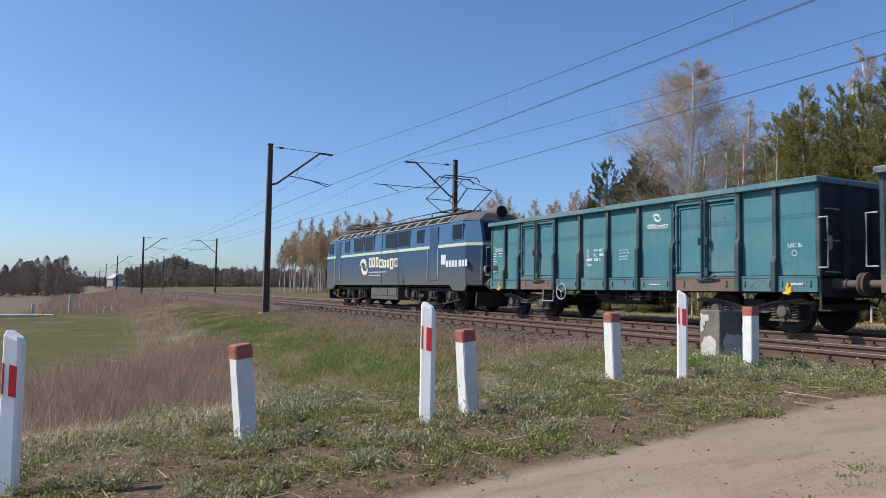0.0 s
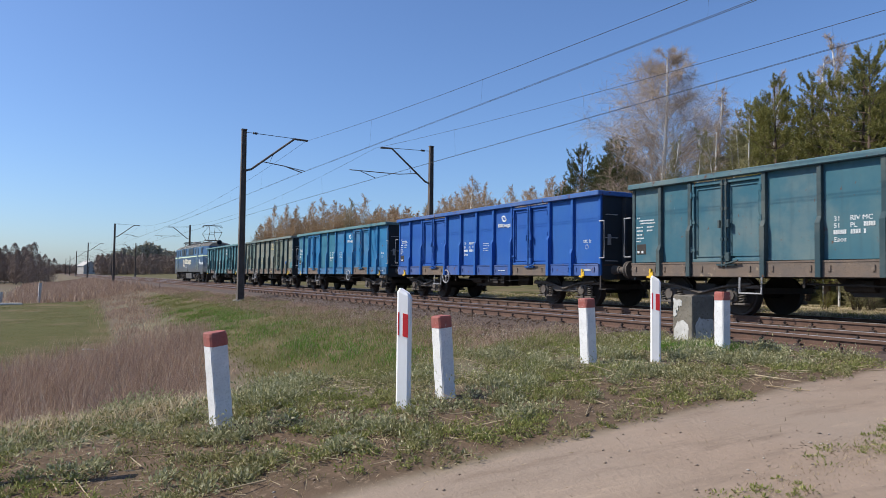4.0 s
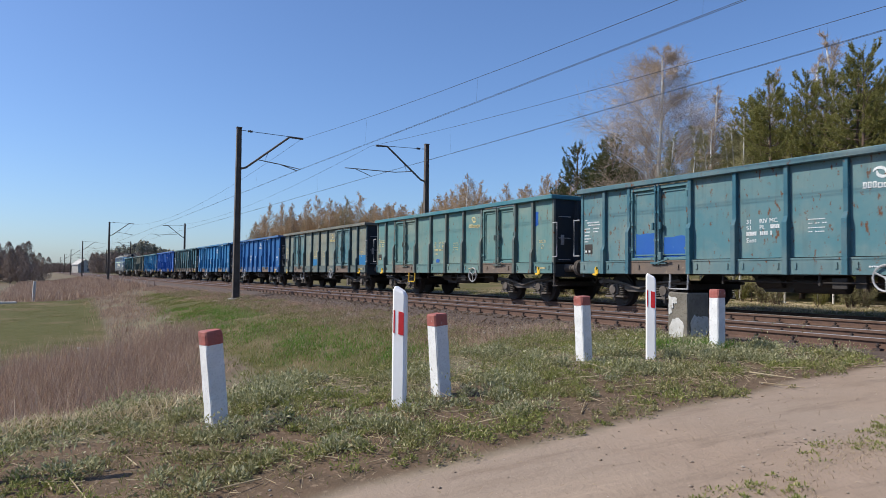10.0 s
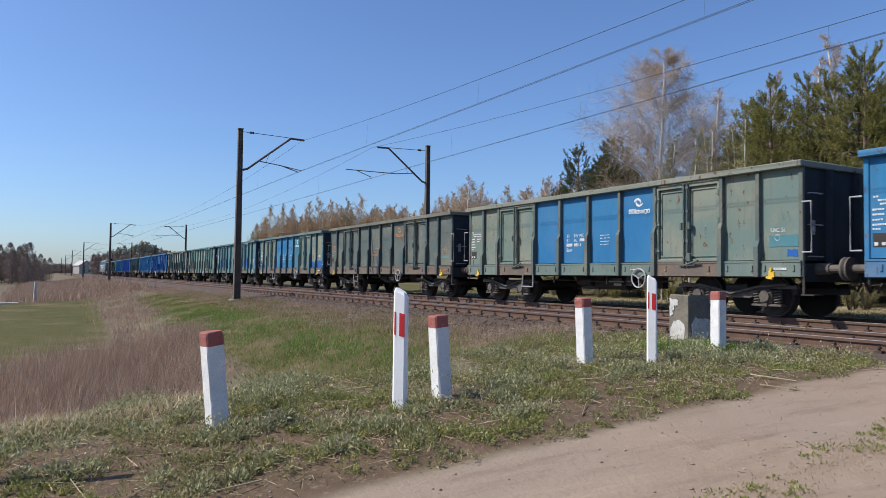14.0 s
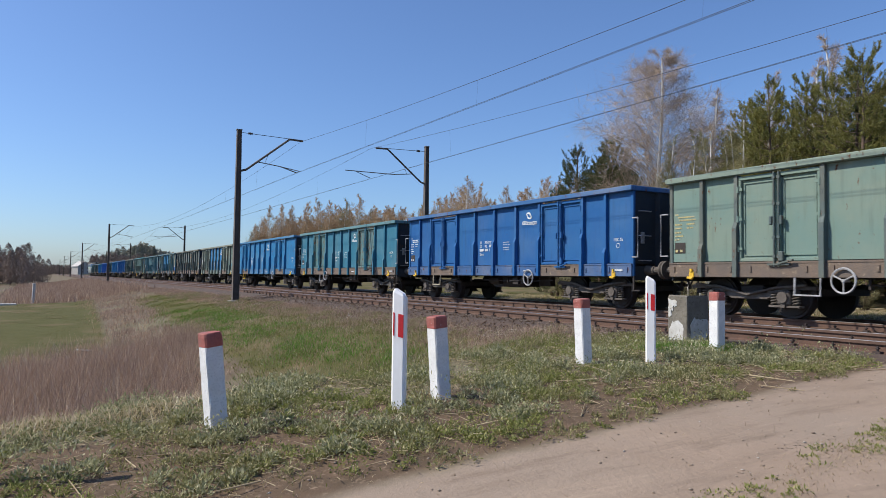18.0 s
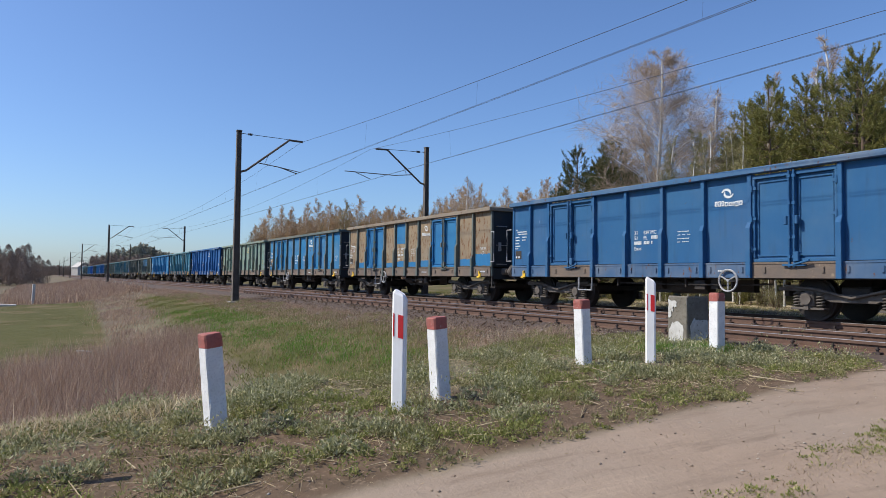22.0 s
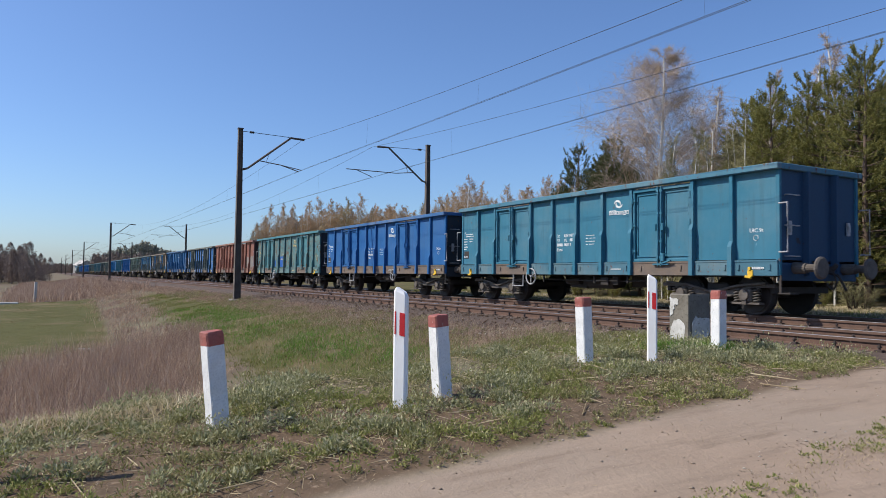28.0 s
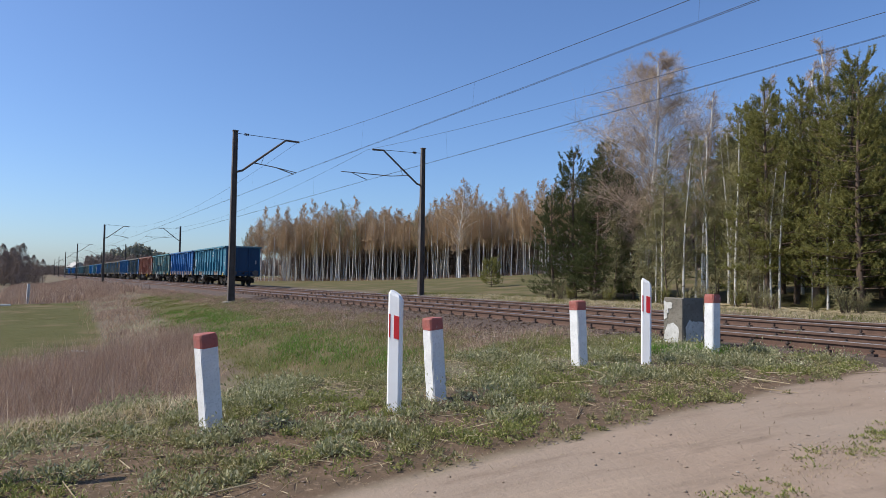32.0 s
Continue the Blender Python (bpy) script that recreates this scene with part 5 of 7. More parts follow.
            part("buffer_plate", Geo().rod((s * 0.875, 0.1, 1.05), (s * 0.875, 0.02, 1.05), 0.25, 20, 0.22), M["bogie_steel"], bu)
            part("handrail", Geo().rod((s * 1.15, a - 0.06, 1.2), (s * 1.15, a - 0.06, 2.4), 0.015, 6), M["pale_frame"], o, "", base)
        top = part("headlight", Geo().rod((0, 1.35, 3.93), (0, 0.88, 3.93), 0.26, 16).box(-0.1, 0.1, 0.95, 1.25, 3.6, 3.9), M["loco_roof"], o, "round roof headlight", base)
        part("lens", Geo().rod((0, 0.89, 3.93), (0, 0.865, 3.93), 0.21, 16), M["loco_glass"], top)
        part("plough", Geo().add([(-1.2, 0.75, 0.2), (1.2, 0.75, 0.2), (1.2, 0.65, 0.75), (-1.2, 0.65, 0.75), (-1.2, 0.85, 0.2), (1.2, 0.85, 0.2), (1.2, 0.75, 0.75), (-1.2, 0.75, 0.75)],
             [(0, 1, 2, 3), (7, 6, 5, 4), (0, 4, 5, 1), (1, 5, 6, 2), (2, 6, 7, 3), (3, 7, 4, 0)]), M["dark_steel"], o, "", base)
    # roof gear
    part("roof_box", Geo().rod((0, 12.9, 3.98), (0, 12.9, 4.42), 0.42, 16, 0.4), M["pale_frame"], o, "pale round roof ventilator")
    part("roof_walk", Geo().box(-0.75, -0.45, 2.2, 17.0, 4.03, 4.07), M["loco_roof"], o)
    for y in (3.2, 6.0, 8.2, 10.4, 15.0, 17.3):
        part("roof_insulator", Geo().rod((-0.55, y, 3.95), (-0.55, y, 4.25), 0.05, 8, 0.035), M["pale_frame"], o)
        part("roof_insulator", Geo().rod((0.55, y, 3.95), (0.55, y, 4.25), 0.05, 8, 0.035), M["pale_frame"], o)
    part("roof_cable", Geo().tube([(-0.55, 3.2, 4.27), (-0.55, 8.2, 4.27), (-0.3, 10.4, 4.27), (-0.55, 15, 4.27), (-0.55, 17.3, 4.27)], 0.02, 6), M["dark_steel"], o)
    for yc, knee, zk, zt in ((4.6, 1.95, 5.02, 5.8), (15.6, 1.9, 4.38, 4.46)):
        g = Geo()
        for s in (-0.55, 0.55):
            g.rod((s, yc - 1.1, 4.27), (s, yc + 1.1, 4.27), 0.035, 6)
        g.rod((-0.55, yc - 0.6, 4.27), (0.55, yc - 0.6, 4.27), 0.03, 6).rod((-0.55, yc + 0.6, 4.27), (0.55, yc + 0.6, 4.27), 0.03, 6)
        pan = part("pantograph", g, M["dark_steel"], o, "raised diamond pantograph" if zt > 5 else "folded pantograph")
        for s in (-1, 1):
            for e in (-1, 1):
                part("lower_arm", Geo().rod((s * 0.5, yc + e * 0.55, 4.3), (s * 0.6, yc + e * knee, zk), 0.026, 6), M["dark_steel"], pan)
                part("upper_arm", Geo().rod((s * 0.6, yc + e * knee, zk), (s * 0.32, yc + e * 0.16, zt - 0.06), 0.019, 6), M["dark_steel"], pan)
        for e in (-1, 1):
            part("cross_bar", Geo().rod((-0.6, yc + e * knee, zk), (0.6, yc + e * knee, zk), 0.018, 6), M["dark_steel"], pan)
            part("collector", Geo().tube([(-0.98, yc + e * 0.28, zt - 0.2), (-0.8, yc + e * 0.28, zt), (0.8, yc + e * 0.28, zt), (0.98, yc + e * 0.28, zt - 0.2)], 0.025, 6), M["dark_steel"], pan)
    # bogies
    wheel = Geo()
    for s in (-1, 1):
        wheel.rod((s * 0.69, 0, 0), (s * 0.83, 0, 0), 0.62, 30).rod((s * 0.66, 0, 0), (s * 0.69, 0, 0), 0.65, 30).rod((s * 0.83, 0, 0), (s * 0.86, 0, 0), 0.5, 30, 0.48)
        for k in range(6):
            an = k * math.pi / 3
            wheel.box(s * 0.87 - 0.02, s * 0.87 + 0.02, 0.33 * math.cos(an) - 0.05, 0.33 * math.cos(an) + 0.05, 0.33 * math.sin(an) - 0.05, 0.33 * math.sin(an) + 0.05)
    wheel.rod((-1.05, 0, 0), (1.05, 0, 0), 0.1, 10)
    wheel = wheel.mesh("wheelset")
    sf = Geo()
    sf.box(-1.2, -1.05, -2.75, 2.75, 0.74, 0.9, 0.02)
    for y in (-1.75, 0, 1.75):
        sf.box(-1.2, -1.05, y - 0.5, y - 0.3, 0.3, 0.7, 0.015).box(-1.2, -1.05, y + 0.3, y + 0.5, 0.3, 0.7, 0.015)
    sf.tube([(-1.24, -2.6, 0.45), (-1.24, -1.2, 0.25), (-1.24, 1.2, 0.25), (-1.24, 2.6, 0.45)], 0.03, 6)
    sf = sf.mesh("side_frame")
    ab = Geo().box(-1.25, -1.0, -0.22, 0.22, 0.42, 0.85, 0.03).rod((-1.25, 0, 0.62), (-1.33, 0, 0.62), 0.15, 12).mesh("axle_box")
    for y in (4.47, LL - 4.47):
        bg = part("bogie", Geo().box(-1.0, 1.0, -2.7, 2.7, 0.62, 0.84, 0.02), M["dark_steel"], o, "", pose(0, y, 0))
        for s in (pose(0, 0, 0), FLIP):
            part("side_frame", sf, M["loco_bogie"], bg, "", s)
            for ax in (-1.75, 0, 1.75):
                part("axle_box", ab, M["loco_bogie"], bg, "", s @ pose(0, ax, 0))
                for d in (-0.4, 0.4):
                    part("coil_spring", shared("spring", None), M["loco_bogie"], bg, "", s @ pose(-0.1, ax + d, 0.15))
            part("sand_box", Geo().box(-1.3, -1.06, 2.3, 2.75, 0.45, 0.95, 0.03), M["loco_bogie"], bg, "", s)
            part("brake_cylinder", Geo().rod((-1.22, 0.7, 0.55), (-1.22, 1.15, 0.5), 0.1, 10), M["loco_bogie"], bg, "", s)
        for ax in (-1.1, 0.65, 1.1):
            part("traction_motor", Geo().rod((-0.62, ax - 0.1, 0.6), (0.62, ax - 0.1, 0.6), 0.42, 12), M["dark_steel"], bg)
        for k, ax in enumerate((-1.75, 0, 1.75)):
            LOCO_AXLES[k].append(part("wheelset", wheel, M["wheel_steel"], bg, "", pose(0, ax, 0.625)))
    return o


LOCO = [make_loco()]


# ---- trees and distance ----
M["birch_bark"] = surf("birch_bark", (0.86, 0.85, 0.82), (0.76, 0.74, 0.70), 6, 0.85, 0.3, spot=(0.07, 0.06, 0.055), spot_lo=0.68, stretch=(1, 1, 0.6))
M["birch_twig"] = surf("birch_twig", (0.52, 0.405, 0.30), (0.42, 0.325, 0.24), 0.8, 0.85, 0.0)
M["grove_bark"] = surf("grove_bark", (0.64, 0.62, 0.58), (0.46, 0.43, 0.39), 1.5, 0.85, 0.2, spot=(0.10, 0.085, 0.075), spot_lo=0.6)
M["grove_twig"] = surf("grove_twig", (0.52, 0.37, 0.22), (0.42, 0.295, 0.18), 0.25, 0.85, 0.0)
M["olive_twig"] = surf("olive_twig", (0.36, 0.30, 0.17), (0.28, 0.235, 0.13), 0.3, 0.85, 0.0)
M["sapling_twig"] = surf("sapling_twig", (0.30, 0.27, 0.13), (0.23, 0.21, 0.10), 0.3, 0.85, 0.0)
M["brown_wood"] = surf("brown_wood", (0.27, 0.205, 0.165), (0.21, 0.16, 0.13), 0.1, 0.9, 0.0)
M["pine_bark"] = surf("pine_bark", (0.15, 0.10, 0.07), (0.10, 0.07, 0.052), 5, 0.9, 0.6)
# needle tones: the dark also carries the stand's shade, the paler its sunlit part
M["pine_needle"] = tint("pine_needle", (0.06, 0.08, 0.032), (0.105, 0.12, 0.045), (0.155, 0.15, 0.06), 0.6)
M["pine_needle_light"] = tint("pine_needle_light", (0.18, 0.182, 0.055), (0.25, 0.24, 0.075), (0.335, 0.29, 0.10), 0.6)
# pines far off: needle colour paled towards grey to stand for haze
M["hazy_pine"] = surf("hazy_pine", (0.33, 0.33, 0.26), (0.37, 0.34, 0.26), 0.02, 0.9, 0.0, fine=0.4)


class Sticks:
    """Trunks, limbs and twigs as tapered three-sided sticks, and leaves as thin blades, gathered in arrays."""

    def __init__(self, seed):
        self.r = np.random.RandomState(seed)
        self.v, self.f, self.n = [], [], 0

    def stick(self, pts, r0, r1, sides=3):
        pts = [np.asarray(p, float) for p in pts]
        k = len(pts)
        base = self.n
        for i, p in enumerate(pts):
            d = pts[min(i + 1, k - 1)] - pts[max(i - 1, 0)]
            d = d / (np.linalg.norm(d) + 1e-9)
            u = np.cross(d, (0.31, 0.9, 0.2))
            u /= np.linalg.norm(u) + 1e-9
            w = np.cross(d, u)
            rad = r0 + (r1 - r0) * i / (k - 1)
            for j in range(sides):
                a = 2 * math.pi * j / sides
                self.v.append(p + rad * (math.cos(a) * u + math.sin(a) * w))
        self.n += k * sides
        for i in range(k - 1):
            for j in range(sides):
                a, b = base + i * sides + j, base + i * sides + (j + 1) % sides
                self.f.append((a, b, b + sides))
                self.f.append((a, b + sides, a + sides))

    def blades(self, roots, ways, length, width):
        """Thin triangles from roots along ways."""
        m = len(roots)
        side = np.cross(ways, self.r.normal(size=(m, 3)))
        side /= np.linalg.norm(side, axis=1)[:, None] + 1e-9
        ln = (length * self.r.uniform(0.6, 1.2, m))[:, None]
        v = np.stack([roots - side * width / 2, roots + side * width / 2, roots + ways * ln], 1).reshape(-1, 3)
        self.v += list(v)
        f = self.n + np.arange(m * 3).reshape(m, 3)
        self.f += [tuple(q) for q in f]
        self.n += 3 * m

    def mesh(self, name, smooth=False):
        me = bpy.data.meshes.new(name)
        v = np.asarray(self.v, np.float32)
        f = np.asarray(self.f, np.int32)
        me.vertices.add(len(v))
        me.vertices.foreach_set("co", v.reshape(-1))
        me.loops.add(f.size)
        me.loops.foreach_set("vertex_index", f.reshape(-1))
        me.polygons.add(len(f))
        me.polygons.foreach_set("loop_start", np.arange(len(f), dtype=np.int32) * 3)
        me.polygons.foreach_set("loop_total", np.full(len(f), 3, np.int32))
        me.update(calc_edges=True)
        if smooth:
            me.polygons.foreach_set("use_smooth", [True] * len(f))
        return me


def unit(v):
    return v / (np.linalg.norm(v) + 1e-9)


def pine_meshes(seed, h, bare=0.15, wide=1.9, whorls=26, needle=0.105, per=36):
    """A Scots pine: whorls of rising limbs whose side shoots end in dense brushes of needles."""
    tr, cr = Sticks(seed), Sticks(seed + 1)
    r = tr.r
    lean = r.normal(0, 0.02, 2)
    spine = lambda z: np.array([lean[0] * z + 0.05 * math.sin(z * 0.8 + seed), lean[1] * z, z])
    tr.stick([spine(h * k / 8) for k in range(9)], 0.02 * h * 0.75, 0.015, 7)
    lobe = r.uniform(0, 6.3, 3)

    def brush(c, way, ln):
        """A shoot clad in needles that point forwards and outwards."""
        along = r.uniform(0.05, 1.0, (per, 1))
        out = r.normal(0, 1, (per, 3))
        out -= (out @ way)[:, None] * way
        out /= np.linalg.norm(out, axis=1)[:, None] + 1e-9
        ways = way[None] * 0.65 + out * r.uniform(0.6, 1.1, (per, 1))
        ways /= np.linalg.norm(ways, axis=1)[:, None]
        cr.blades(c + way * ln * along, ways, needle, 0.022)

    for k in range(whorls):
        u = min(0.985, max(0.05, bare + (1 - bare) * (k + r.uniform(-0.3, 0.3)) / whorls))
        reach = wide * (1 - u) ** 0.62 * (0.6 + 0.4 * min(1, (u - bare + 0.12) * 4)) + 0.2
        for j in range(r.randint(5, 8) if u < 0.85 else r.randint(4, 6)):
            a = r.uniform(0, 2 * math.pi)
            rr = reach * r.uniform(0.6, 1.1) * (1 + 0.22 * math.sin(2 * a + lobe[0] + 3 * u))
            p0 = spine(u * h)
            up = 0.10 + 0.9 * u * u
            p1 = p0 + np.array([math.cos(a) * rr * 0.55, math.sin(a) * rr * 0.55, rr * up * 0.3])
            p2 = p0 + np.array([math.cos(a) * rr, math.sin(a) * rr, rr * up * 0.9])
            tr.stick([p0, p1, p2], 0.012 + 0.012 * (1 - u), 0.005, 3)
            far = np.array([math.cos(a), math.sin(a), 0.0])
            across = np.array([-far[1], far[0], 0.0])
            for q in range(r.randint(8, 12) if u < 0.85 else r.randint(4, 7)):
                s = r.uniform(0.3, 1.0) ** 0.7
                c = (p1 + (p2 - p1) * (s * 2 - 1)) if s > 0.5 else p0 + (p1 - p0) * s * 2
                c = c + across * r.normal(0, 0.10 + 0.13 * rr * s) * (1.0 if u < 0.85 else 0.4) + np.array([0, 0, r.normal(0.02, 0.05)])
                way = unit(far * r.uniform(0.2, 1.0) + across * r.normal(0, 0.5) + np.array([0, 0, r.uniform(0.25, 0.9) + up]))
                brush(c, way, r.uniform(0.2, 0.42))
    for j in range(3):
        brush(spine(h * (0.94 + 0.02 * j)), unit(np.array([r.normal(0, 0.25), r.normal(0, 0.25), 1.0])), 0.42)
    return tr.mesh("trunk", True), cr.mesh("crown")


def birch_meshes(seed, h, fork=0.35, limbs=34, twigs=9, spread_=0.27, droop=0.5, fat=0.011, hang=5, twig_w=0.011, trunk_r=None, rise=0.0, point=0.6, egg=0.0):
    tr, cr = Sticks(seed), Sticks(seed + 1)
    r = tr.r
    lean = r.normal(0, 0.025, 2)
    ph = r.uniform(0, 6)
    bow = 0.022 if egg else 0.012
    spine = lambda z: np.array([lean[0] * z + bow * h * math.sin(z * 5 / h + ph), lean[1] * z + bow * 0.8 * h * math.cos(z * 4 / h + ph), z])
    tr.stick([spine(h * 0.97 * k / 9) for k in range(10)], trunk_r or fat * h, 0.003 * h, 7)
    for k in range(limbs):
        u = fork + (0.97 - fork) * ((k + r.uniform(0, 1)) / limbs) ** (1.3 if egg else 1.0)
        p0 = spine(u * h)
        a = r.uniform(0, 2 * math.pi)
        ln = h * spread_ * (1.05 - u) ** point * r.uniform(0.55, 1.1)
        if egg:
            ln = h * spread_ * egg * max(0.16, math.sin(math.pi * (0.20 + 0.76 * ((u - fork) / (0.97 - fork)) ** 0.72))) * r.uniform(0.6, 1.1)
        up = r.uniform(0.55, 1.6) + rise
        d = unit(np.array([math.cos(a), math.sin(a), up]))
        p1 = p0 + d * ln * 0.55
        p2 = p1 + unit(d + np.array([math.cos(a) * 0.5, math.sin(a) * 0.5, -0.35 + rise * 0.6])) * ln * 0.5
        (tr if 0.3 < u < 0.8 and egg else cr).stick([p0, p1, p2], (0.0022 if egg else 0.0042) * h * (1.1 - u) + 0.006, 0.006, 3)
        for q in range(twigs):
            s = r.uniform(0.35, 1.0)
            b0 = p0 + (p1 - p0) * (s / 0.55) if s < 0.55 else p1 + (p2 - p1) * ((s - 0.55) / 0.45)
            dd = unit(d * 0.6 + r.normal(0, 0.65, 3) + np.array([0, 0, 0.15 + rise * 0.4]))
            b1 = b0 + dd * ln * r.uniform(0.2, 0.45)
            cr.stick([b0, b1], twig_w * 0.8, twig_w * 0.4, 3)
            t_ = r.uniform(0.1, 1.0, (hang, 1))
            roots = b0 + (b1 - b0) * t_
            ways = dd[None] * 0.7 + r.normal(0, 0.6, (hang, 3)) + np.array([0, 0, -droop])
            ways /= np.linalg.norm(ways, axis=1)[:, None]
            cr.blades(roots, ways, ln * 0.3 + 0.14, twig_w * 1.6)
    return tr.mesh("trunk", True), cr.mesh("crown")


def shrub_meshes(seed, h, n=26):
    tr, cr = Sticks(seed), Sticks(seed + 1)
    r = tr.r
    for k in range(n):
        a = r.uniform(0, 2 * math.pi)
        d = np.array([math.cos(a) * r.uniform(0.1, 0.7), math.sin(a) * r.uniform(0.1, 0.7), 1.0])
        ln = h * r.uniform(0.5, 1.0)
        p0, p1 = np.array([d[0] * 0.2, d[1] * 0.2, 0]), d * ln
        tr.stick([p0, p1 * 0.5 + r.normal(0, 0.04, 3), p1], 0.012, 0.003, 3)
        roots = p0 + (p1 - p0) * r.uniform(0.25, 1, (22, 1))
        ways = unit(d)[None] * 0.6 + r.normal(0, 0.5, (22, 3))
        ways /= np.linalg.norm(ways, axis=1)[:, None]
        cr.blades(roots, ways, h * 0.28, 0.012)
    return tr.mesh("stems"), cr.mesh("twigs")


def plant(name, meshes, mats, x, y, label, category, group, turn=0.0, size=1.0, sink=0.05, names=("trunk", "crown")):
    ob = thing(name, label, category, group, pose(x, y, float(ground_z(x, y)) - sink, 0, 0, turn) @ Matrix.Diagonal((size, size, size, 1)))
    for me, mt, nm in zip(meshes, mats, names):
        part(nm, me, mt, ob)
    return ob


def make_woods():
    r = random.Random(11)
    pines = [pine_meshes(30 + 3 * k, h, bare, wide) for k, (h, bare, wide) in enumerate(((8.8, 0.10, 1.9), (8.4, 0.06, 2.05), (7.8, 0.04, 2.05), (9.0, 0.16, 1.8), (7.0, 0.03, 2.05)))]
    # wood of pines behind the far track
    spots = []
    for row, (x0, n, y0, y1) in enumerate(((23.2, 8, 7.0, 20.5), (25.4, 9, 7.0, 22.5), (28.0, 9, 6.0, 25.0), (31.0, 8, 5, 27), (35, 8, 4, 31))):
        for k in range(n):
            spots.append((x0 + r.uniform(-0.8, 0.8), y0 + (y1 - y0) * (k + r.uniform(0.2, 0.8)) / n, row))
    for x, y, row in spots:
        k = r.randrange(4)
        if (row < 2 and 9.5 < y < 11.2) or (1.05 < x / y < 1.28 and r.random() < 0.85):  # gaps in the stand
            continue
        # darker needles for y under 14.8, to give the stand's shade by colour
        lit_tone = r.random() < (0.9 if y > 14.8 else 0.08)
        plant("pine_tree", pines[k], (M["pine_bark"], M["pine_needle_light" if lit_tone else "pine_needle"]), x, y,
              "yellow-green young pine tree, toned as the sunlit part of a dense stand" if lit_tone else "dark green pine tree, toned as the shaded part of a dense stand", "pine tree", "pines behind the railway", r.uniform(0, 360), r.uniform(0.8, 1.0) * (1.0 if row < 2 else 1.06))
    # clump of smaller pines at the wood's corner
    for x, y, s in ((21.9, 27.3, 0.66), (22.8, 26.8, 0.85), (23.3, 25.3, 0.95), (22.4, 24.9, 0.82), (24.5, 27.5, 0.9), (23.8, 23.9, 0.8), (26.0, 27.5, 0.9)):
        plant("pine_tree", pines[r.choice((1, 2, 4))], (M["pine_bark"], M["pine_needle"]), x, y, "dark green bushy pine tree at the edge of the wood", "pine tree", "pines behind the railway", r.uniform(0, 360), s)
    plant("pine_sapling", pine_meshes(77, 1.9, 0.1, 0.75, 9, 0.1, 20), (M["pine_bark"], M["pine_needle_light"]), 27.8, 41.6, "small green pine sapling alone in the meadow", "pine sapling", "", 20)
    # the tall birch and its neighbours
    big = birch_meshes(90, 11.3, 0.16, 125, 14, 0.50, 0.30, 0.0125, 16, 0.0052, 0.135, 0.1, 0.6, 0.72)
    thin = birch_meshes(93, 10.0, 0.4, 44, 10, 0.19, 0.1, 0.008, 10, 0.0055, None, 0.5, 0.7)
    plant("birch_tree", big, (M["birch_bark"], M["birch_twig"]), 23.9, 22.8, "tall leafless birch with a white trunk and fine brown twigs", "birch tree", "", 40, 0.98)
    for x, y, s in ((24.9, 24.0, 0.8), (25.2, 21.0, 0.9), (26.6, 19.4, 0.95), (27.5, 16.5, 1.05), (29.0, 13.8, 1.1), (25.2, 24.6, 0.6), (23.4, 19.6, 0.7), (28.4, 18.6, 1.0)):
        plant("birch_tree", thin, (M["birch_bark"], M["birch_twig"]), x, y, "slender leafless birch among the pines", "birch tree", "birches among the pines", r.uniform(0, 360), s)
    for k in range(14):
        plant("birch_tree", thin, (M["grove_bark"], M["sapling_twig"]), 22.6 + r.uniform(-0.3, 1.4), 14.4 + k * 0.58 + r.uniform(-0.3, 0.3), "slender grey-stemmed young birch in the undergrowth", "birch tree", "birches among the pines", r.uniform(0, 360), r.uniform(0.45, 0.72))
    # olive leafless saplings along the wood's edge
    sap = [birch_meshes(100 + k, 5.0, 0.12, 30, 9, 0.24, 0.1, 0.006, 6, 0.012) for k in range(2)]
    for k in range(15):
        y = 16.3 + k * 0.58 + r.uniform(-0.4, 0.4)
        plant("sapling", sap[k % 2], (M["pine_bark"], M["sapling_twig"]), 22.2 + r.uniform(-0.3, 1.6), y, "thin olive-brown sapling at the wood's edge", "sapling", "saplings at the wood's edge", r.uniform(0, 360), r.uniform(0.6, 1.05))
    bush = shrub_meshes(120, 1.0)
    for k in range(18):
        y = 11 + k * 0.95 + r.uniform(-0.4, 0.4)
        plant("bush", bush, (M["pine_bark"], M["sapling_twig" if k % 3 else "pine_needle_light"]), 21.3 + r.uniform(-0.3, 0.6), y, "low scrubby bush at the edge of the wood", "bush", "bushes at the wood's edge", r.uniform(0, 360), r.uniform(0.5, 1.1), 0.03, ("stem", "twig_crown"))
    # birch plantation beyond the meadow
    kinds = [birch_meshes(140 + 3 * k, h, 0.40, 42, 8, 0.30, -0.3, 0.0066, 8, 0.010, None, 0.7, 0.8) for k, h in enumerate((10.4, 9.8, 11.0, 9.0, 10.0))]
    a, b = np.array([28.0, 104.0]), np.array([52.0, 62.0])
    along = unit(b - a)
    back = np.array([-along[1], along[0]])
    back = back if back[0] > 0 else -back
    span = float(np.linalg.norm(b - a)) + 12
    for row in range(6):
        n = int(span / (1.0 + 0.08 * row))
        for k in range(n):
            p = a + along * (span * (k + r.uniform(0, 1)) / n - 3) + back * (row * 2.2 + r.uniform(-0.9, 0.9))
            tone = r.random()
            plant("birch_tree", kinds[r.randrange(5)], (M["grove_bark"], M["grove_twig"] if tone < 0.9 else M["olive_twig"]), p[0], p[1],
                  "slender white-trunked leafless birch in a plantation", "birch tree", "birch plantation", r.uniform(0, 360), r.uniform(0.75, 1.08), 0.05)
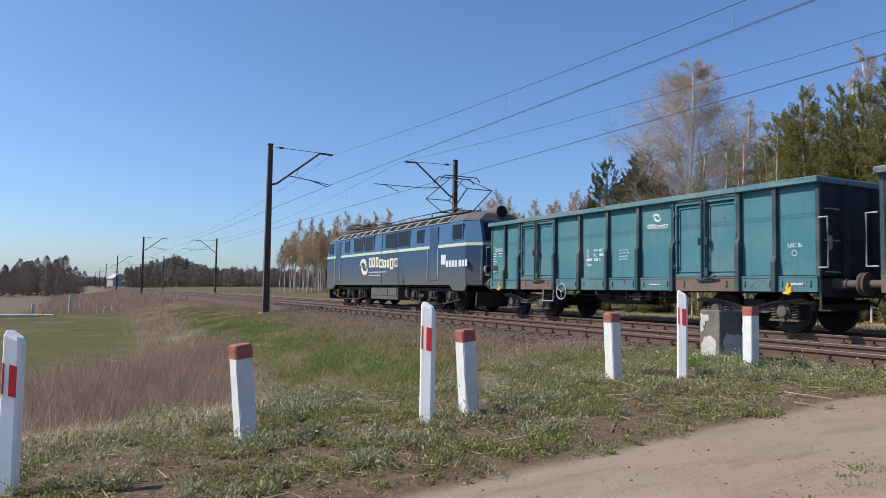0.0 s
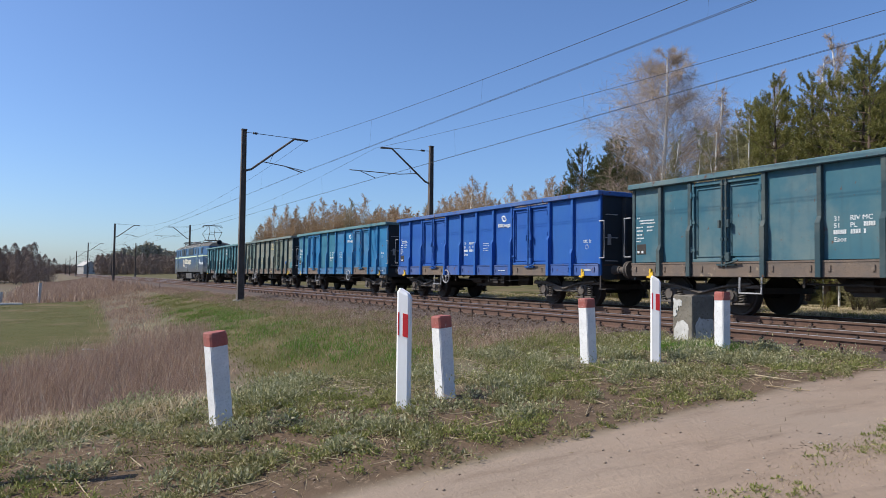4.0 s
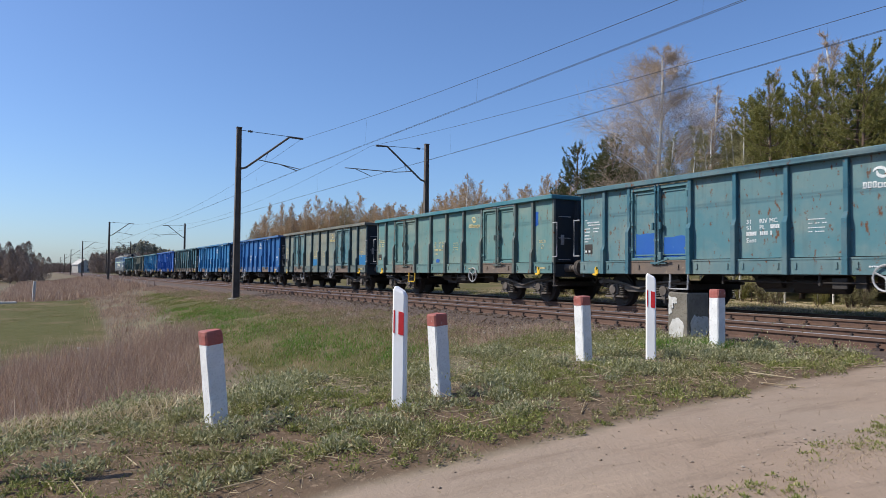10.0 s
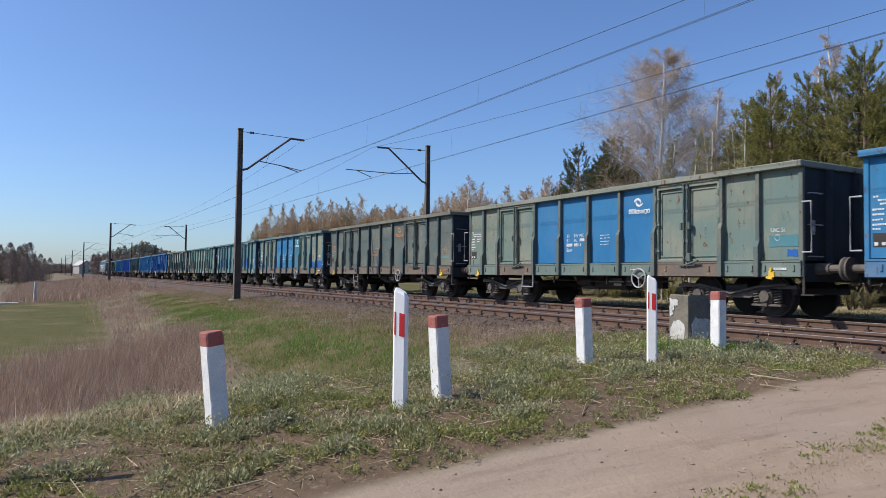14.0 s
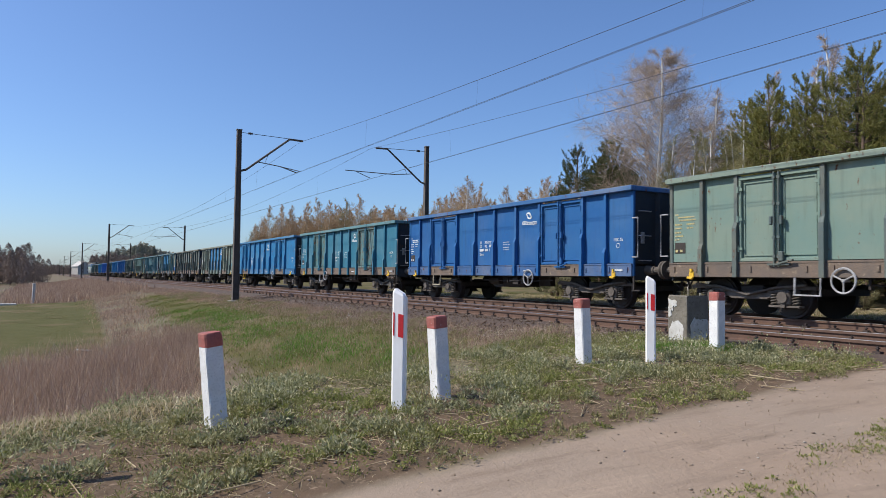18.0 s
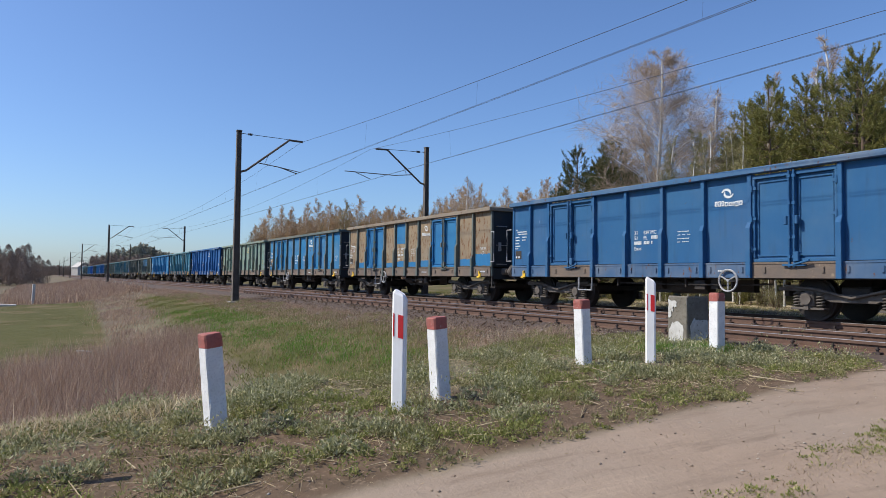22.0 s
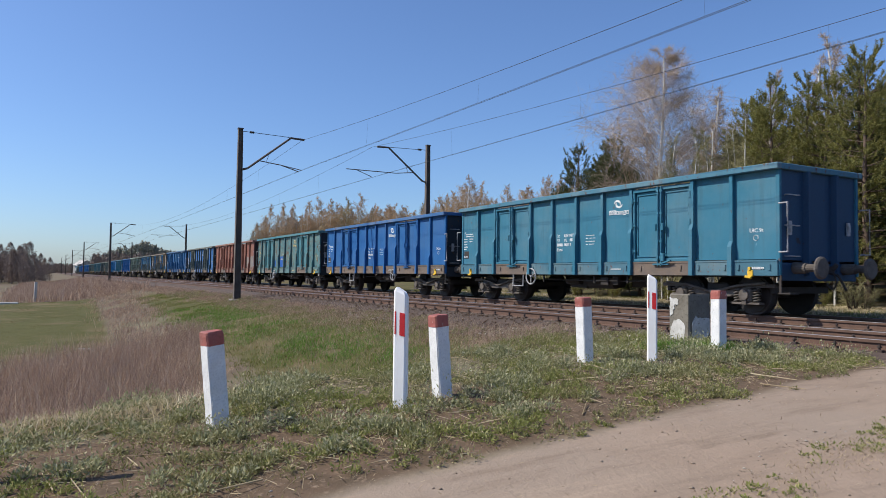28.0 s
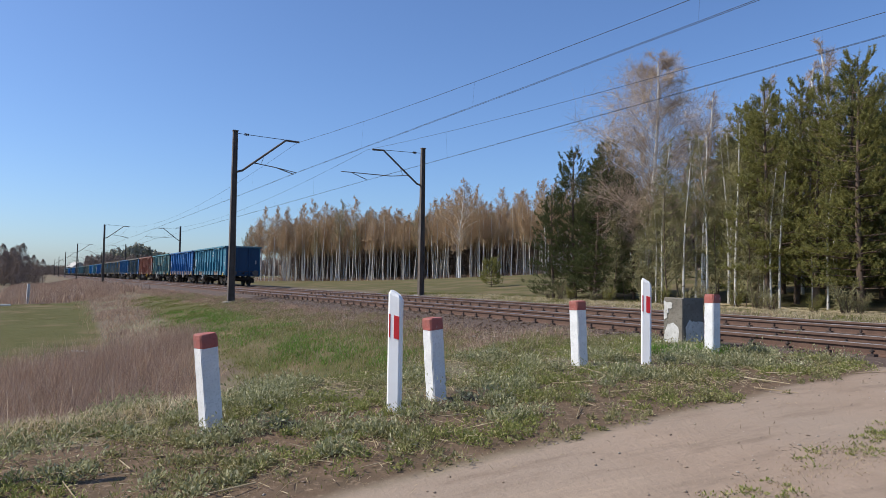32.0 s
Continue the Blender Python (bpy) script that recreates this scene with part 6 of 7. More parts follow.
    plant("birch_tree", birch_meshes(170, 11.5, 0.2, 70, 11, 0.34, -0.1, 0.009, 8, 0.009, None, 0.4, 0.6, 0.8), (M["birch_bark"], M["grove_twig"]), 43.0, 71.0, "broad old birch with low forking branches", "birch tree", "birch plantation", 0, 1.0)
    rr = lambda g: (lambda s, d: (a[0] + along[0] * s + back[0] * d, a[1] + along[1] * s + back[1] * d))(g.uniform(-4, span + 20), g.uniform(9, 26))
    far_wood("birch_thicket", rr, 520, 8.2, M["brown_wood"], "dense brown thicket behind the birches", 21, 420, False, 0.55)
    far_wood("wood_interior", lambda g: (g.uniform(37, 60), g.uniform(0, 33)), 220, 8.0, M["pine_needle"], "dense pine wood behind the first trees", 22, 260, True, 0.6)


def far_wood(name, area, count, h, mat, label, seed, blades=90, needle=False, fine=1.0, tall=None):
    """Distant trees joined into one mass: bare trunks and crowns of fine blades."""
    r = np.random.RandomState(seed)
    v, f, n = [], [], 0
    for k in range(count):
        x, y = area(r)
        z = float(ground_z(x, y))
        hh = h * r.uniform(0.72, 1.12) * (tall(x, y) if tall else 1.0)
        w = hh * (0.16 if needle else 0.2)
        u = r.uniform(0.05, 1, blades) ** (0.9 if needle else 0.85)
        prof = (1 - u) ** 0.7 + 0.1 if needle else np.sin(np.pi * np.clip(u * 0.92 + 0.06, 0, 1)) ** 0.8
        an = r.uniform(0, 2 * np.pi, blades)
        rad = w * prof * np.sqrt(r.uniform(0.05, 1, blades))
        c = np.stack([x + rad * np.cos(an), y + rad * np.sin(an), z + u * hh], 1)
        d = r.normal(0, 0.5, (blades, 3)) + np.array([0, 0, 0.1 if needle else 0.7])
        d /= np.linalg.norm(d, axis=1)[:, None]
        s = np.cross(d, r.normal(size=(blades, 3)))
        s /= np.linalg.norm(s, axis=1)[:, None]
        ln, wd = hh * 0.11 * fine, hh * (0.045 if needle else 0.015) * fine
        v.append(np.stack([c - s * wd - d * ln, c + s * wd - d * ln, c + d * ln], 1).reshape(-1, 3))
        tw = hh * 0.012
        v.append(np.array([(x - tw, y, z - 0.3), (x + tw, y, z - 0.3), (x, y, z + hh * 0.85)]))
        f.append(n + np.arange(3 * blades + 3))
        n += 3 * blades + 3
    return bulk(name, np.concatenate(v), np.concatenate(f), 3, mat, "stuff", label, "distant wood")


def make_distance():
    far_wood("bare_wood", lambda r: (r.uniform(-60, 1.5), r.uniform(140, 185)), 360, 6.5, M["brown_wood"], "dense brown leafless wood beyond the meadow", 5, 1000, False, 0.33, lambda x, y: 0.9 + 0.18 * math.sin(x * 0.35 + y * 0.1))
    far_wood("pine_forest", lambda r: (lambda y, a: (a * y, y))(r.uniform(560, 640), 0.072 + 0.13 * r.uniform(0, 1) ** 1.2), 620, 20, M["hazy_pine"], "dark pine forest on the horizon, its colour paled for haze", 6, 150, True, 0.6, lambda x, y: 0.62 + 0.4 * math.exp(-((x / y - 0.115) / 0.03) ** 2) + 0.06 * math.sin(x * 0.3))
    far_wood("brown_thicket", lambda r: (lambda y: (r.uniform(0.055, 0.42) * y, y))(r.uniform(300, 400)), 760, 8.0, M["brown_wood"], "distant brown thicket beyond the line", 7, 150, False, 0.9)
    far_wood("left_far_wood", lambda r: (lambda y: (r.uniform(-0.05, 0.045) * y, y))(r.uniform(600, 680)), 260, 7, M["brown_wood"], "low brown wood far down the line", 8, 120, False)
    far_wood("rear_wood", lambda r: (r.uniform(-120, 60), r.uniform(-160, -110)), 200, 10, M["hazy_pine"], "distant wood behind the road", 9, 60, True)
    # a white house far down the line
    ob = thing("house", "white rendered house with a pale gabled roof far off", "house", "", pose(22.5, 505, float(ground_z(22.5, 505)), 0, 0, 24))
    part("wall", Geo().box(-4.5, 4.5, -4, 4, -0.5, 5.2), M["house_wall"], ob)
    part("gable", Geo().prism([(-4.5, 5.2), (4.5, 5.2), (0, 8.2)], "y", -3.95, 3.95), M["house_wall"], ob)
    for s in (-1, 1):
        part("roof", Geo().add([(s * 5.0, -4.4, 4.95), (s * 5.0, 4.4, 4.95), (0, 4.4, 8.35), (0, -4.4, 8.35), (s * 5.0, -4.4, 5.15), (s * 5.0, 4.4, 5.15), (0, 4.4, 8.55), (0, -4.4, 8.55)],
             [(0, 1, 2, 3), (4, 5, 6, 7), (0, 1, 5, 4), (1, 2, 6, 5), (2, 3, 7, 6), (3, 0, 4, 7)]), M["pale"], ob, "pale grey roof slope")
        for z in (1.2, 3.4):
            part("window", Geo().box(s * 1.8 - 0.55, s * 1.8 + 0.55, -4.04, -3.98, z, z + 1.2), M["house_pane"], ob, "dark window")
    # low concrete kerb and fence posts across the meadow
    ob = thing("concrete_kerb", "long low pale concrete edge across the meadow", "kerb", "", pose(-5.7, 57.0, float(ground_z(-5.7, 57.0)), 0, 0, -1))
    part("slab", Geo().box(-5.2, 4.3, -0.3, 0.3, -0.1, 0.16, 0.03), M["pale"], ob)
    for x, y, h in ((-0.45, 59.5, 1.45), (-2.9, 61.0, 0.8), (-9.0, 62, 0.9)):
        p = thing("fence_post", "weathered pale concrete fence post in the meadow", "fence post", "meadow fence posts", pose(x, y, float(ground_z(x, y)), 0, 2, 10))
        part("shaft", Geo().box(-0.09, 0.09, -0.09, 0.09, -0.2, h, 0.02), M["pale"], p)
    q = (1.1, 21.6)
    ob = thing("plank", "short weathered white board lying in the grass", "plank", "", pose(q[0], q[1], float(ground_z(*q)) + 0.05, 0, 6, 20))
    part("board", Geo().box(-0.2, 0.2, -0.06, 0.06, 0, 0.03, 0.005), M["pale"], ob)


M["pale"] = surf("pale_concrete", (0.55, 0.53, 0.5), (0.42, 0.40, 0.37), 2, 0.9, 0.4)
M["house_wall"] = surf("house_wall", (0.42, 0.40, 0.37), (0.36, 0.34, 0.31), 0.6, 0.9, 0.1)
M["house_pane"] = surf("house_pane", (0.05, 0.055, 0.06), (0.07, 0.07, 0.08), 1, 0.3, 0.0)
make_woods()
make_distance()


# ---- grasses ----
M["straw"] = tint("straw", (0.36, 0.28, 0.18), (0.5, 0.4, 0.27), (0.24, 0.17, 0.11))
M["pale_straw"] = tint("pale_straw", (0.55, 0.45, 0.29), (0.64, 0.54, 0.36), (0.4, 0.31, 0.2))
M["weed"] = tint("weed", (0.17, 0.165, 0.065), (0.30, 0.285, 0.13), (0.52, 0.46, 0.27))
M["lush"] = tint("lush_grass", (0.095, 0.20, 0.028), (0.14, 0.265, 0.044), (0.25, 0.27, 0.09))
M["reed"] = tint("dry_stalks", (0.235, 0.155, 0.115), (0.40, 0.28, 0.21), (0.60, 0.46, 0.345))
M["herb"] = tint("herb", (0.17, 0.195, 0.055), (0.27, 0.285, 0.09), (0.46, 0.42, 0.19))
M["sage"] = tint("sage", (0.20, 0.205, 0.095), (0.37, 0.365, 0.20), (0.60, 0.56, 0.36))
M["meadow"] = tint("meadow_grass", (0.068, 0.071, 0.019), (0.10, 0.097, 0.027), (0.16, 0.12, 0.058))
M["bank_grass"] = tint("bank_grass", (0.13, 0.15, 0.042), (0.185, 0.20, 0.055), (0.33, 0.255, 0.13))


def blades(name, xy, height, width, lean, mat, label, seed, jitter=0.35, lift=0.0, category="grass"):
    """One mass of grass blades: a bent two-triangle blade at each place."""
    r = np.random.RandomState(seed)
    n = len(xy)
    x, y = xy[:, 0], xy[:, 1]
    z = ground_z(x, y) - 0.01 + lift
    h = height * r.uniform(1 - jitter, 1 + jitter, n)
    a = r.uniform(0, 2 * np.pi, n)
    out = np.stack([np.cos(a), np.sin(a), np.zeros(n)], 1)
    b = r.uniform(0, 2 * np.pi, n)
    side = np.stack([np.cos(b), np.sin(b), np.zeros(n)], 1) * (width * r.uniform(0.6, 1.4, n))[:, None] / 2
    tilt = (lean * r.uniform(0.2, 1.3, n))[:, None]
    root = np.stack([x, y, z], 1)
    up = np.array([0, 0, 1.0])
    mid = root + up * (h * 0.55)[:, None] + out * tilt * (h * 0.35)[:, None]
    tip = root + up * (h * (1 - 0.25 * tilt[:, 0]))[:, None] + out * tilt * h[:, None]
    v = np.stack([root - side, root + side, mid - side * 0.7, mid + side * 0.7, tip], 1).reshape(-1, 3)
    o = 5 * np.arange(n)[:, None]
    f = np.concatenate([o + np.array([[0, 1, 3]]), o + np.array([[0, 3, 2]]), o + np.array([[2, 3, 4]])], 1).reshape(-1, 3)
    return bulk(name, v, f, 3, mat, "stuff", label, category)


def scatter(n, x0, x1, y0, y1, seed, keep=None, clump=0.0):
    r = np.random.RandomState(seed)
    p = np.stack([r.uniform(x0, x1, n), r.uniform(y0, y1, n)], 1)
    if clump:
        c = np.stack([r.uniform(x0, x1, int(n / 28) + 1), r.uniform(y0, y1, int(n / 28) + 1)], 1)
        p = c[r.randint(0, len(c), n)] + r.normal(0, clump, (n, 2))
    if keep is not None:
        k = keep(p[:, 0], p[:, 1])
        p = p[r.uniform(0, 1, n) < k]
    return p


def lane_edge(x):
    return np.interp(x, [-20, 0, 1.5, 2.8, 4, 7.5, 9], [3.5, 3.55, 3.62, 3.74, 3.9, 4.35, 4.7])


def mounds(name, centres, size, leaves, leaf, width, mat, label, seed, flat=1.0):
    """Low bushy weeds: at each centre a mound of small leaves on all sides."""
    r = np.random.RandomState(seed)
    n = len(centres)
    rad = np.repeat(size * np.exp(r.normal(0, 0.45, n)), leaves)[:, None]
    c = np.repeat(centres, leaves, 0)
    m = n * leaves
    d = r.normal(size=(m, 3))
    d[:, 2] = np.abs(d[:, 2])
    d /= np.linalg.norm(d, axis=1)[:, None]
    off = d * rad * r.uniform(0.15, 1, (m, 1)) ** 0.6
    xy = c + off[:, :2]
    p = np.stack([xy[:, 0], xy[:, 1], ground_z(xy[:, 0], xy[:, 1]) + off[:, 2] * flat], 1)
    w = d + r.normal(0, 0.55, (m, 3)) + np.array([0, 0, 0.35])
    w /= np.linalg.norm(w, axis=1)[:, None]
    s = np.cross(w, r.normal(size=(m, 3)))
    s /= np.linalg.norm(s, axis=1)[:, None]
    s *= width * r.uniform(0.6, 1.3, (m, 1)) / 2
    ln = leaf * r.uniform(0.5, 1.3, (m, 1))
    v = np.stack([p, p + w * ln * 0.5 - s, p + w * ln, p + w * ln * 0.5 + s], 1).reshape(-1, 3)
    o = 4 * np.arange(m)[:, None]
    f = np.concatenate([o + np.array([[0, 1, 2]]), o + np.array([[0, 2, 3]])], 1).reshape(-1, 3)
    return bulk(name, v, f, 3, mat, "stuff", label, "weeds")


def lying(name, xy, length, width, mat, label, seed):
    """Dead stalks fallen flat, each a thin three-sided stick a little off the soil."""
    r = np.random.RandomState(seed)
    n = len(xy)
    a = r.uniform(0, 2 * np.pi, n)
    ln = length * r.uniform(0.3, 1.4, n)
    e = xy + np.stack([np.cos(a), np.sin(a)], 1) * ln[:, None]
    p = np.stack([xy[:, 0], xy[:, 1], ground_z(xy[:, 0], xy[:, 1]) + r.uniform(0.004, 0.035, n)], 1)
    q = np.stack([e[:, 0], e[:, 1], ground_z(e[:, 0], e[:, 1]) + r.uniform(0.004, 0.06, n)], 1)
    side = np.stack([-np.sin(a), np.cos(a), np.zeros(n)], 1) * width / 2
    up = np.array([0, 0, width])
    v = np.stack([p - side, p + side, p + up, q - side * 0.5, q + side * 0.5, q + up * 0.5], 1).reshape(-1, 3)
    o = 6 * np.arange(n)[:, None]
    t = [(0, 1, 4), (0, 4, 3), (1, 2, 5), (1, 5, 4), (2, 0, 3), (2, 3, 5)]
    f = np.concatenate([o + np.array([k]) for k in t], 1).reshape(-1, 3)
    return bulk(name, v, f, 3, mat, "stuff", label, "stalks")


def make_grass():
    cover = lambda x, y: smooth01((y - lane_edge(x) + 0.15) / 0.7) * smooth01((road_edge(x) + 1.0 - y) / 1.0) * smooth01((9.2 - x) / 0.5)
    stands = ((-0.33, 5.15), (2.62, 5.34), (6.22, 6.03), (1.22, 5.68), (3.17, 5.60), (5.6, 6.48), (7.74, 6.34))
    free = lambda x, y: np.min([np.hypot(x - a, y - b + 0.12) for a, b in stands], axis=0) > 0.24  # the feet of the posts stay in sight
    verge = lambda x, y: cover(x, y) * (0.12 + 0.88 * (rough_noise(x * 1.6, y * 1.6) > -0.1))
    weedy = lambda x, y: cover(x, y) * (0.3 + 0.7 * free(x, y)) * (0.15 + 0.85 * (rough_noise(x * 2.4 + 3, y * 2.4) > -0.12))
    mounds("verge_weeds", scatter(5600, -3.5, 9.2, 3.5, 9.0, 1, weedy, 0.16), 0.055, 46, 0.028, 0.0105, M["weed"], "low bushy grey-green weeds on the roadside verge", 1)
    mounds("verge_herbs", scatter(4200, -3.5, 9.2, 3.6, 9.0, 19, verge, 0.2), 0.055, 42, 0.028, 0.0105, M["herb"], "fresh yellow-green herbs on the roadside verge", 19)
    tall = lambda x, y: cover(x, y) * free(x, y) * (rough_noise(x * 2.6 + 4, y * 2.6 + 1) > 0.1) * smooth01((y - lane_edge(x) - 0.35) / 0.5)
    mounds("verge_plants", scatter(2600, -3.2, 9.0, 4.0, 8.4, 17, tall, 0.2), 0.10, 100, 0.036, 0.0135, M["sage"], "tall bushy grey-green weeds standing on the verge", 17, 0.95)
    blades("verge_grass", scatter(17000, -3.5, 9.4, 3.2, 9.5, 2, verge, 0.09), 0.05, 0.006, 1.3, M["bank_grass"], "short green grass on the roadside verge", 2)
    blades("verge_straw", scatter(24000, -3.5, 9.4, 3.3, 9.5, 3, cover, 0.10), 0.035, 0.004, 2.4, M["straw"], "short dry straw on the roadside verge", 3)
    lying("fallen_stalks", scatter(3600, -3.2, 9.0, 3.7, 8.2, 18, cover, 0.3), 0.10, 0.0045, M["pale_straw"], "fallen pale stalks on the verge", 18)
    lying("long_stalks", scatter(50, -3.2, 9.0, 4.0, 7.6, 26, cover), 0.4, 0.011, M["pale_straw"], "long pale dead stems lying on the verge", 26)
    lying("fallen_twigs", scatter(300, -3.2, 9.0, 3.9, 8.2, 20, cover), 0.24, 0.008, M["straw"], "dead brown twigs on the verge", 20)
    lying("dead_branches", scatter(90, 21.0, 22.8, 12, 19.5, 27), 1.0, 0.035, M["pale_straw"], "dead grey branches heaped at the wood's edge", 27)
    lying("road_litter", scatter(300, -2.0, 8.8, 2.0, 4.6, 25), 0.03, 0.003, M["straw"], "bits of dry grass on the dirt road", 25)
    tuft = lambda x, y: smooth01(1.3 - np.hypot(((x - 7.5) * 0.87 - (y - 6.6) * 0.49) / 0.62, ((x - 7.5) * 0.49 + (y - 6.6) * 0.87) / 0.42))
    blades("green_tuft", scatter(11000, 6.6, 8.5, 5.7, 7.6, 4, tuft), 0.13, 0.008, 0.7, M["lush"], "lush green grass tuft round the concrete block", 4)
    rut = lambda x, y: smooth01(1 - np.abs(y - 1.75 - 0.18 * x) / 0.32) * smooth01((x - 2.5) / 0.5) * (0.35 + 0.65 * (rough_noise(x * 2.2, y * 2.2) > -0.15))
    blades("road_grass", scatter(36000, 2.2, 9, 1.2, 4.0, 15, rut, 0.13), 0.032, 0.005, 1.6, M["straw"], "trodden dry grass strip in the dirt road", 15)
    mounds("road_weeds", scatter(2200, 2.6, 9, 1.6, 4.2, 21, rut, 0.12), 0.036, 26, 0.022, 0.008, M["herb"], "small trodden green weeds in the dirt road", 21, 0.4)
    rim = lambda x, y: smooth01(1 - np.abs(y - road_edge(x) - 0.1) / 0.6) * smooth01((2.0 - x) / 1.5)
    blades("straw_edge", scatter(26000, -5, 3.2, 5.4, 8.0, 5, rim, 0.12), 0.15, 0.008, 1.3, M["pale_straw"], "pale dry tussock grass along the top of the bank", 5)
    reeds = lambda x, y: smooth01((y - road_edge(x) - 0.5) / 1.2) * smooth01((0.21 * y - x) / 0.6) * smooth01((20.5 + 1.1 * x - y) / 4)
    blades("dry_weeds", scatter(84000, -7, 5.2, 7, 22, 6, reeds, 0.13), 0.52, 0.006, 0.5, M["reed"], "purple-brown dry weed stalks in the ditch", 6, 0.5)
    ditch = lambda x, y: smooth01(1 - np.abs(x - 2.5 - 0.05 * (y - 16)) / (1.2 + 0.03 * (y - 14)))
    blades("ditch_stalks", scatter(46000, 0.4, 8.0, 14, 66, 7, lambda x, y: ditch(x, y) * (0.25 + 0.75 * (rough_noise(x * 0.8, y * 0.5) > -0.2)), 0.2), 0.22, 0.012, 0.9, M["reed"], "brown dry grass along the foot of the embankment", 7, 0.5)
    blades("far_stalks", scatter(36000, -4, 8, 58, 150, 8, lambda x, y: smooth01((x + 4) / 3) * smooth01((8 - x) / 2)), 0.5, 0.035, 0.6, M["reed"], "brown dry grass along the line", 8, 0.5)
    blades("straw_patch", scatter(5000, 2.6, 4.6, 19, 26, 24, lambda x, y: smooth01(1.2 - np.hypot((x - 3.4) / 0.7, (y - 22.3) / 2.4)), 0.2), 0.14, 0.012, 1.6, M["pale_straw"], "flattened pale straw in the ditch", 24)
    bank = lambda x, y: smooth01((x - 2.2 - 0.045 * y) / 1.0) * smooth01((8.6 - x) / 1.2) * (0.15 + 0.85 * smooth01(rough_noise(x * 1.3, y * 0.8) * 1.5 + 0.5)) * smooth01((y - road_edge(x) + 0.5) / 1.5)
    blades("bank_grass", scatter(90000, 2.2, 8.4, 7.5, 48, 9, bank, 0.14), 0.08, 0.011, 1.1, M["bank_grass"], "green grass on the railway embankment", 9)
    blades("bank_lush", scatter(52000, 3.2, 7.6, 9.5, 32, 16, lambda x, y: smooth01(1 - np.abs(x - 5.3) / 1.7) * smooth01((y - 9) / 3) * (0.1 + 0.9 * (rough_noise(x * 0.9 + 2, y * 0.6) > -0.15)), 0.22), 0.09, 0.011, 1.0, M["lush"], "bright green grass on the railway embankment", 16)
    dry = lambda x, y: smooth01((x - 3.2) / 1.5) * smooth01((9.0 - x) / 0.5) * smooth01((30 - y) / 8) * smooth01((y - road_edge(x) + 1.0) / 1.0)
    blades("bank_straw", scatter(15000, 3, 9, 7.0, 30, 10, dry), 0.16, 0.005, 0.8, M["straw"], "thin dry grass stems beside the track", 10, 0.5)
    fringe = lambda x, y: smooth01((x - 6.2) / 0.8) * smooth01((9.1 - x) / 0.4) * (0.25 + 0.75 * (rough_noise(x * 1.4, y * 1.1) > -0.1)) * smooth01((y - road_edge(x) + 1.0) / 1.0)
    blades("track_weeds", scatter(90000, 6.2, 9.1, 7.5, 60, 22, fringe, 0.10), 0.11, 0.007, 1.1, M["reed"], "low brown dry weeds beside the ballast", 22, 0.6)
    mounds("track_herbs", scatter(1500, 6.2, 9.0, 7.5, 45, 23, fringe, 0.3), 0.08, 36, 0.04, 0.013, M["weed"], "small grey-green weeds beside the ballast", 23)
    meadow = lambda x, y: smooth01((1.6 + 0.045 * y - x) / 1.0) * smooth01((y - 17 - 1.1 * x) / 4)
    blades("meadow_grass", scatter(60000, -16, 3.5, 14, 58, 11, meadow), 0.03, 0.016, 2.2, M["meadow"], "short grass of the meadow", 11)
    right = lambda x, y: np.ones_like(x)
    blades("far_verge_grass", scatter(30000, 17.0, 23, 4, 40, 12, right, 0.2), 0.09, 0.012, 1.0, M["bank_grass"], "grass beyond the far track", 12)
    blades("far_verge_straw", scatter(26000, 16.9, 22.5, 4, 34, 13, right, 0.2), 0.12, 0.010, 1.1, M["pale_straw"], "dry grass beyond the far track", 13)
    blades("grove_floor", scatter(30000, 20, 75, 50, 125, 14, lambda x, y: smooth01((y - (104 - 1.75 * (x - 28)) + 2) / 3)), 0.45, 0.05, 0.8, M["reed"], "brown dry grass under the birches", 14)


def make_pebbles():
    """Small stones and crumbs of earth on the road and along the ballast's edge."""
    r = np.random.RandomState(31)
    v, f, n = [], [], 0
    base = np.array([(1, 0, 0), (0, 1, 0), (-1, 0, 0), (0, -1, 0), (0, 0, 0.8), (0, 0, -0.5)], float)
    tri = np.array([(0, 1, 4), (1, 2, 4), (2, 3, 4), (3, 0, 4), (1, 0, 5), (2, 1, 5), (3, 2, 5), (0, 3, 5)])
    spots = np.concatenate([scatter(1300, -1.5, 9.0, 0.8, 4.3, 32), scatter(3600, 2.4, 8.5, 2.2, 4.0, 36, lambda x, y: smooth01(1 - np.abs(y - 2.02 - 0.175 * x) / 0.22), 0.12), scatter(4500, 7.6, 9.3, 6.0, 26, 33), scatter(1400, 16.6, 18.0, 5, 30, 34), scatter(2500, -3, 9, 3.8, 7.5, 35)])
    for x, y in spots:
        s = 0.002 + 0.011 * r.uniform() ** 4 if y < 7.6 and x < 9 else r.uniform(0.01, 0.035)
        q = base * s * r.uniform(0.6, 1.4, (6, 1)) * np.array([1.3, 1.0, 0.7])
        a = r.uniform(0, 6.3)
        c, d = math.cos(a), math.sin(a)
        q = np.stack([q[:, 0] * c - q[:, 1] * d, q[:, 0] * d + q[:, 1] * c, q[:, 2]], 1)
        v.append(q + np.array([x, y, float(ground_z(x, y)) + s * 0.25]))
        f.append(tri + n)
        n += 6
    bulk("pebbles", np.concatenate(v), np.concatenate(f), 3, M["pebble"], "stuff", "small stones scattered over the road and verge", "stones")


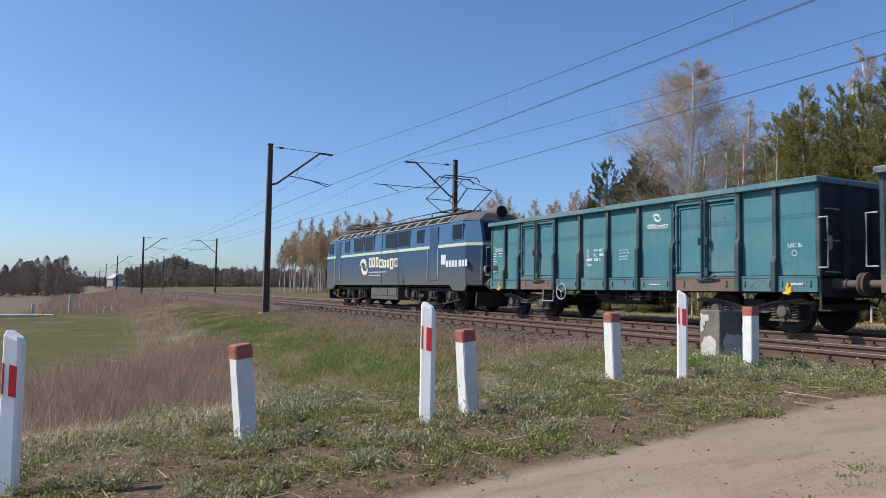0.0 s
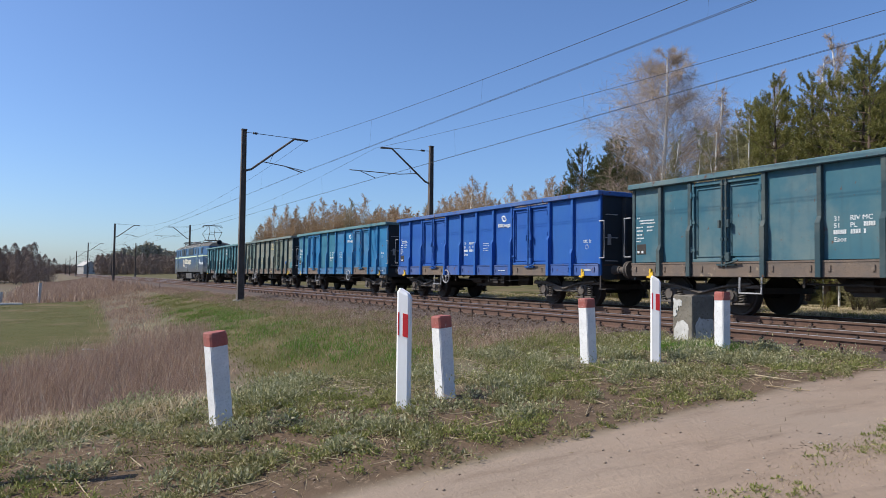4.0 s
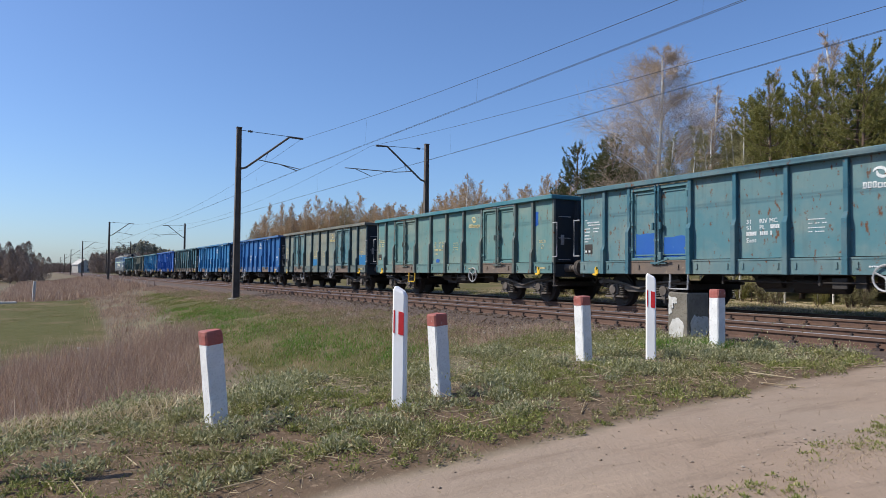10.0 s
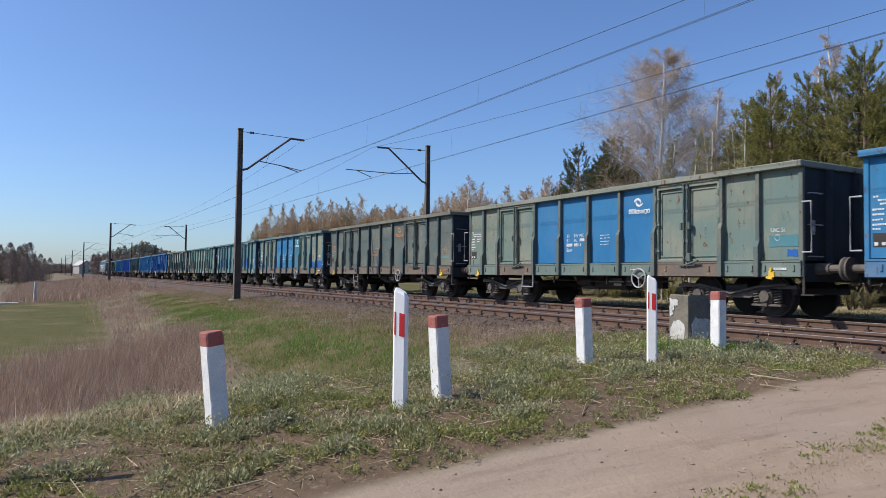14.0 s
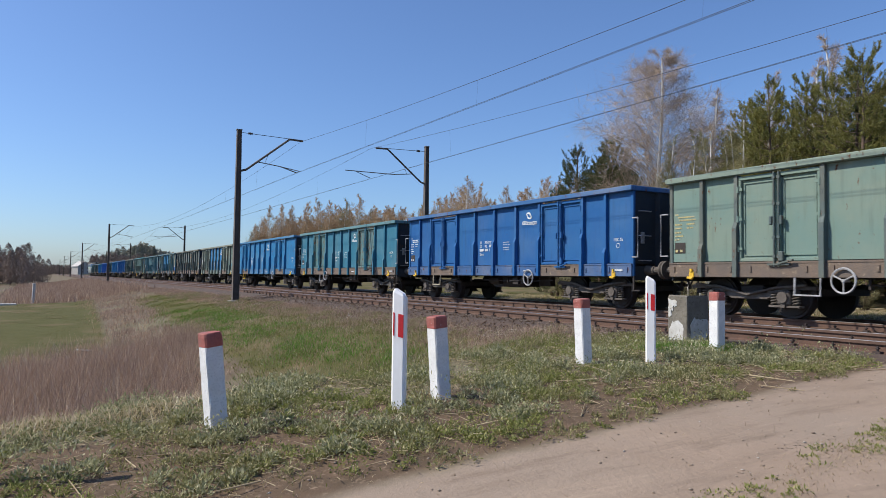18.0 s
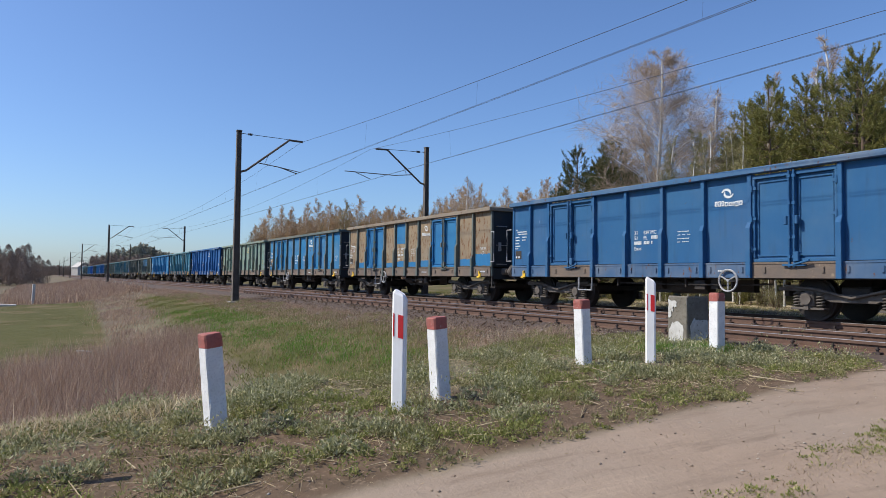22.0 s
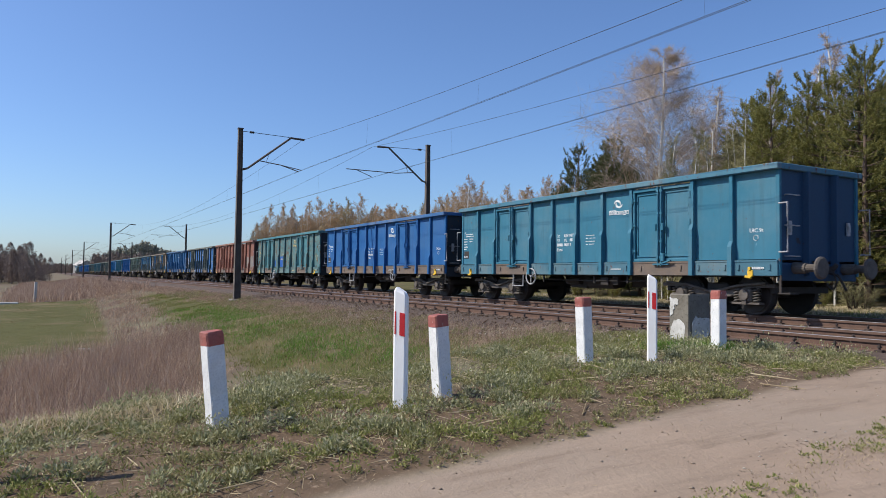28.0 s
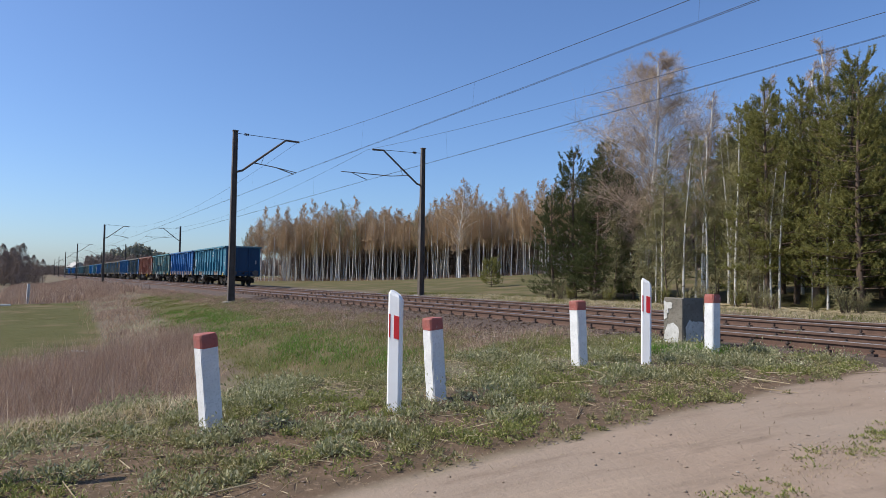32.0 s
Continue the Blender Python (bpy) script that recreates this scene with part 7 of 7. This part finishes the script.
def make_stones():
    """Crushed stones lying loose on the ballast's shoulders and between the tracks."""
    r = np.random.RandomState(41)
    xy = np.concatenate([scatter(4200, 8.0, 9.75, 5.5, 34, 42), scatter(4000, 11.7, 13.7, 6, 30, 43), scatter(3000, 15.8, 17.2, 6, 30, 44)])
    n = len(xy)
    z = np.interp(xy[:, 0], [8.0, 8.35, 9.05, 16.3, 17.1], [-0.335, -0.325, -0.157, -0.157, -0.36])
    base = np.array([(1, 0, 0), (0, 1, 0), (-1, 0, 0), (0, -1, 0), (0, 0, 0.9), (0, 0, -0.5)], float)
    tri = np.array([(0, 1, 4), (1, 2, 4), (2, 3, 4), (3, 0, 4), (1, 0, 5), (2, 1, 5), (3, 2, 5), (0, 3, 5)])
    s = (0.010 + 0.020 * r.uniform(0, 1, n) ** 1.5)[:, None, None]
    q = base[None] * s * r.uniform(0.6, 1.5, (n, 6, 1))
    a = r.uniform(0, 6.3, n)[:, None]
    v = np.stack([q[..., 0] * np.cos(a) - q[..., 1] * np.sin(a), q[..., 0] * np.sin(a) + q[..., 1] * np.cos(a), q[..., 2]], -1)
    v = v + np.stack([xy[:, 0], xy[:, 1], z + s[:, 0, 0] * 0.2], 1)[:, None]
    bulk("ballast_stones", v.reshape(-1, 3), (tri[None] + 6 * np.arange(n)[:, None, None]).reshape(-1, 3), 3, M["crushed_stone"], "stuff", "loose brown crushed stones along the tracks", "stones")


M["crushed_stone"] = tint("crushed_stone", (0.12, 0.08, 0.055), (0.18, 0.125, 0.088), (0.36, 0.29, 0.23))
M["pebble"] = tint("pebble", (0.30, 0.23, 0.18), (0.40, 0.32, 0.25), (0.55, 0.5, 0.44))
make_grass()
make_pebbles()
make_stones()


# ---- what moves ----
RUN = [(0, 0.0), (6, 72.18), (9.5, 114.5), (13, 156.89), (17, 205.61), (19, 230.01), (22.4, 271.72), (25, 303.72), (28.5, 346.88), (32, 390.05)]  # seconds, metres run
START = 8.70  # rear buffers of the first wagon at the start


def run_at(t):
    """Distance run, on a smooth curve through RUN."""
    ts, ds = [a for a, b in RUN], [b for a, b in RUN]
    vel = [(ds[1] - ds[0]) / (ts[1] - ts[0])] + [(ds[i + 1] - ds[i - 1]) / (ts[i + 1] - ts[i - 1]) for i in range(1, len(ts) - 1)] + [(ds[-1] - ds[-2]) / (ts[-1] - ts[-2])]
    i = max(k for k in range(len(ts) - 1) if ts[k] <= t)
    h = ts[i + 1] - ts[i]
    u = (t - ts[i]) / h
    return (2 * u ** 3 - 3 * u ** 2 + 1) * ds[i] + (u ** 3 - 2 * u ** 2 + u) * h * vel[i] + (3 * u ** 2 - 2 * u ** 3) * ds[i + 1] + (u ** 3 - u ** 2) * h * vel[i + 1]


def motions():
    times = [k * 0.5 for k in range(65)]
    behind = START + LENGTHS["wide"]  # front buffers of each wagon at the start
    for w, (label, coat, more) in zip(WAGONS, TRAIN):
        behind -= LENGTHS[more.get("kind", "wide")]
        walk(w, [(t, pose(FAR, behind + run_at(t), 0)) for t in times])
        behind -= GAP
    walk(LOCO[0], [(t, pose(FAR, START + LENGTHS["wide"] + GAP + run_at(t), 0)) for t in times])
    # wheels roll without slipping; alike wheelsets share one turning
    kinds = [(AXLES[0], 0.46, 1, -0.9), (AXLES[1], 0.46, 1, 0.9)] + [(a, 0.625, 2, y) for a, y in zip(LOCO_AXLES, (-1.75, 0.0, 1.75))]
    for alike, radius, n, y in kinds:
        if not alike:
            continue
        first = alike[0]
        rows = []
        for k in range(0, 961, n):
            t = k / FPS
            rows.append((t, Matrix.Translation((0, y, radius)) @ Matrix.Rotation(-run_at(t) / radius, 4, "X")))
        walk(first, rows)
        for other in alike[1:]:
            other.rotation_mode = "QUATERNION"
            keys = other.animation_data_create()
            keys.action = first.animation_data.action
            keys.action_slot = first.animation_data.action_slot


motions()
